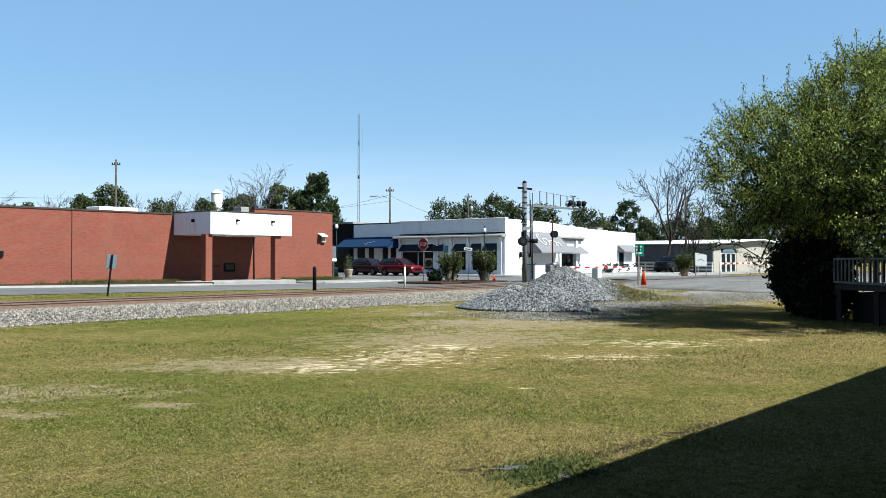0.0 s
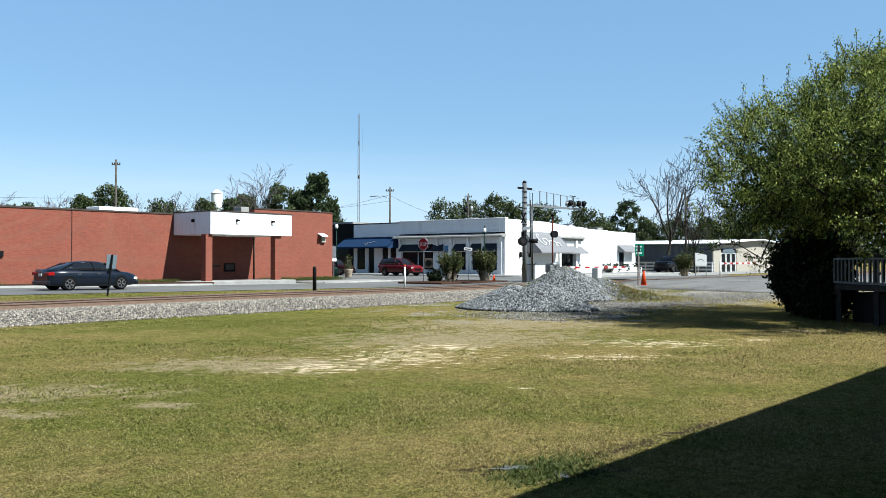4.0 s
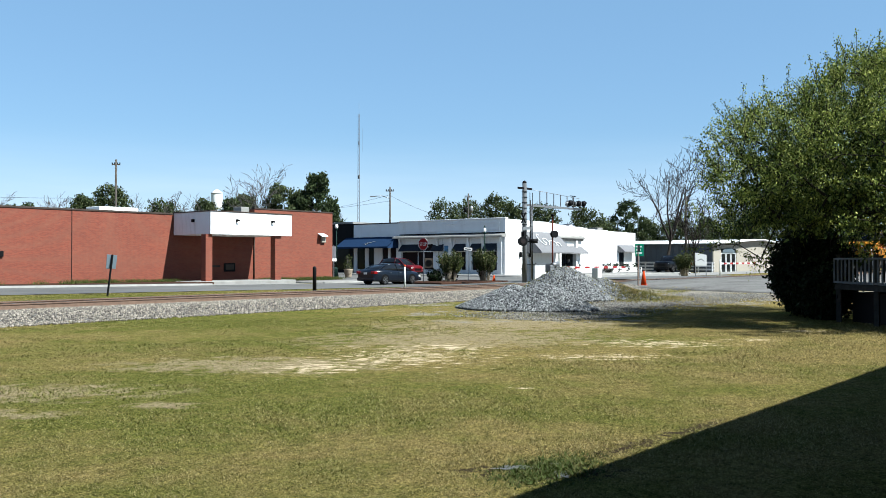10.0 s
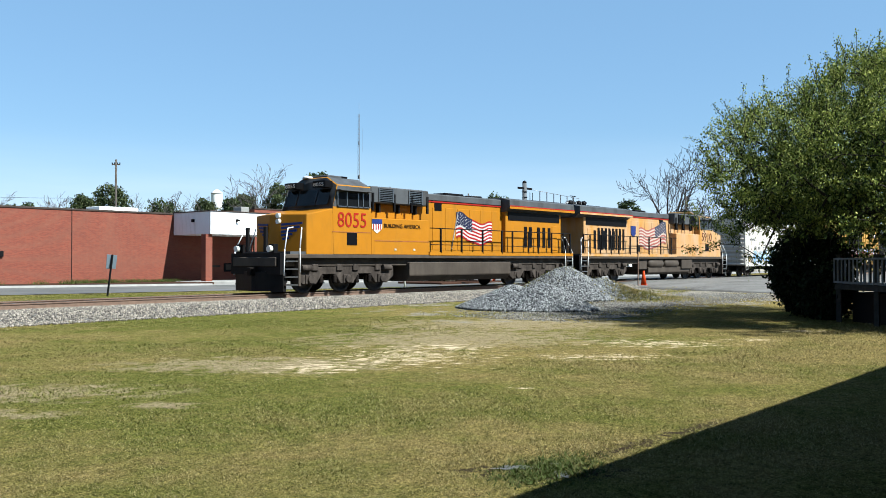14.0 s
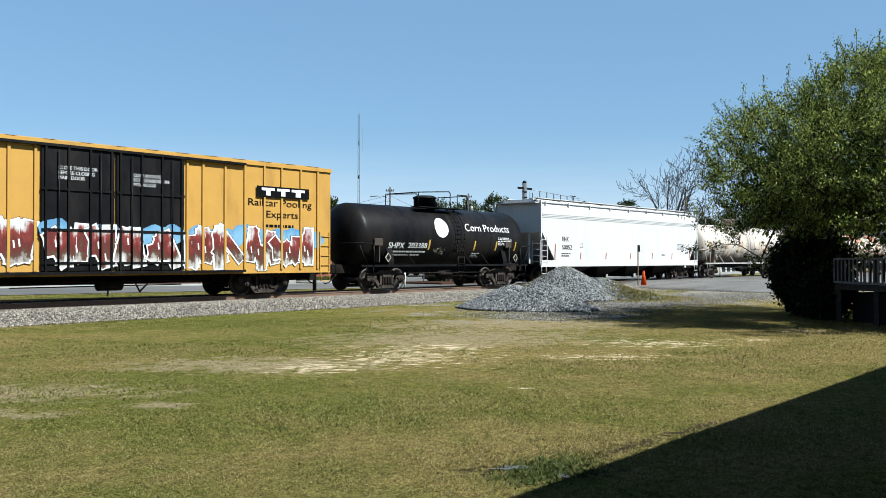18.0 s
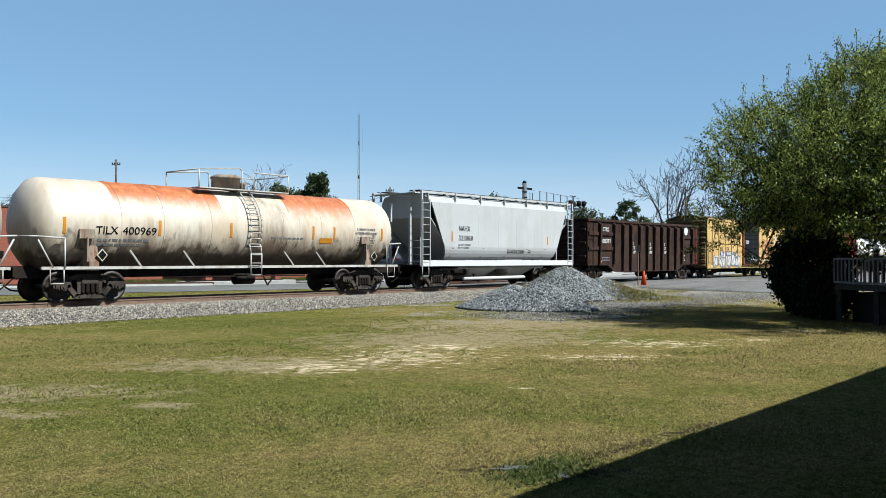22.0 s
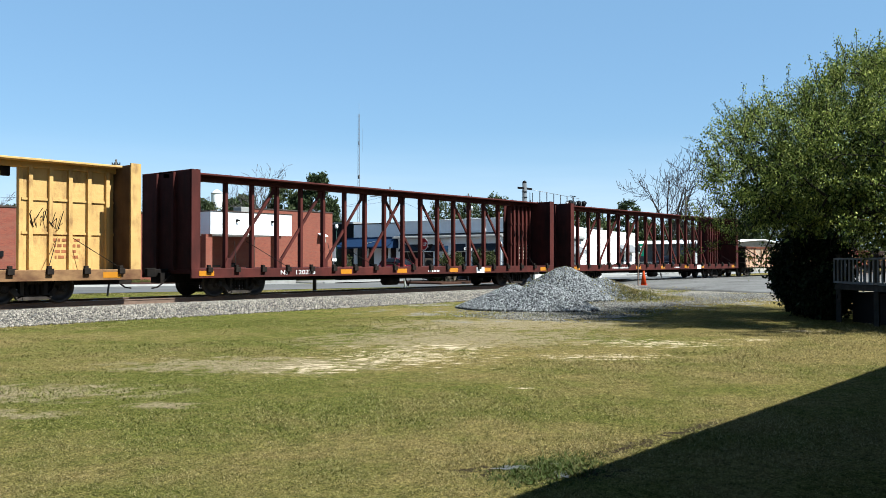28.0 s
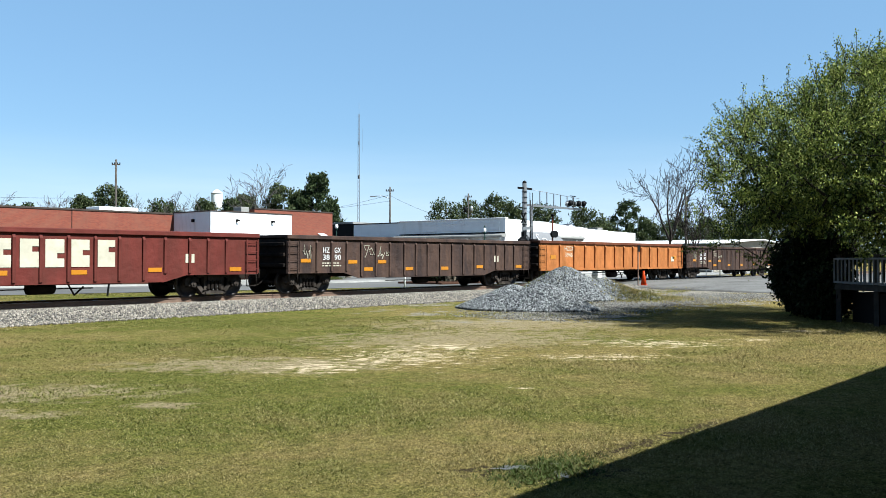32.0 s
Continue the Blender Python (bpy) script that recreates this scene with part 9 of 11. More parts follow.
    part("flasher", rod(B(), (0.35, 0.1, 3.6), (0.3, -0.1, 3.6), 0.26, 12), M_FIXT, g)
    part("pole_top", rod(B(), (0, 0, 4.9), (0, 0, 5.1), 0.12, 10), M_FIXT, g)
    for k in range(14):
        part("gate_board", bar(B(), (0.5 + k * 0.72, -0.25, 1.12 - k * 0.003), (0.5 + (k + 1) * 0.72, -0.25, 1.12 - (k + 1) * 0.003), 0.05, 0.16), M_SIGNRED if k % 2 else M_WHITEP, g)
    for k in (4, 9, 13):
        part("gate_lamp", rod(B(), (0.5 + k * 0.72, -0.25, 1.2), (0.5 + k * 0.72, -0.25, 1.38), 0.08, 10), M_REDLENS, g)
    h = thing("crossing_gate", "lowered far crossing gate arm striped red and white", "crossing gate", at_ground(80.0, 33.6))
    part("post", rod(B(), (0, 0, -0.1), (0, 0, 1.5), 0.06, 8), M_WHITEP, h)
    for k in range(12):
        part("gate_board", bar(B(), (0.1 + k * 0.72, 0, 1.15), (0.82 + k * 0.72, 0, 1.15), 0.05, 0.16), M_SIGNRED if k % 2 else M_WHITEP, h)
    c = thing("relay_cabinet", "white relay cabinet beside the crossing", "cabinet", at_ground(56.5, 38.3))
    part("body", bevel(box(B(), -0.8, 0.8, -0.4, 0.4, 0, 1.3), 0.03), M_WHITEP, c)
    part("lid", bevel(box(B(), -0.86, 0.86, -0.46, 0.46, 1.3, 1.36), 0.01), M_GALV, c)
    c2 = thing("relay_cabinet", "small white cabinet on the crossing corner", "cabinet", at_ground(55.6, 32.5))
    part("body", bevel(box(B(), -0.28, 0.28, -0.25, 0.25, 0, 0.95), 0.03), M_WHITEP, c2)


def street_lamp(x, y, h):
    t = thing("street_lamp", "dark green iron street lamp with a white globe", "street lamp", at_ground(x, y), "street lamps")
    part("base", lathe(B(), [(-0.1, 0.2), (0.25, 0.2), (0.35, 0.14), (0.8, 0.1), (0.9, 0.08)], "z", 12), M_GREENIRON, t)
    part("pole", rod(B(), (0, 0, 0.9), (0, 0, h), 0.065, 10, 0.05), M_GREENIRON, t)
    part("collar", lathe(B(), [(h, 0.06), (h + 0.05, 0.13), (h + 0.15, 0.13), (h + 0.18, 0.08)], "z", 12), M_GREENIRON, t)
    part("globe", lathe(B(), [(h + 0.16, 0.12), (h + 0.28, 0.17), (h + 0.45, 0.15), (h + 0.56, 0.08)], "z", 14), M_GLOBE, t, "white acorn globe")
    part("finial", lathe(B(), [(h + 0.58, 0.11), (h + 0.66, 0.06), (h + 0.8, 0.02)], "z", 10), M_GREENIRON, t)


def small_signs():
    t = thing("no_turn_sign", "no-turn sign on a thin post, shade painted as grey", "road sign", at_ground(50.0, 43.6))
    part("post", bar(B(), (0, 0, -0.1), (0, 0, 1.9), 0.05), M_FIXT, t)
    # Grey plate carries the sign's shade in its colour.
    part("plate", bevel(box(B(), -0.3, 0.3, -0.05, -0.02, 1.15, 1.85), 0.01), M_TANKGREY, t)
    bm = lathe(B(), [(-0.07, 0.26), (-0.055, 0.26), (-0.055, 0.18), (-0.07, 0.18)], "y", 16, (0, 0, 1.5))
    part("ring", bm, M_FIXT, t, "dark ring symbol")
    for o in t.children:
        o.matrix_basis = Matrix.Rotation(FACE, 4, "Z")
    t = thing("parking_sign", "small blue and white sign on a post", "road sign", at_ground(66.3, 55.5))
    part("post", bar(B(), (0, 0, -0.1), (0, 0, 2.9), 0.05), M_GALV, t)
    part("plate", box(B(), -0.06, -0.04, -0.25, 0.25, 2.35, 2.95), M_SKYB, t)
    part("plate", box(B(), -0.06, -0.04, -0.25, 0.25, 2.0, 2.25), M_WHITEP, t)
    t = thing("direction_sign", "small white one-way sign over the bushes", "road sign", at_ground(52.6, 41.9))
    part("post", bar(B(), (0, 0, -0.1), (0, 0, 2.65), 0.05), M_GALV, t)
    part("border", extrude(B(), [(-0.36, 2.44), (0.34, 2.36), (0.36, 2.66), (-0.34, 2.74)], -0.05, -0.03), M_FIXT, t)
    part("plate", extrude(B(), [(-0.31, 2.475), (0.3, 2.405), (0.31, 2.625), (-0.3, 2.695)], -0.056, -0.05), M_WHITEP, t)
    part("arrow", extrude(B(), [(-0.22, 2.53), (0.2, 2.485), (0.2, 2.555), (-0.22, 2.6)], -0.062, -0.056), M_FIXT, t)
    for o in t.children:
        o.matrix_basis = Matrix.Rotation(FACE, 4, "Z")
    t = thing("street_name_sign", "green road sign with white lines on a post", "road sign", at_ground(66.0, 34.6))
    part("post", bar(B(), (0, 0, -0.1), (0, 0, 2.9), 0.07), M_GALV, t)
    part("plate", bevel(box(B(), -0.35, 0.35, -0.06, -0.03, 1.85, 2.85), 0.01), M_SIGNGREEN, t)
    for k in range(3):
        part("line", box(B(), -0.25, 0.22 - 0.1 * (k % 2), -0.07, -0.06, 2.05 + k * 0.26, 2.16 + k * 0.26), M_WHITEP, t)
    for o in t.children:
        o.matrix_basis = Matrix.Rotation(FACE, 4, "Z")
    t = thing("white_sign", "white board sign on two posts", "sign", at_ground(80.5, 35.7))
    for x in (-0.52, 0.5):
        part("post", bar(B(), (x, 0, -0.1), (x, 0, 1.5 if x > 0 else 2.2), 0.06), M_GALV, t)
    part("board", bevel(extrude(B(), [(-0.56, 0.98), (0.52, 0.95), (0.52, 2.0), (-0.56, 2.2)], -0.07, -0.03), 0.01), M_WHITEP, t)
    part("print", extrude(B(), [(-0.35, 1.5), (0.0, 1.66), (0.32, 1.4), (0.3, 1.34), (0.0, 1.58), (-0.33, 1.43)], -0.078, -0.07), M_SGREY, t)
    for o in t.children:
        o.matrix_basis = Matrix.Rotation(FACE, 4, "Z") @ Matrix.Scale(1, 4)
    t = thing("wall_sign", "white sign board fixed by the brick corner", "sign", pose(52.2, 56.4, gz(52.2, 56.4)))
    part("post", bar(B(), (0, 0, -0.1), (0, 0, 3.0), 0.06), M_GALV, t)
    part("plate", box(B(), -0.2, 0.25, -0.03, 0.0, 1.9, 2.9), M_SGREY, t)
    part("plate", box(B(), -0.2, 0.3, -0.035, -0.005, 1.6, 1.85), M_WHITEP, t)
    f = thing("rail_fence", "white three-board rail fence by the forecourt", "fence", pose(0, 0, 0))
    for k in range(7):
        x, y = 97.5 + k * 0.2, 52.0 - k * 1.6
        part("fence_post", bar(B(), (x, y, gz(x, y) - 0.1), (x, y, gz(x, y) + 1.25), 0.12), M_WHITEP, f)
    for z in (0.35, 0.75, 1.15):
        part("fence_board", bar(B(), (97.4, 52.4, gz(97.4, 52.4) + z), (98.8, 42.2, gz(98.8, 42.2) + z), 0.04, 0.2), M_WHITEP, f)
    t = thing("planter", "cream plant pot with a small shrub on the corner", "planter", at_ground(57.2, 59.8, 0.02))
    part("pot", lathe(B(), [(0, 0.28), (0.1, 0.3), (0.7, 0.42), (0.78, 0.46), (0.8, 0.4), (0.7, 0.36)], "z", 16), M_TERRA, t)
    part("soil", lathe(B(), [(0.7, 0.36), (0.71, 0.02)], "z", 12), M_MULCH, t)
    tr = thing("litter_bin", "dark green litter bin on the pavement", "bin", at_ground(56.6, 61.0, 0.02))
    part("body", lathe(B(), [(0, 0.28), (0.8, 0.3), (0.85, 0.32), (0.95, 0.2), (0.96, 0.02)], "z", 14), M_GREENIRON, tr)
    c = thing("traffic_cone", "small orange cone by the planting bed", "traffic cone", at_ground(53.6, 40.2, 0.02))
    part("cone", lathe(B(), [(0.0, 0.2), (0.05, 0.2), (0.05, 0.15), (0.55, 0.04), (0.56, 0.02)], "z", 12), M_CONE, c)


def utility_pole(x, y, h, arms=1, lamp=False, can=False, reach=0.6):
    t = thing("utility_pole", "weathered wooden utility pole with crossarm", "utility pole", at_ground(x, y), "utility poles")
    part("pole", rod(B(), (0, 0, -0.2), (0, 0, h), 0.17, 10, 0.11), M_WOODPOLE, t)
    d = Vector((math.cos(FACE), math.sin(FACE), 0))
    for k in range(arms):
        z = h - 0.6 - k * 0.8
        part("crossarm", bar(B(), (-d.x * reach, -d.y * reach, z), (d.x * reach, d.y * reach, z), 0.12), M_WOODPOLE, t)
        for s in (-0.9 * reach, -0.4 * reach, 0.4 * reach, 0.9 * reach):
            part("insulator", rod(B(), (d.x * s, d.y * s, z + 0.05), (d.x * s, d.y * s, z + 0.25), 0.06, 8), M_FIXT, t)
    if lamp:
        a = part("lamp_arm", pipe(B(), [(0, 0, h - 1.7), (-d.x * 1.2, -d.y * 1.2, h - 1.3), (-d.x * 2.2, -d.y * 2.2, h - 1.35)], 0.05, 6), M_GALV, t)
        part("lamp_head", bar(B(), (-d.x * 2.0, -d.y * 2.0, h - 1.38), (-d.x * 2.9, -d.y * 2.9, h - 1.42), 0.3, 0.15), M_GALV, a)
    if can:
        part("transformer", lathe(B(), [(h - 3.2, 0.3), (h - 2.2, 0.3), (h - 2.15, 0.1)], "z", 12, (d.x * 0.5, d.y * 0.5, 0)), M_GALV, t)
        part("transformer", lathe(B(), [(h - 3.2, 0.25), (h - 2.4, 0.25), (h - 2.35, 0.1)], "z", 12, (-d.x * 0.5, -d.y * 0.5, 0)), M_FIXT, t)


def wires(name, p, q, sag, label):
    bm = B()
    p, q = Vector(p), Vector(q)
    pts = [p.lerp(q, k / 10) - Vector((0, 0, sag * 4 * (k / 10) * (1 - k / 10))) for k in range(11)]
    pipe(bm, pts, 0.02, 4)
    solo(name, bm, M_FIXT, label, "cable")


def skyline():
    utility_pole(55.1, 97.3, 13.6, reach=0.5)
    utility_pole(94.2, 89.7, 12.2, lamp=True)
    utility_pole(117.3, 93.4, 12.7, can=True)
    utility_pole(94.1, 43.5, 8.7, arms=0)
    utility_pole(121.0, 130.0, 11.0, arms=2)
    wires("overhead_cable", (94.2, 89.7, 11.2), (117.3, 93.4, 8.0), 0.6, "sagging overhead cable between poles")
    wires("overhead_cable", (94.2, 89.7, 10.4), (80, 118, 8.5), 0.6, "sagging overhead cable over the roofs")
    wires("overhead_cable", (94.2, 89.7, 11.3), (90, 118, 8.0), 0.5, "sagging overhead cable over the roofs")
    wires("overhead_cable", (55.1, 97.3, 9.0), (-30, 112, 9.6), 1.0, "long thin overhead cable behind the brick building")
    t = thing("water_tower", "distant white water tower", "water tower", at_ground(209.5, 293.9))
    part("tank", lathe(B(), [(21.5, 1.9), (22.3, 2.2), (27.6, 2.2), (28.0, 2.15), (29.0, 0.8), (29.3, 0.1)], "z", 24), M_STUCCO, t)
    part("band", lathe(B(), [(27.5, 2.22), (27.6, 2.4), (27.75, 2.22)], "z", 24), M_GALV, t)
    for k in range(6):
        a = k * math.pi / 3
        part("leg", rod(B(), (math.cos(a) * 2.8, math.sin(a) * 2.8, -0.2), (math.cos(a) * 1.9, math.sin(a) * 1.9, 22), 0.18, 8), M_STUCCO, t)
    part("riser", rod(B(), (0, 0, -0.2), (0, 0, 21.8), 0.4, 12), M_STUCCO, t)
    t = thing("radio_mast", "very tall slender lattice radio mast", "radio mast", at_ground(210.5, 215.0))
    legs = [(0.5 * math.cos(a), 0.5 * math.sin(a)) for a in (0.3, 2.4, 4.5)]
    for a, b in legs:
        part("leg", bar(B(), (a, b, -0.2), (a * 0.55, b * 0.55, 51), 0.085), M_GALV, t)
    bm = B()
    for k in range(34):
        z = k * 1.5
        f = 1 - 0.45 * z / 51
        for i in range(3):
            p, q = legs[i], legs[(i + 1) % 3]
            bar(bm, (p[0] * f, p[1] * f, z), (q[0] * f, q[1] * f, z + 1.5), 0.04)
    part("lattice", bm, M_GALV, t)
    part("antenna", rod(B(), (0, 0, 51), (0, 0, 54.5), 0.03, 6), M_GALV, t)
    for z, w in ((29.5, 0.3), (41, 0.15)):
        part("dish", bevel(box(B(), -w, w, -w, w, z - 0.6, z + 0.6), 0.05), M_SGREY, t)
    part("antenna", bar(B(), (0.9, -0.9, 38.0), (0.9, -0.9, 46), 0.05), M_GALV, t)


stop_sign()
leaning_sign()
bollards()
signal_mast()
street_lamp(57.0, 61.2, 4.45)
street_lamp(66.0, 50.6, 4.0)
small_signs()
skyline()


# ---- vehicles ----
M_TYRE = paint("tyre_rubber", (0.007, 0.007, 0.007), 0.85, var=0.2)
M_RIM = paint("alloy_rim", (0.5, 0.5, 0.52), 0.25, metal=0.85, var=0.1)
M_CARGLASS = paint("car_glass", (0.015, 0.017, 0.02), 0.04, var=0.1, bump=0)
M_TAIL = paint("tail_lamp", (0.4, 0.01, 0.012), 0.15, var=0.05, bump=0)
M_TRIM = paint("black_trim", (0.008, 0.008, 0.009), 0.6, var=0.1)


def car_paint(name, col):
    m = paint(name, col, 0.3, var=0.05, bump=0)
    b = m.node_tree.nodes["Principled BSDF"]
    b.inputs["Specular IOR Level"].default_value = 0.25
    b.inputs["Coat Weight"].default_value = 0.35
    b.inputs["Coat Roughness"].default_value = 0.04
    return m


M_NAVYCAR = car_paint("midnight_blue", (0.006, 0.011, 0.022))
M_REDCAR = car_paint("deep_red", (0.17, 0.004, 0.009))
M_DKRED = car_paint("dark_maroon", (0.035, 0.004, 0.007))
M_BLACKCAR = car_paint("black_lacquer", (0.007, 0.008, 0.01))


def loft(bm, rings):
    rows = [[bm.verts.new(p) for p in r] for r in rings]
    for a, b in zip(rows, rows[1:]):
        for i in range(len(a)):
            j = (i + 1) % len(a)
            bm.faces.new((a[i], a[j], b[j], b[i])).smooth = True
    bm.faces.new(rows[0][::-1])
    bm.faces.new(rows[-1])
    bmesh.ops.recalc_face_normals(bm, faces=bm.faces)
    return bm


def vehicle(name, label, category, m, L, W, body, cabin, wheel_x, wr, mat, tall=False, bed=None):
    """Nose towards +x. body: stations (x, half width, lowest, shoulder, top); cabin: (x, half width at the sill, at the roof, sill, roof)."""
    t = thing(name, label, category, m)
    rings = []
    for x, w, z0, zs, z1 in body:
        rings.append([(x, -w * 0.9, z0), (x, -w, z0 + 0.14), (x, -w, zs - 0.12), (x, -w * 0.95, zs), (x, -w * 0.8, z1), (x, w * 0.8, z1), (x, w * 0.95, zs), (x, w, zs - 0.12), (x, w, z0 + 0.14), (x, w * 0.9, z0)])
    part("body", loft(B(), rings), mat, t)
    cr = [[(x, -ws, zs), (x, -(ws + wt) / 2 - 0.02, (zs + zr) / 2), (x, -wt, zr - 0.04), (x, -wt * 0.8, zr), (x, wt * 0.8, zr), (x, wt, zr - 0.04), (x, (ws + wt) / 2 + 0.02, (zs + zr) / 2), (x, ws, zs)] for x, ws, wt, zs, zr in cabin]
    part("window_band", loft(B(), cr), M_CARGLASS, t, "dark tinted windows all round")
    top = [c for c in cabin if c[4] > max(q[4] for q in cabin) - 0.14]
    bm = loft(B(), [[(x, -wt - 0.005, zr - 0.05), (x, -wt * 0.82, zr + 0.012), (x, wt * 0.82, zr + 0.012), (x, wt + 0.005, zr - 0.05)] for x, ws, wt, zs, zr in top])
    part("roof", bm, mat, t)
    k = len(cabin)
    for s in (-1, 1):
        for i0, i1 in ((0, 1), (k - 2, k - 1)):
            (xa, wa, ta, za, ra), (xb, wb, tb, zb, rb) = cabin[i0], cabin[i1]
            lowp, highp = ((xa, s * wa, za), (xb, s * tb, rb)) if ra < rb else ((xb, s * wb, zb), (xa, s * ta, ra))
            part("pillar", bar(B(), lowp, highp, 0.07, 0.05), mat, t)
        xm = (wheel_x[0] + wheel_x[1]) / 2 - 0.05
        zs, zr = cabin[k // 2][3], cabin[k // 2][4]
        part("pillar", bar(B(), (xm, s * (cabin[k // 2][1] + 0.005), zs), (xm - 0.08, s * (cabin[k // 2][2] + 0.01), zr - 0.03), 0.03, 0.09), M_TRIM if not tall else mat, t)
        part("mirror", bevel(box(B(), wheel_x[1] - 0.75, wheel_x[1] - 0.55, min(s * W / 2, s * (W / 2 + 0.2)), max(s * W / 2, s * (W / 2 + 0.2)), zs + 0.02, zs + 0.17), 0.03), mat, t)
        part("sill_trim", box(B(), wheel_x[0] + wr, wheel_x[1] - wr, min(s * (W / 2 - 0.05), s * (W / 2 + 0.012)), max(s * (W / 2 - 0.05), s * (W / 2 + 0.012)), body[2][2], body[2][2] + 0.1), M_TRIM, t)
        for x in (xm, xm - 1.0):
            part("door_seam", box(B(), x, x + 0.012, min(s * (W / 2 - 0.02), s * (W / 2 + 0.004)), max(s * (W / 2 - 0.02), s * (W / 2 + 0.004)), body[2][2] + 0.15, zs - 0.06), M_TRIM, t)
            part("door_handle", box(B(), x + 0.1, x + 0.28, min(s * W / 2, s * (W / 2 + 0.03)), max(s * W / 2, s * (W / 2 + 0.03)), zs - 0.16, zs - 0.12), M_CHROME if not tall else mat, t)
        part("headlight", bevel(box(B(), L / 2 - 0.42, L / 2 - 0.05, min(s * W * 0.27, s * W * 0.46), max(s * W * 0.27, s * W * 0.46), body[-2][3] - 0.16, body[-2][3] - 0.02), 0.03), M_LENS, t)
        part("tail_light", bevel(box(B(), -L / 2 - 0.01, -L / 2 + 0.3, min(s * W * 0.28, s * (W * 0.49)), max(s * W * 0.28, s * (W * 0.49)), body[1][3] - 0.22, body[1][3] - 0.05), 0.02), M_TAIL, t)
    part("grille", box(B(), L / 2 - 0.12, L / 2 + 0.012, -W * 0.26, W * 0.26, body[-2][2] + 0.18, body[-2][3] - 0.12), M_TRIM, t)
    part("plate", box(B(), -L / 2 - 0.02, -L / 2, -0.16, 0.16, 0.72, 0.86), M_WHITEP, t)
    part("rear_bumper", bevel(box(B(), -L / 2 - 0.03, -L / 2 + 0.2, -W * 0.46, W * 0.46, 0.28, 0.5), 0.05), mat if not tall else M_TRIM, t)
    part("front_bumper", bevel(box(B(), L / 2 - 0.2, L / 2 + 0.03, -W * 0.46, W * 0.46, 0.25, 0.45), 0.05), mat if not tall else M_TRIM, t)
    wheels = []
    for x in wheel_x:
        for s in (-1, 1):
            part("wheel_arch", lathe(B(), [(s * (W / 2 - 0.3), wr + 0.03), (s * (W / 2 + 0.004), wr + 0.03)], "y", 20, (x, 0, wr + 0.04)), M_TRIM, t)
            w = new("wheel")
            w.parent = t
            w.matrix_basis = pose(x, s * (W / 2 - 0.085), wr)
            me = lathe(B(), [(-0.11, wr * 0.66), (-0.11, wr * 0.93), (-0.07, wr), (0.07, wr), (0.11, wr * 0.93), (0.11, wr * 0.66)], "y", 24)
            part("tyre", me, M_TYRE, w)
            bm = rod(B(), (0, -0.1, 0), (0, s * 0.125, 0), wr * 0.16, 10)
            for q in range(5):
                a = q * 2 * math.pi / 5
                bar(bm, (0, s * 0.118, 0), (math.cos(a) * wr * 0.66, s * 0.118, math.sin(a) * wr * 0.66), 0.02, 0.07)
            for q in range(20):
                a, b = q * math.pi / 10, (q + 1) * math.pi / 10
                bar(bm, (math.cos(a) * wr * 0.66, s * 0.116, math.sin(a) * wr * 0.66), (math.cos(b) * wr * 0.66, s * 0.116, math.sin(b) * wr * 0.66), 0.025, 0.03)
            part("rim", bm, M_RIM, w)
            wheels.append((w, x, s * (W / 2 - 0.085), wr))
    if bed:
        x0, x1, z = bed
        part("cargo_bed", box(box(box(B(), x0, x1, -W / 2 + 0.03, -W / 2 + 0.12, 0.6, z), x0, x1, W / 2 - 0.12, W / 2 - 0.03, 0.6, z), x0, x0 + 0.08, -W / 2 + 0.1, W / 2 - 0.1, 0.6, z), mat, t)
    return t, wheels


SEDAN_B = [(-2.42, 0.72, 0.42, 0.78, 0.86), (-2.3, 0.86, 0.26, 0.98, 1.06), (-1.4, 0.91, 0.2, 0.98, 1.08), (0.2, 0.91, 0.2, 0.94, 1.0), (1.1, 0.91, 0.2, 0.9, 0.98), (2.0, 0.88, 0.22, 0.76, 0.86), (2.33, 0.8, 0.26, 0.66, 0.74), (2.43, 0.64, 0.34, 0.56, 0.62)]
SEDAN_C = [(-1.95, 0.74, 0.6, 1.0, 1.04), (-1.05, 0.8, 0.58, 0.98, 1.38), (-0.35, 0.82, 0.6, 0.98, 1.46), (0.25, 0.82, 0.6, 0.96, 1.44), (0.6, 0.82, 0.6, 0.95, 1.38), (1.4, 0.78, 0.66, 0.92, 0.97)]
SUV_B = [(-2.2, 0.78, 0.45, 0.9, 1.0), (-2.1, 0.88, 0.3, 1.05, 1.12), (-1.3, 0.92, 0.26, 1.05, 1.14), (0.2, 0.92, 0.26, 1.02, 1.1), (1.0, 0.92, 0.26, 1.0, 1.08), (1.9, 0.88, 0.28, 0.92, 1.02), (2.15, 0.82, 0.32, 0.84, 0.92), (2.22, 0.7, 0.4, 0.7, 0.78)]
SUV_C = [(-2.16, 0.78, 0.66, 1.1, 1.18), (-1.82, 0.82, 0.64, 1.1, 1.6), (-1.1, 0.84, 0.66, 1.08, 1.72), (-0.3, 0.84, 0.66, 1.06, 1.74), (0.1, 0.84, 0.66, 1.05, 1.7), (0.38, 0.83, 0.66, 1.05, 1.6), (1.12, 0.8, 0.7, 1.04, 1.09)]
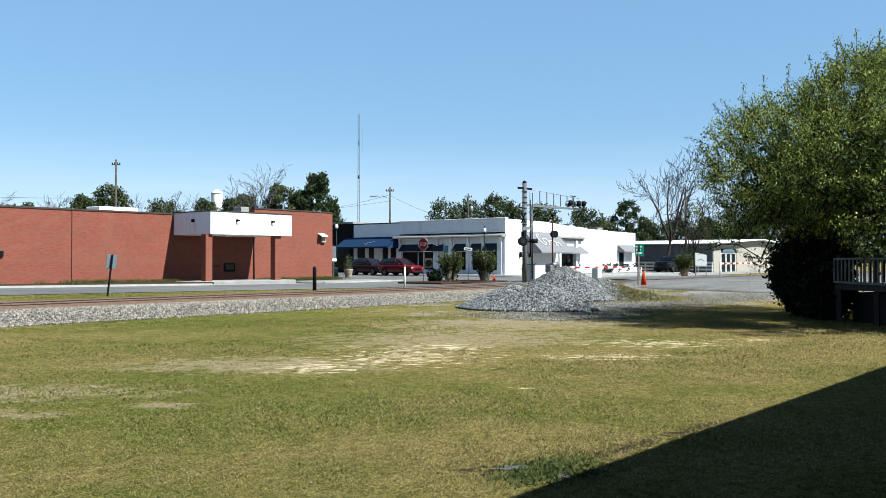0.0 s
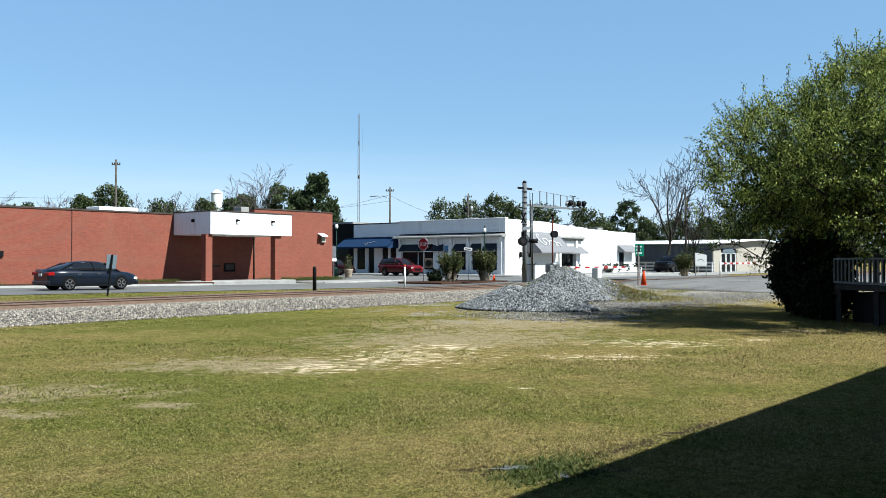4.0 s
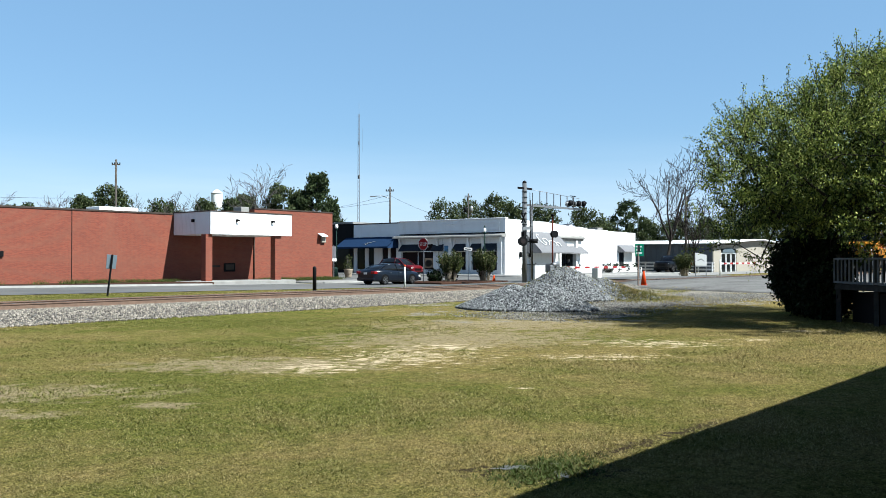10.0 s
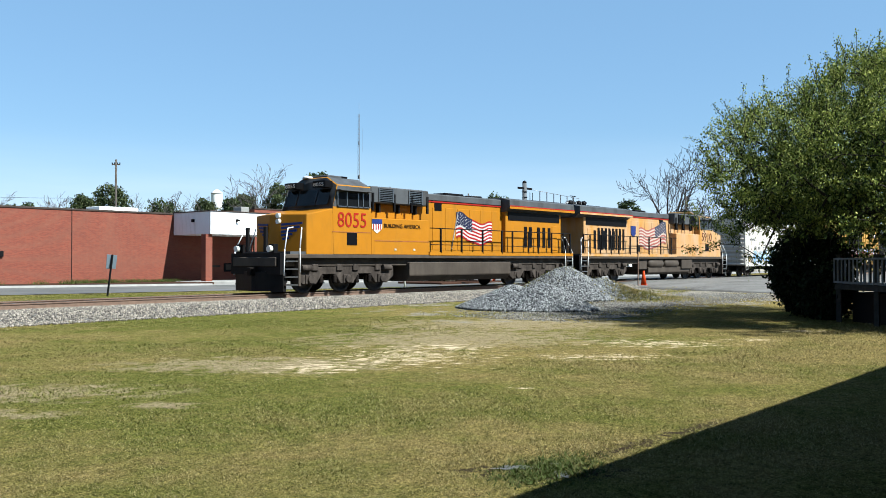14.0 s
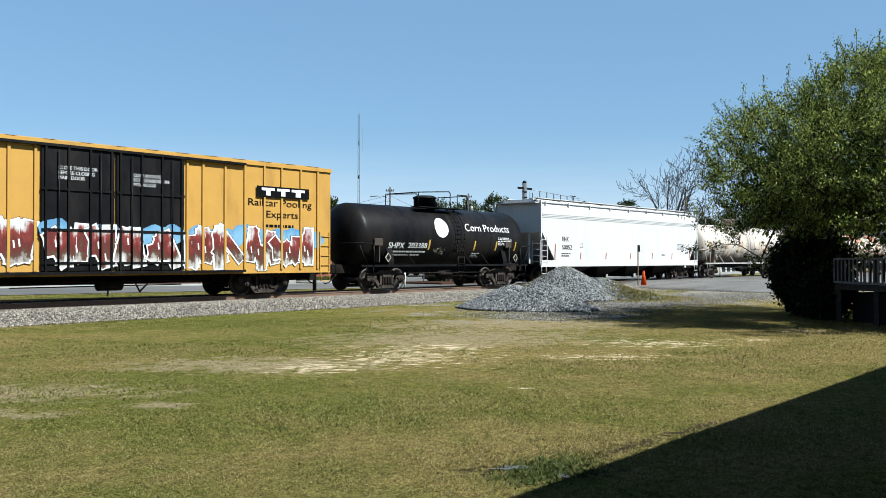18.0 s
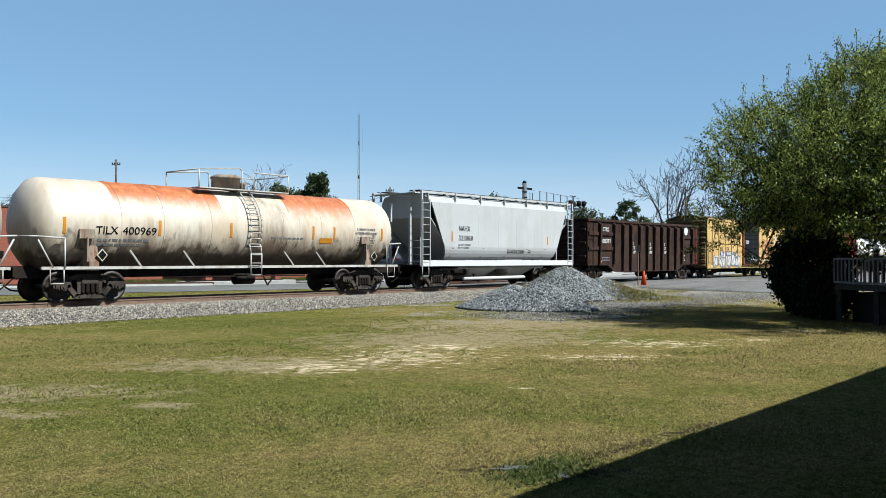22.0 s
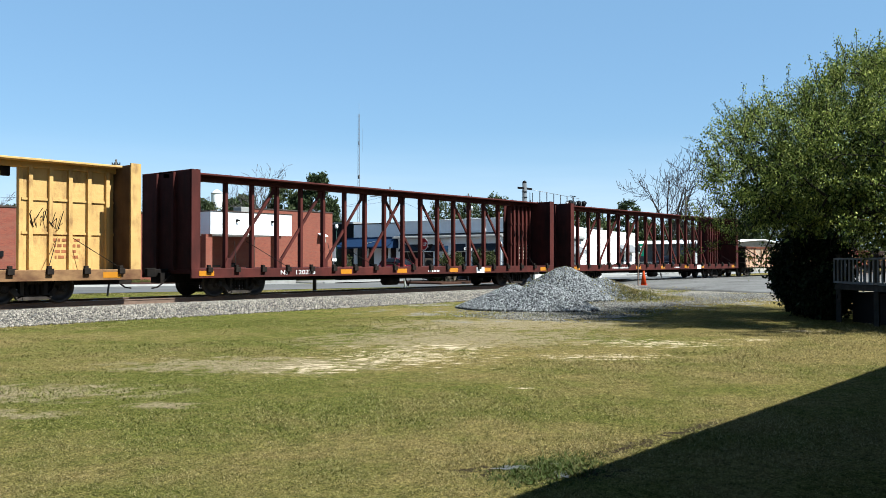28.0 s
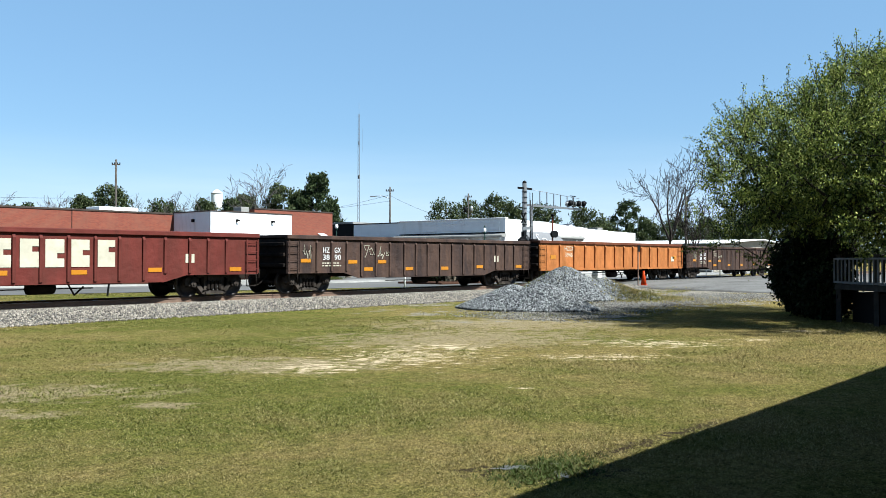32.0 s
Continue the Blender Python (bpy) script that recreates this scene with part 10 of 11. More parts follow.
PICK_B = [(-2.75, 0.86, 0.5, 1.05, 1.1), (-2.65, 0.95, 0.45, 1.1, 1.14), (-0.9, 0.97, 0.42, 1.1, 1.15), (0.3, 0.97, 0.42, 1.12, 1.18), (1.2, 0.97, 0.42, 1.12, 1.2), (2.3, 0.95, 0.45, 1.1, 1.18), (2.65, 0.92, 0.48, 1.05, 1.12), (2.75, 0.8, 0.55, 0.95, 1.0)]
PICK_C = [(-0.95, 0.86, 0.74, 1.15, 1.2), (-0.85, 0.88, 0.74, 1.14, 1.8), (0.1, 0.88, 0.76, 1.14, 1.86), (0.6, 0.88, 0.76, 1.14, 1.84), (0.9, 0.88, 0.74, 1.14, 1.72), (1.4, 0.84, 0.78, 1.16, 1.2)]
CAR_Y = 43.45
SEDAN, SEDAN_WHEELS = vehicle("sedan", "dark blue four-door sedan driving along the street", "car", pose(0, CAR_Y, gz(0, CAR_Y) + 0.02), 4.85, 1.82, SEDAN_B, SEDAN_C, (-1.39, 1.39), 0.335, M_NAVYCAR)
vehicle("red_suv", "bright red compact sport utility parked at the kerb", "car", pose(63.7, 59.2, gz(63.7, 59.2) + 0.03, 0, 0, -88), 4.42, 1.84, SUV_B, SUV_C, (-1.32, 1.32), 0.36, M_REDCAR, True)
MAROON, MAROON_WHEELS = vehicle("maroon_suv", "dark maroon sport utility standing behind the red one", "car", pose(64.0, 63.8, gz(64, 63.8) + 0.03, 0, 0, -90), 4.42, 1.84, SUV_B, SUV_C, (-1.32, 1.32), 0.36, M_DKRED, True)
vehicle("pickup_truck", "dark pickup parked nose-out beside the dark shop", "pickup", pose(61.8, 71.6, gz(61.8, 71.6) + 0.03, 0, 0, -95), 5.5, 1.95, PICK_B, PICK_C, (-1.75, 1.75), 0.38, M_BLACKCAR, True, (-2.6, -1.0, 1.2))
vehicle("pickup_truck", "black pickup parked in front of the grey shed", "pickup", pose(92.2, 44.2, gz(92.2, 44.2) + 0.13, 0, 0, 178), 5.5, 1.95, PICK_B, PICK_C, (-1.75, 1.75), 0.38, M_BLACKCAR, True, (-2.6, -1.0, 1.2))


# ---- plants ----
def leaf_material(name, cols, trans=0.25):
    m, nt, bsdf, co = begin(name)
    g = nt.nodes.new("ShaderNodeNewGeometry")
    n = len(cols)
    c = ramp(nt, g.outputs["Random Per Island"], [(i / max(1, n - 1), col) for i, col in enumerate(cols)])
    c = mixc(nt, 0.5, c, ramp(nt, noise_tex(nt, co, 0.9, 3), [(0.35, (0.55, 0.6, 0.5)), (0.65, (1, 1, 0.95))]), "MULTIPLY")
    finish(nt, bsdf, c, 0.6)
    bsdf.inputs["Specular IOR Level"].default_value = 0.08
    if trans:
        tr = nt.nodes.new("ShaderNodeBsdfTranslucent")
        nt.links.new(mixc(nt, 1.0, c, (0.6, 0.6, 0.6), "MULTIPLY"), tr.inputs[0])
        mx = nt.nodes.new("ShaderNodeMixShader")
        mx.inputs[0].default_value = trans
        nt.links.new(bsdf.outputs[0], mx.inputs[1])
        nt.links.new(tr.outputs[0], mx.inputs[2])
        nt.links.new(mx.outputs[0], nt.nodes["Material Output"].inputs[0])
    return m


M_BARK = paint("dark_bark", (0.05, 0.041, 0.034), 0.9, var=0.3, scale=5, bump=0.6)
# Paled to put haze into far bare trees; also used for shrub stems.
M_BARKPALE = paint("pale_bare_wood", (0.17, 0.155, 0.14), 0.9, var=0.25, scale=5)
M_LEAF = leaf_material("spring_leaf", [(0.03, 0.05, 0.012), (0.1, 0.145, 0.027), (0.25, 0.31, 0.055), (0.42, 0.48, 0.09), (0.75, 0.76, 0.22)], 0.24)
# Darker copy of the leaf: shade within the crown, put into colour.
M_SHADELEAF = leaf_material("shaded_leaf", [(0.014, 0.026, 0.007), (0.04, 0.065, 0.014), (0.1, 0.135, 0.027), (0.2, 0.25, 0.05), (0.38, 0.43, 0.1)], 0.16)
M_HEDGE = leaf_material("dark_shrub_leaf", [(0.006, 0.011, 0.004), (0.011, 0.02, 0.006), (0.024, 0.04, 0.012)], 0.06)
M_OLEANDER = leaf_material("shrub_leaf", [(0.016, 0.028, 0.009), (0.04, 0.06, 0.016), (0.09, 0.11, 0.033), (0.22, 0.21, 0.085)], 0.12)
M_STEM = paint("shrub_stem", (0.5, 0.42, 0.3), 0.85, var=0.25, scale=6)
# Far foliage, lightened by distance haze put into the colour.
M_PINE = leaf_material("hazy_pine_needles", [(0.025, 0.042, 0.018), (0.05, 0.072, 0.028), (0.09, 0.115, 0.045)], 0.1)
M_OAK = leaf_material("hazy_oak_leaf", [(0.036, 0.055, 0.022), (0.08, 0.105, 0.042), (0.15, 0.17, 0.075)], 0.15)
M_LIRIOPE = leaf_material("border_grass", [(0.05, 0.085, 0.015), (0.1, 0.13, 0.03), (0.2, 0.18, 0.07)], 0.2)
LEAF_V = np.array([(-0.5, 0, 0), (0, -0.28, 0.06), (0.5, 0, 0), (0, 0.28, 0.06)])
LEAF_F = np.array([(0, 1, 2), (0, 2, 3)])


def limb_mesh(name, segs, material, parent, seg=6, min_r=0.006):
    bm = B()
    for p, q, r0, r1 in segs:
        rod(bm, p, q, max(r0, min_r), seg if r0 > 0.05 else 4, max(r1, min_r * 0.8), caps=False)
    return part(name, bm, material, parent)


def leaves_at(name, centres, sigma, per, size, rng, material, parent):
    c = np.repeat(np.array([tuple(v) for v in centres]), per, axis=0)
    c = c + rng.normal(0, 1, c.shape) * sigma
    ob = scatter(name, LEAF_V, LEAF_F, c, rng.uniform(size * 0.6, size * 1.3, len(c)), rng, material, parent)
    ob["kind"] = "stuff"
    return ob


def big_tree():
    """The leafy tree beside the deck: limbs grown towards the twigs, leaves in sprays along them."""
    t = thing("broadleaf_tree", "spreading tree in fresh green spring leaf", "tree", pose(27.3, 6.0, 0))
    rng = random.Random(11)

    def reach(z):
        u = (z - 4.2) / 2.6
        return 4.5 * max(0.02, 1 - u * u) ** 0.6 if u > 0 else 4.5 + 0.42 * math.sin(min(2.4, 4.2 - z) * 1.3)
    nodes = [(Vector((0, 0, -0.2)), -1), (Vector((0.05, 0.02, 1.1)), 0), (Vector((0.1, 0.0, 1.9)), 1)]
    todo = []
    while len(todo) < 2150:
        z = rng.uniform(1.75, 6.6)
        a = rng.uniform(0, 2 * math.pi)
        k = rng.random() ** 0.42
        lump = 0.92 + 0.15 * math.sin(a * 3 + z * 1.6) + 0.13 * math.sin(a * 7 - z * 2.9)
        r = reach(z) * k * min(1.0, lump)
        hole = math.sin(r * math.cos(a) * 2.1 + 1) * math.sin(r * math.sin(a) * 2.3) * math.sin(z * 2.6 + a)
        q = Vector((r * math.cos(a), r * math.sin(a), z))
        far = 0.764 * q.x + 0.645 * q.y
        low = 0.645 * q.x - 0.764 * q.y
        if z < 2.5 and low > -1.2 and rng.random() < 0.8:
            continue
        if low < -0.8 and z < 2.75 + 0.3 * math.sin(low * 3.0) and rng.random() < 0.95:
            continue
        if hole < 0.18 and rng.random() < 1.3 - 0.13 * z:
            # wider across and deeper than tall
            deep, wide = far * (1.7 if far > 0 else 1.36), low * 1.2
            todo.append(Vector((0.764 * deep + 0.645 * wide, 0.645 * deep - 0.764 * wide, 1.75 + (z - 1.75) * 1.12)))
    root = Vector((0.05, 0, 2.0))
    todo.sort(key=lambda q: (q - root).length)
    size = [0, 0, 0]
    for q in todo:
        best, bi = 1e9, 2
        dq = (q - root).length
        for i, (n, _) in enumerate(nodes[1:], 1):
            d = (n - q).length + 0.35 * (n - root).length
            if d < best and (n - root).length < dq:
                best, bi = d, i
        n = nodes[bi][0]
        if (q - n).length > 1.5:
            mid = (q + n) / 2 + Vector((rng.gauss(0, 0.1), rng.gauss(0, 0.1), 0.12))
            nodes.append((mid, bi))
            size.append(0)
            bi = len(nodes) - 1
        nodes.append((q, bi))
        size.append(1)
    for i in range(len(nodes) - 1, 0, -1):
        size[nodes[i][1]] += size[i]
    rad = [0.009 * (max(1, w)) ** 0.45 for w in size]
    rad[0], rad[1] = 0.17, 0.15
    segs = [(nodes[j][0], q, min(rad[j], rad[i] * 1.6), rad[i]) for i, (q, j) in enumerate(nodes) if j >= 0]
    nr = np.random.default_rng(3)
    shaded, lit, inner, tips = [], [], [], []
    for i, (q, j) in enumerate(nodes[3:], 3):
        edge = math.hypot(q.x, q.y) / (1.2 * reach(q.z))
        # Lit leaves grow likelier towards rim and top; light set by colour.
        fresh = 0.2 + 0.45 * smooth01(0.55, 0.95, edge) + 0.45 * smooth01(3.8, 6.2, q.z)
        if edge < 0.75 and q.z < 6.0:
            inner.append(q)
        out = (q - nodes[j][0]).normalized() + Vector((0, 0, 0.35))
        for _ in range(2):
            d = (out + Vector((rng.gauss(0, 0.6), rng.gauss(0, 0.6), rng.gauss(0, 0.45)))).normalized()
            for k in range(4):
                (lit if rng.random() < fresh else shaded).append(q + d * (0.06 + 0.14 * k))
        if size[i] < 4 and q.z > 3.8 and (edge > 0.7 or q.z > 5.7):
            # thin young shoots that stand out from the crown
            d = (Vector((q.x, q.y, 0)) * 0.12 + Vector((rng.gauss(0, 0.3), rng.gauss(0, 0.3), 1.0))).normalized()
            p = q.copy()
            for k in range(rng.randint(4, 10)):
                d = (d + Vector((rng.gauss(0, 0.14), rng.gauss(0, 0.14), 0))).normalized()
                e = p + d * 0.095
                segs.append((p, e, 0.008, 0.007))
                tips.append(e)
                p = e
    limb_mesh("trunk", [g for g in segs if g[2] > 0.05], M_BARK, t)
    limb_mesh("branch_crown", [g for g in segs if g[2] <= 0.05], M_BARK, t)["kind"] = "stuff"
    leaves_at("crown", shaded, 0.08, 17, 0.078, nr, M_SHADELEAF, t)
    leaves_at("inner_crown", inner, 0.28, 15, 0.15, nr, M_SHADELEAF, t)
    leaves_at("upper_crown", lit, 0.065, 15, 0.062, nr, M_LEAF, t)
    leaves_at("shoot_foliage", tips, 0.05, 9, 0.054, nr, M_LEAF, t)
    return t


def shrub(x, y, r, h, label, material, seed, per=9, size=0.1, n=260, squat=0.28, stems=True, name="shrub", group=""):
    t = thing(name, label, "shrub", at_ground(x, y), group)
    rng = random.Random(seed)
    if stems:
        segs = []
        for k in range(16):
            a = rng.uniform(0, 6.3)
            q = Vector((math.cos(a) * r * rng.uniform(0.4, 0.85), math.sin(a) * r * rng.uniform(0.4, 0.85), h * rng.uniform(0.6, 0.95)))
            segs.append((Vector((math.cos(a) * 0.12, math.sin(a) * 0.12, -0.1)), q, 0.03, 0.012))
        for g in segs:
            limb_mesh("stem", [g], M_BARKPALE, t, 5)
    pts = []
    while len(pts) < n:
        u = Vector((rng.gauss(0, 1), rng.gauss(0, 1), rng.gauss(0, 1))).normalized() * rng.uniform(0.6, 1.0) ** 0.5
        z = h * 0.5 + u.z * h * 0.5
        w = r * (1 - squat + squat * min(1, z / (h * 0.6))) * rng.uniform(0.8, 1.12)
        pts.append(Vector((u.x * w, u.y * w, max(0.05, z))))
    leaves_at("foliage", pts, 0.11, per, size, np.random.default_rng(seed), material, t)
    return t


def vase_shrub(x, y, r, h, label, seed, name, group="", count=58):
    """A bush of many stems that fan out from one root, leafy towards their tips."""
    t = thing(name, label, "shrub", at_ground(x, y), group)
    rng = random.Random(seed)
    pts, low = [], []
    for k in range(count):
        a, f = rng.uniform(0, 6.3), rng.random() ** 0.5
        top = h * rng.uniform(0.72, 1.0) * (1 - 0.22 * f * f)
        p = Vector((math.cos(a) * 0.3 * f * r, math.sin(a) * 0.3 * f * r, -0.1))
        q = Vector((math.cos(a) * f * r * 0.95, math.sin(a) * f * r * 0.95, top))
        mid = (p + q) / 2 + Vector((-math.cos(a) * 0.06, -math.sin(a) * 0.06, 0.1))
        limb_mesh("stem", [(p, mid, 0.022, 0.017), (mid, q, 0.017, 0.01)], M_STEM, t, 4)
        for j in range(15):
            u = 0.5 + 0.53 * j / 14
            pts.append((mid if u > 0.5 else p).lerp(q if u > 0.5 else mid, (u - 0.5) * 2 if u > 0.5 else u * 2))
        if k % 2:
            low.append(p.lerp(mid, rng.uniform(0.3, 1.2)))
    leaves_at("foliage", pts, 0.085, 7, 0.13, np.random.default_rng(seed), M_OLEANDER, t)
    # Much darker leaves inside give the bush's hollow its shade by colour.
    leaves_at("inner_foliage", low, 0.14, 5, 0.16, np.random.default_rng(seed + 1), M_HEDGE, t)
    return t


def far_tree(x, y, h, w, kind, seed, base=0.35, thin=1.0, name=None):
    """A tree far behind the roofs: trunk, limbs and clumped crown."""
    z0 = gz(x, y)
    rng = random.Random(seed)
    lab = {"pine": "tall pine with dark clumped needles", "oak": "dull green evergreen tree behind the roofs", "bare": "leafless grey tree behind the roofs"}[kind]
    t = thing(name or ("bare_tree" if kind == "bare" else kind + "_tree"), lab, "tree", pose(x, y, z0), "background trees")
    segs, tips = [], []
    if kind == "bare":
        def limb(p, d, length, r, level):
            n = 6 if level > 1 else 4
            for k in range(n):
                d = (d + Vector((rng.gauss(0, 0.16), rng.gauss(0, 0.16), 0.07 + rng.gauss(0, 0.1)))).normalized()
                q = p + d * (length / n)
                r1 = r * (0.86 if level > 1 else 0.8)
                segs.append((p, q, r, r1))
                p, r = q, r1
                if level and (k or level < 3):
                    side = d.cross(Vector((rng.gauss(0, 1), rng.gauss(0, 1), rng.gauss(0, 1)))).normalized()
                    limb(p, (d + side * rng.uniform(0.6, 1.15)).normalized(), length * rng.uniform(0.38, 0.58), r * 0.62, level - 1)
        limb(Vector((0, 0, -0.3)), Vector((0.04, 0.02, 1)), h * 0.26, 0.021 * h, 0)
        top = segs[-1][1]
        for k in range(4):
            a = k * 1.75 + rng.uniform(-0.4, 0.4)
            lean = rng.uniform(0.3, 0.6) if k else 0.1
            limb(top, Vector((math.cos(a) * lean, math.sin(a) * lean, 1)).normalized(), h * rng.uniform(0.42, 0.52), 0.0095 * h, 3)
        bark = M_BARK if name else M_BARKPALE
        limb_mesh("trunk", [g for g in segs if g[2] > 0.0055 * h], bark, t, 6, 0.02)
        limb_mesh("branch_crown", [g for g in segs if g[2] <= 0.0055 * h], bark, t, 3, 0.023 if name else 0.024)["kind"] = "stuff"
        return t
    lean = Vector((rng.uniform(-0.05, 0.05), rng.uniform(-0.05, 0.05), 1))
    segs.append((Vector((0, 0, -0.3)), lean * h * 0.95, 0.016 * h, 0.006 * h))
    clumps = []
    n = int((19 if kind == "pine" else 26) * thin)
    for k in range(n):
        u = (k + 0.5) / n
        zz = h * (base + (0.95 - base) * u)
        shape = math.sin(math.pi * min(0.97, 0.25 + 0.68 * u)) ** 0.6 if kind == "oak" else (0.95 if u < 0.75 else 0.6)
        rr = w * shape * rng.uniform(0.3, 1.0)
        a = k * 2.4 + rng.uniform(-0.5, 0.5)
        c = lean * zz + Vector((math.cos(a) * rr, math.sin(a) * rr, 0))
        segs.append((lean * (zz - rr * 0.45), c, 0.06, 0.025))
        clumps.append(c)
    limb_mesh("trunk", segs, M_BARKPALE, t, 5, 0.03)
    pts = []
    for c in clumps:
        s = w * (rng.uniform(0.17, 0.3) if kind == "pine" else rng.uniform(0.22, 0.34))
        for _ in range(44):
            d = Vector((rng.gauss(0, 1), rng.gauss(0, 1), rng.gauss(0, 1))).normalized() * rng.random() ** 0.4
            pts.append(c + Vector((d.x * s * 1.5, d.y * s * 1.5, d.z * s * 0.95)))
    leaf = M_PINE if kind == "pine" else M_OAK
    leaves_at("crown", pts, 0.14, 5, 0.33, np.random.default_rng(seed), leaf, t)
    leaves_at("inner_crown", clumps, w * 0.13, 44, 0.5, np.random.default_rng(seed + 500), leaf, t)
    return t


def background_trees():
    rows = [(73.6, 130.2, 13.6, 3.4, "oak", 0.35), (68.3, 130.8, 11.6, 2.6, "oak", 0.4), (61.5, 141, 9.6, 3.6, "oak", 0.3), (66.3, 135.4, 12.6, 4, "bare", 0), (57.5, 141, 12.4, 4, "bare", 0), (54.0, 143, 11.0, 4, "bare", 0), (79.0, 134, 12.8, 4, "bare", 0), (86.0, 132.5, 11.6, 4, "bare", 0), (62.5, 137, 10.4, 2.6, "pine", 0.5), (70.8, 131, 11.4, 2.4, "pine", 0.5), (83.5, 133, 11.6, 3.4, "oak", 0.35), (84.5, 134, 12.6, 4, "bare", 0), (88.4, 130.9, 14.6, 4, "bare", 0), (90.3, 128.6, 12.0, 2.8, "oak", 0.35),
            (92.4, 126.2, 12.4, 1.9, "pine", 0.55), (82.0, 135.0, 12.0, 4, "bare", 0), (75.3, 96.6, 14.6, 3.0, "bare", 0), (74, 97.5, 10.6, 2.2, "oak", 0.3), (77.1, 94.6, 11.9, 3.0, "oak", 0.3), (80.3, 90.9, 13.6, 2.4, "pine", 0.6), (79.3, 92.6, 11.0, 2.0, "oak", 0.35), (82.1, 88.8, 9.8, 1.5, "pine", 0.55), (93, 101, 9.5, 3, "bare", 0),
            (130, 109, 12.8, 4.4, "oak", 0.25), (133.3, 106, 13.0, 4.2, "oak", 0.25), (136, 102.2, 14.2, 3.4, "oak", 0.3), (138.5, 99.5, 12.6, 3.2, "oak", 0.3), (142.5, 94.4, 12.2, 3.6, "oak", 0.25), (147, 89.3, 11.6, 3.6, "oak", 0.25), (150, 86, 9.5, 3.2, "oak", 0.2),
            (134.5, 73.2, 11.7, 2.8, "pine", 0.35), (137, 70, 8.2, 3.0, "oak", 0.15), (132, 76, 7.6, 3.0, "oak", 0.15), (139, 66, 8.3, 3.4, "oak", 0.15), (142, 62, 8.4, 3.4, "oak", 0.15), (144, 58, 9, 3.6, "pine", 0.2), (146, 54, 9.4, 3.6, "oak", 0.15), (150, 49, 11, 4, "oak", 0.12), (154, 44, 11, 4, "oak", 0.12), (158, 40, 11, 4, "oak", 0.12)]
    for i, (x, y, h, w, k, b) in enumerate(rows):
        far_tree(x, y, h, w, k, 100 + i, b)
    far_tree(97.0, 47.05, 15.7, 4, "bare", 60, name="bare_tree")
    far_tree(91.0, 41.0, 8.6, 4, "bare", 65, name="bare_tree")


def far_woods():
    """The low line of woods that closes the distance all round."""
    rng = np.random.default_rng(9)
    n = 26000
    a = rng.uniform(0, 2 * math.pi, n)
    r = rng.uniform(330, 380, n)
    bump = 9 + 3.5 * np.sin(a * 23) + 2.5 * np.sin(a * 61 + 1) + 2 * np.sin(a * 131)
    z = rng.random(n) ** 0.8 * bump
    ob = scatter("far_woods", LEAF_V, LEAF_F, np.stack([r * np.cos(a) + 40, r * np.sin(a) + 40, z], 1), rng.uniform(2.2, 4.2, n), rng, M_PINE)
    tagged(ob, "far belt of dark woods along the horizon", "woods", "", "stuff")


def border_plants():
    """Tufts of strap-leaved border grass in the bed along the brick wall."""
    rng = np.random.default_rng(12)
    spots = []
    for x0, x1, dens, y0, y1 in ((20, 28.5, 1.2, 53.6, 55.2), (28.5, 35.6, 9.0, 53.6, 55.5), (43.6, 46.5, 9.0, 54.6, 55.7), (46.6, 51.0, 9.0, 54.4, 55.7)):
        m = int((x1 - x0) * dens)
        spots.append(np.stack([rng.uniform(x0, x1, m), rng.uniform(y0, y1, m)], 1))
    for s in spots:
        for k, (x, y) in enumerate(s[:: max(1, len(s) // 22)]):
            t = thing("border_plant", "clump of strappy green border grass by the wall", "plant", at_ground(float(x), float(y)), "border plants along the wall")
            c = np.zeros((60, 3))
            c[:, :2] = rng.normal(0, 0.28, (60, 2))
            c[:, 2] = 0.15
            sc = scatter("foliage", np.array([(-0.05, 0, -0.5), (0.05, 0, -0.5), (0.02, 0.12, 0.5)]), np.array([(0, 1, 2)]), c, rng.uniform(0.3, 0.62, 60), rng, M_LIRIOPE, t, tilt=0.7)
            sc["kind"] = "stuff"
    solo("planting_bed", box(box(B(), -40, 20, 50.52, 55.99, -0.1, 0.36), 20, 35.8, 50.52, 55.99, -0.1, 0.24), M_MULCH, "mulched planting bed along the brick wall", "planting bed", "", "structure")


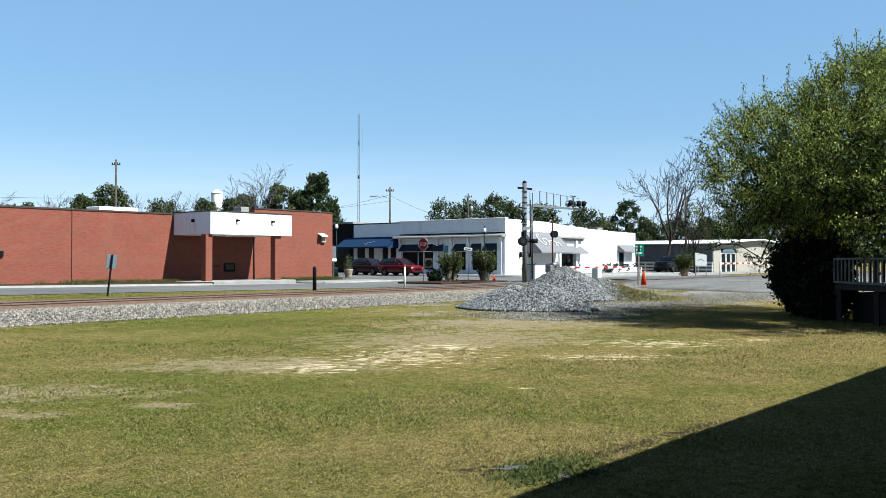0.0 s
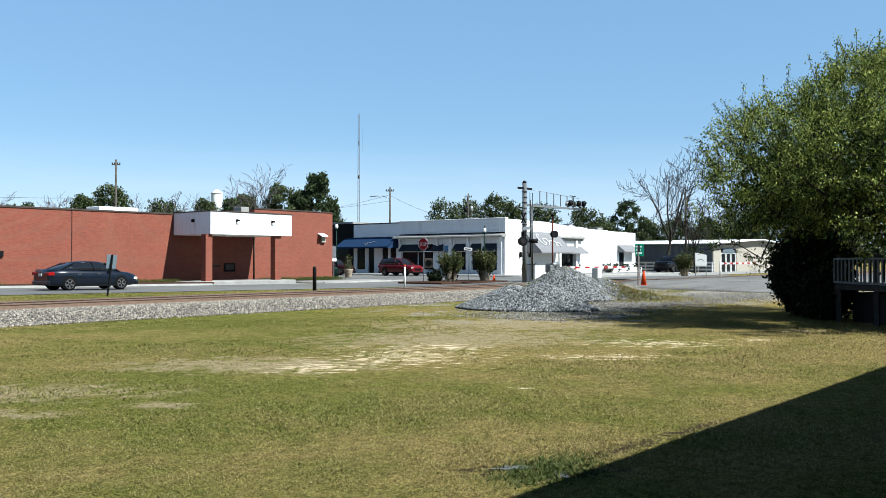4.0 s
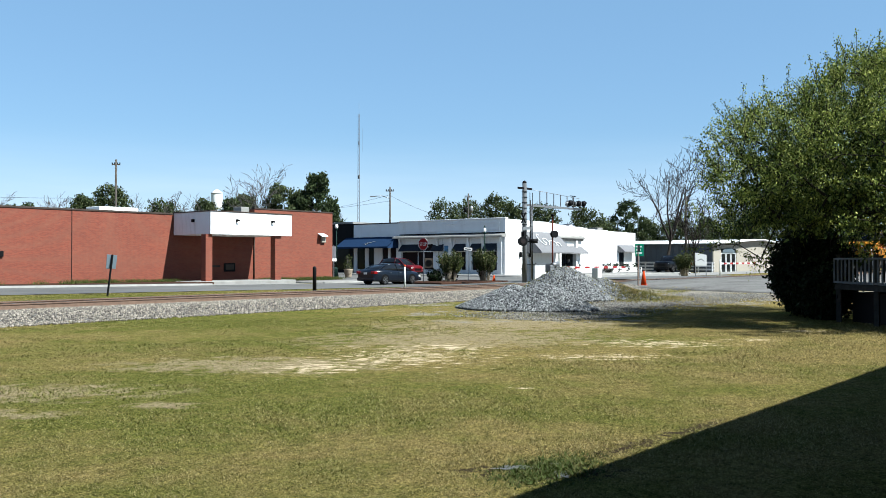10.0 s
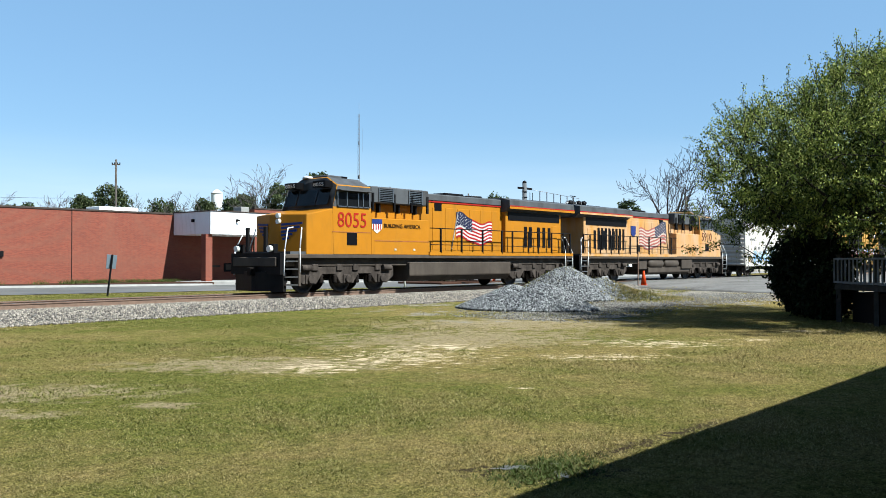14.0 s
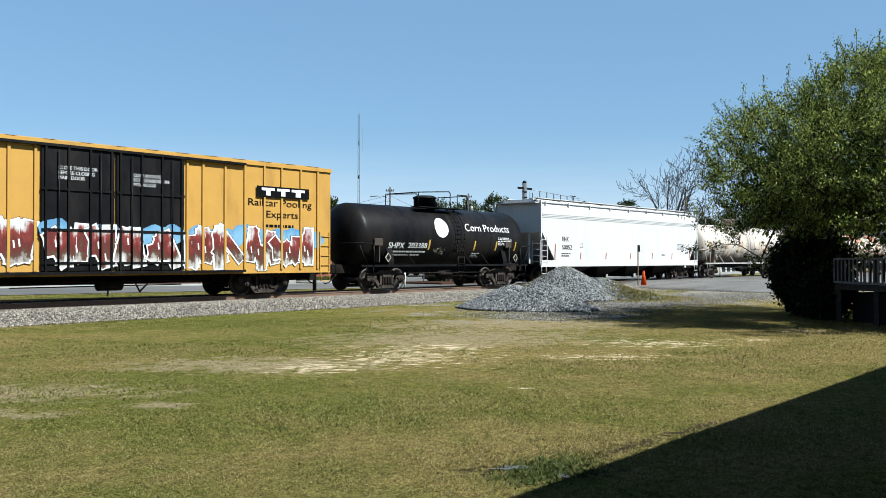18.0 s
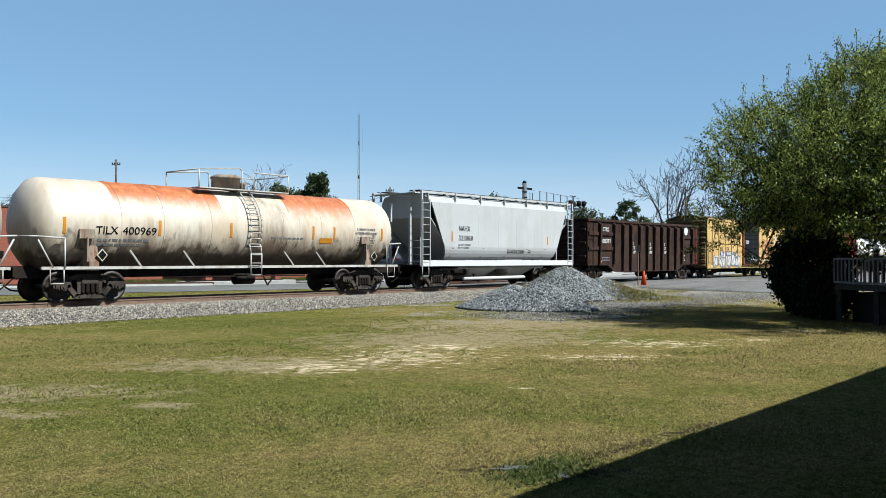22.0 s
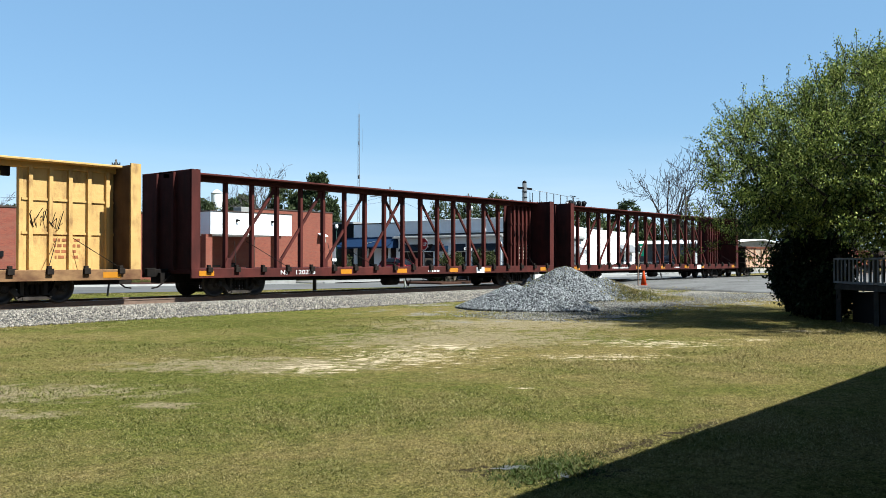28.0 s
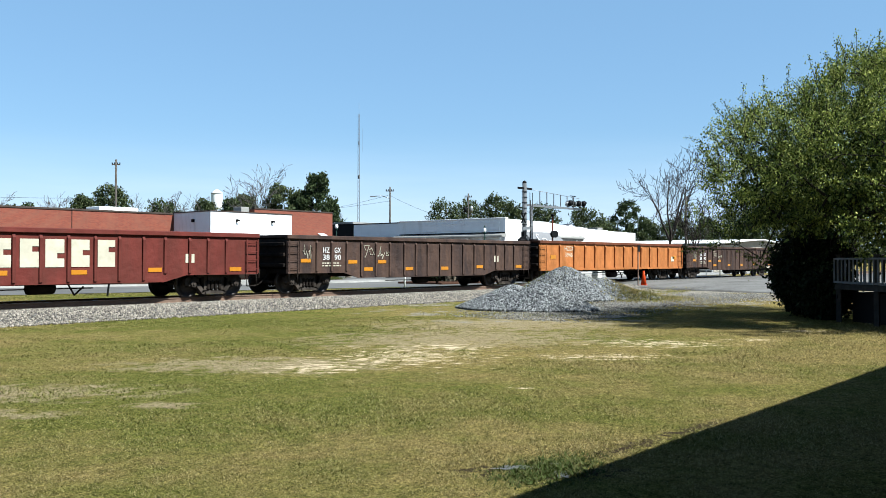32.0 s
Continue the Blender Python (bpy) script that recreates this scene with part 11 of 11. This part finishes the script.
def deck():
    """Timber deck and ramp rail beside the tree."""
    t = thing("timber_deck", "dark timber deck with a slatted balustrade", "deck", pose(0, 0, 0))
    ex, ey = 26.4, 7.7
    d1 = Vector((-0.715, -0.70, 0))
    nrm = Vector((0.70, -0.715, 0))
    def P(a, b, z):
        q = Vector((ex, ey, 0)) + d1 * a + nrm * b
        return (q.x, q.y, z)
    # Same timber in two tones: shaded pieces dark, sunlit rails pale, by colour.
    wood = paint("weathered_shaded_deck", (0.07, 0.066, 0.06), 0.8, var=0.25, scale=6)
    pale = paint("grey_lit_balusters", (0.3, 0.31, 0.32), 0.7, var=0.15)
    part("floor_edge", bar(B(), P(0, 0, 0.99), P(4.2, 0, 0.99), 0.06, 0.14), wood, t)
    for k in range(10):
        part("deck_board", bar(B(), P(0, 0.12 + k * 0.15, 1.06), P(4.2, 0.12 + k * 0.15, 1.06), 0.14, 0.03), wood, t)
    # Black sheets in place of the deep shade beneath the deck.
    part("under_deck_shade", bar(B(), P(0.05, 0.5, 0.42), P(4.2, 0.5, 0.42), 0.05, 0.84), M_FIXT, t, "black sheet standing in for the shade under the deck")
    part("under_deck_shade", bar(B(), P(0.05, 0.5, 0.42), P(0.05, 3.2, 0.42), 0.05, 0.84), M_FIXT, t, "black sheet standing in for the shade under the deck")
    for a in (0.1, 2.0, 4.1):
        part("deck_post", bar(B(), P(a, 0.05, -0.1), P(a, 0.05, 1.9), 0.12), wood, t)
    part("top_rail", bar(B(), P(0, 0, 1.78), P(4.2, 0, 1.78), 0.12, 0.05), pale, t)
    part("low_rail", bar(B(), P(0, 0, 1.12), P(4.2, 0, 1.12), 0.08, 0.06), pale, t)
    k = 0
    while k * 0.2 < 4.2:
        part("baluster", bar(B(), P(k * 0.2, -0.03, 1.1), P(k * 0.2, -0.03, 1.8), 0.04), pale, t)
        k += 1
    for k in range(8):
        part("baluster", bar(B(), P(0, 0.05 + k * 0.2, 1.1), P(0, 0.05 + k * 0.2, 1.8), 0.04), wood, t)
    part("top_rail", bar(B(), P(0, 0, 1.78), P(0, 1.6, 1.78), 0.12, 0.05), wood, t)
    part("ramp_rail", bar(B(), P(0.6, 1.4, 1.75), P(1.1, 1.4, 1.15), 0.05, 0.12), pale, t)
    part("ramp_rail", bar(B(), P(1.1, 1.4, 1.2), P(4.2, 1.4, 1.3), 0.05, 0.12), pale, t)


def grass():
    rng = np.random.default_rng(21)
    n = 235000
    u = rng.random(n)
    r = np.where(rng.random(n) < 0.62, 2.0 * (27 / 2.0) ** u, 1 / (1 / 27 + (1 / 2.3 - 1 / 27) * u))
    a = radians(11) + radians(58) * rng.random(n)
    x, y = r * np.cos(a), r * np.sin(a)
    m = 6000
    x = np.concatenate([x, rng.uniform(-24, 44, m)])
    y = np.concatenate([y, rng.uniform(-1.0, 24.3, m)])
    n, r = n + m, np.hypot(x, y)
    ok = (y > -1.1) & (y < 23.45 + rng.normal(0, 0.12, n)) & (heap_z(x, y) < 0.05)
    for rows, k in ((SAND, 0.6), (STONY, 0.75), (WORN, 0.45), (MUD, 0.5)):
        for sx, sy, la, lb, turn in rows:
            t = radians(turn)
            dx, dy = x - sx, y - sy
            u = (dx * math.cos(t) + dy * math.sin(t)) / la
            v = (-dx * math.sin(t) + dy * math.cos(t)) / lb
            inside = u * u + v * v < 1.25
            ok &= ~(inside & (rng.random(n) < k))
    x, y, r = x[ok], y[ok], r[ok]
    z = ground_z(x, y)
    tuft_v, tuft_f = [], []
    tr = random.Random(3)
    for k in range(5):
        ang, lean = tr.uniform(0, 6.3), tr.uniform(0.5, 1.3)
        cx, cy = math.cos(ang), math.sin(ang)
        ox, oy = tr.gauss(0, 0.7), tr.gauss(0, 0.7)
        b = len(tuft_v)
        tuft_v += [(ox - cy * 0.13, oy + cx * 0.13, 0), (ox + cy * 0.13, oy - cx * 0.13, 0), (ox + cx * lean, oy + cy * lean, tr.uniform(0.4, 0.85))]
        tuft_f.append((b, b + 1, b + 2))
    lush = np.zeros(len(x))
    for k in range(14):
        t, w = rng.uniform(0, 6.3), 0.5 * 1.33 ** k
        lush += np.sin(w * (x * math.cos(t) + y * math.sin(t)) + rng.uniform(0, 6.3)) / (1 + 0.12 * k)
    size = (0.019 + 0.001 * np.minimum(r, 27)) * rng.uniform(0.5, 1.3, len(x)) * np.clip(0.85 + 0.13 * lush, 0.5, 1.35)
    ob = scatter("lawn_grass", np.array(tuft_v), np.array(tuft_f), np.stack([x, y, z], 1), size, rng, M_GRASS, tilt=0.35)
    tagged(ob, "short patchy lawn grass, green turning straw", "grass", "", "stuff")
    # lush tufts round the wet ground
    px, py = rng.normal(6.2, 0.3, 900), rng.normal(4.08, 0.16, 900)
    qx, qy = rng.normal(6.24, 0.05, 160), rng.normal(4.1, 0.09, 160)
    px, py = np.concatenate([px, qx]), np.concatenate([py, qy])
    ob = scatter("wet_tufts", np.array(tuft_v), np.array(tuft_f), np.stack([px, py, ground_z(px, py)], 1), rng.uniform(0.03, 0.055, len(px)), rng, M_LIRIOPE, tilt=0.3)
    tagged(ob, "lush green tufts of grass round the puddle", "grass", "", "stuff")
    # rough weeds by the crossing and the verge beyond the track
    m = 5000
    wx, wy = rng.uniform(31, 47, m), rng.uniform(18.5, 24.3, m)
    ok = rng.random(m) < np.clip(1 - np.abs((wy - 22.2) / 2.2), 0, 1) * 0.8
    wx2, wy2 = rng.uniform(8, 60, 9000), rng.uniform(31.0, 37.9, 9000)
    wx3, wy3 = rng.normal(35.4, 1.4, 9000), rng.normal(19.4, 1.3, 9000)
    ok3 = 0.645 * wx3 - 0.764 * wy3 > (0.196 + rng.normal(0, 0.012, 9000)) * (0.764 * wx3 + 0.645 * wy3)
    wx, wy = np.concatenate([wx[ok], wx2, wx3[ok3]]), np.concatenate([wy[ok], wy2, wy3[ok3]])
    ob = scatter("verge_weeds", np.array(tuft_v), np.array(tuft_f), np.stack([wx, wy, ground_z(wx, wy) + heap_z(wx, wy)], 1), rng.uniform(0.5, 1.15, len(wx)) * np.where(wy > 30, 0.055, 0.11), rng, M_GRASS, tilt=0.3)
    tagged(ob, "straggling dry grass on the verge beside the track", "grass", "", "stuff")


def grass_material():
    """Blades green or straw by the place they grow in, each one a little different."""
    m, nt, bsdf, co = begin("grass_blade")
    one = nt.nodes.new("ShaderNodeNewGeometry").outputs["Random Per Island"]
    green = ramp(nt, one, [(0.0, (0.08, 0.1, 0.018)), (0.5, (0.2, 0.21, 0.05)), (0.85, (0.34, 0.32, 0.1)), (1.0, (0.6, 0.52, 0.26))])
    straw = ramp(nt, one, [(0.0, (0.13, 0.11, 0.035)), (0.5, (0.32, 0.255, 0.095)), (1.0, (0.6, 0.48, 0.25))])
    c = mixc(nt, lawn_patches(nt, co), green, straw)
    finish(nt, bsdf, c, 0.65)
    bsdf.inputs["Specular IOR Level"].default_value = 0.03
    thin = nt.nodes.new("ShaderNodeBsdfTranslucent")
    nt.links.new(mixc(nt, 1.0, c, (0.6, 0.6, 0.6), "MULTIPLY"), thin.inputs[0])
    mx = nt.nodes.new("ShaderNodeMixShader")
    mx.inputs[0].default_value = 0.4
    nt.links.new(bsdf.outputs[0], mx.inputs[1])
    nt.links.new(thin.outputs[0], mx.inputs[2])
    nt.links.new(mx.outputs[0], nt.nodes["Material Output"].inputs[0])
    return m


M_GRASS = grass_material()
big_tree()
shrub(28.4, 9.0, 1.22, 2.75, "dense dark shrub under the tree", M_HEDGE, 31, 22, 0.15, 620, squat=0.12, name="dark_shrub")
shrub(27.2, 8.2, 0.8, 1.5, "dense dark shrub under the tree", M_HEDGE, 32, 20, 0.15, 240, squat=0.1, name="dark_shrub")
vase_shrub(50.9, 42.3, 1.2, 2.45, "many-stemmed oleander bush in the planting bed", 33, "oleander_bush", "bushes by the stop sign")
vase_shrub(53.5, 41.0, 0.95, 2.65, "upright oleander bush with bare lower stems", 34, "oleander_bush", "bushes by the stop sign")
shrub(49.9, 42.9, 0.5, 0.9, "low dark shrub in the planting bed", M_HEDGE, 37, 14, 0.13, 120, name="low_shrub")
vase_shrub(76.6, 35.6, 0.95, 2.2, "upright dark bush at the forecourt edge", 35, "forecourt_bush", "", 70)
shrub(57.2, 59.8, 0.3, 2.1, "slim green shrub in a pot", M_OLEANDER, 36, 8, 0.12, 80, name="potted_shrub")
for i, x in enumerate((70.5, 72.2, 86.2, 88.0, 90.0, 92.5)):
    shrub(x, 48.9, 0.5, 1.1, "low dark shrub against the white wall", M_HEDGE, 40 + i, 7, 0.16, 70, name="wall_shrub", group="shrubs along the white wall")
solo("planting_bed", bevel(box(B(), 47.2, 55.2, 40.0, 44.2, -0.1, 0.16), 0.05), M_MULCH, "low mulched island bed under the bushes", "planting bed", "", "structure")
border_plants()
background_trees()
far_woods()
deck()
grass()


# ---- what moves ----
def rolling(wheels, rows):
    """Turn a vehicle's wheels by the way it has gone; rows of seconds and metres, steps under a quarter turn."""
    for w, x, y, r in wheels:
        keys, last = [], None
        for (t0, d0), (t1, d1) in zip(rows, rows[1:]):
            n = max(1, math.ceil(abs(d1 - d0) / (r * 1.4)))
            keys += [(t0 + (t1 - t0) * k / n, d0 + (d1 - d0) * k / n) for k in range(n)]
        keys.append(rows[-1])
        walk(w, [(t, pose(x, y, r, 0, math.degrees(d / r), 0)) for t, d in keys])


def motions():
    for car, c in TRAIN:
        walk(car, [(0, pose(c + V * 14.5, TRACK_Y, RAIL_Z)), (32.0, pose(c + V * 14.5 - V * 32.0, TRACK_Y, RAIL_Z))])
    way = [(0, 1.2), (2.7, 15.8), (3.5, 20.3), (5.5, 30.7), (6, 33.2), (7, 38.3), (7.5, 40.5), (8, 42.2), (8.5, 43.6), (9, 44.6), (9.5, 45.2), (10, 45.6), (10.5, 46.1), (11, 47.0), (11.5, 48.3), (12, 49.7), (12.5, 50.8), (13, 51.7), (14, 52.4), (32.0, 52.4)]
    walk(SEDAN, [(t, pose(x, CAR_Y, gz(x, CAR_Y) + 0.02)) for t, x in way])
    rolling(SEDAN_WHEELS, way)
    back = [(0, 64.0, 63.8, -90), (2.4, 64.0, 63.8, -90), (3.2, 63.9, 64.2, -87), (3.5, 63.6, 64.8, -82), (4.2, 61.5, 68.5, -72), (5.5, 59.5, 79.0, -88), (7.0, 59.0, 96.0, -90), (32.0, 59.0, 96.0, -90)]
    walk(MAROON, [(t, pose(x, y, gz(x, y) + 0.03, 0, 0, r)) for t, x, y, r in back])
    rolling(MAROON_WHEELS, [(t, -(y - 63.8)) for t, x, y, r in back])


motions()
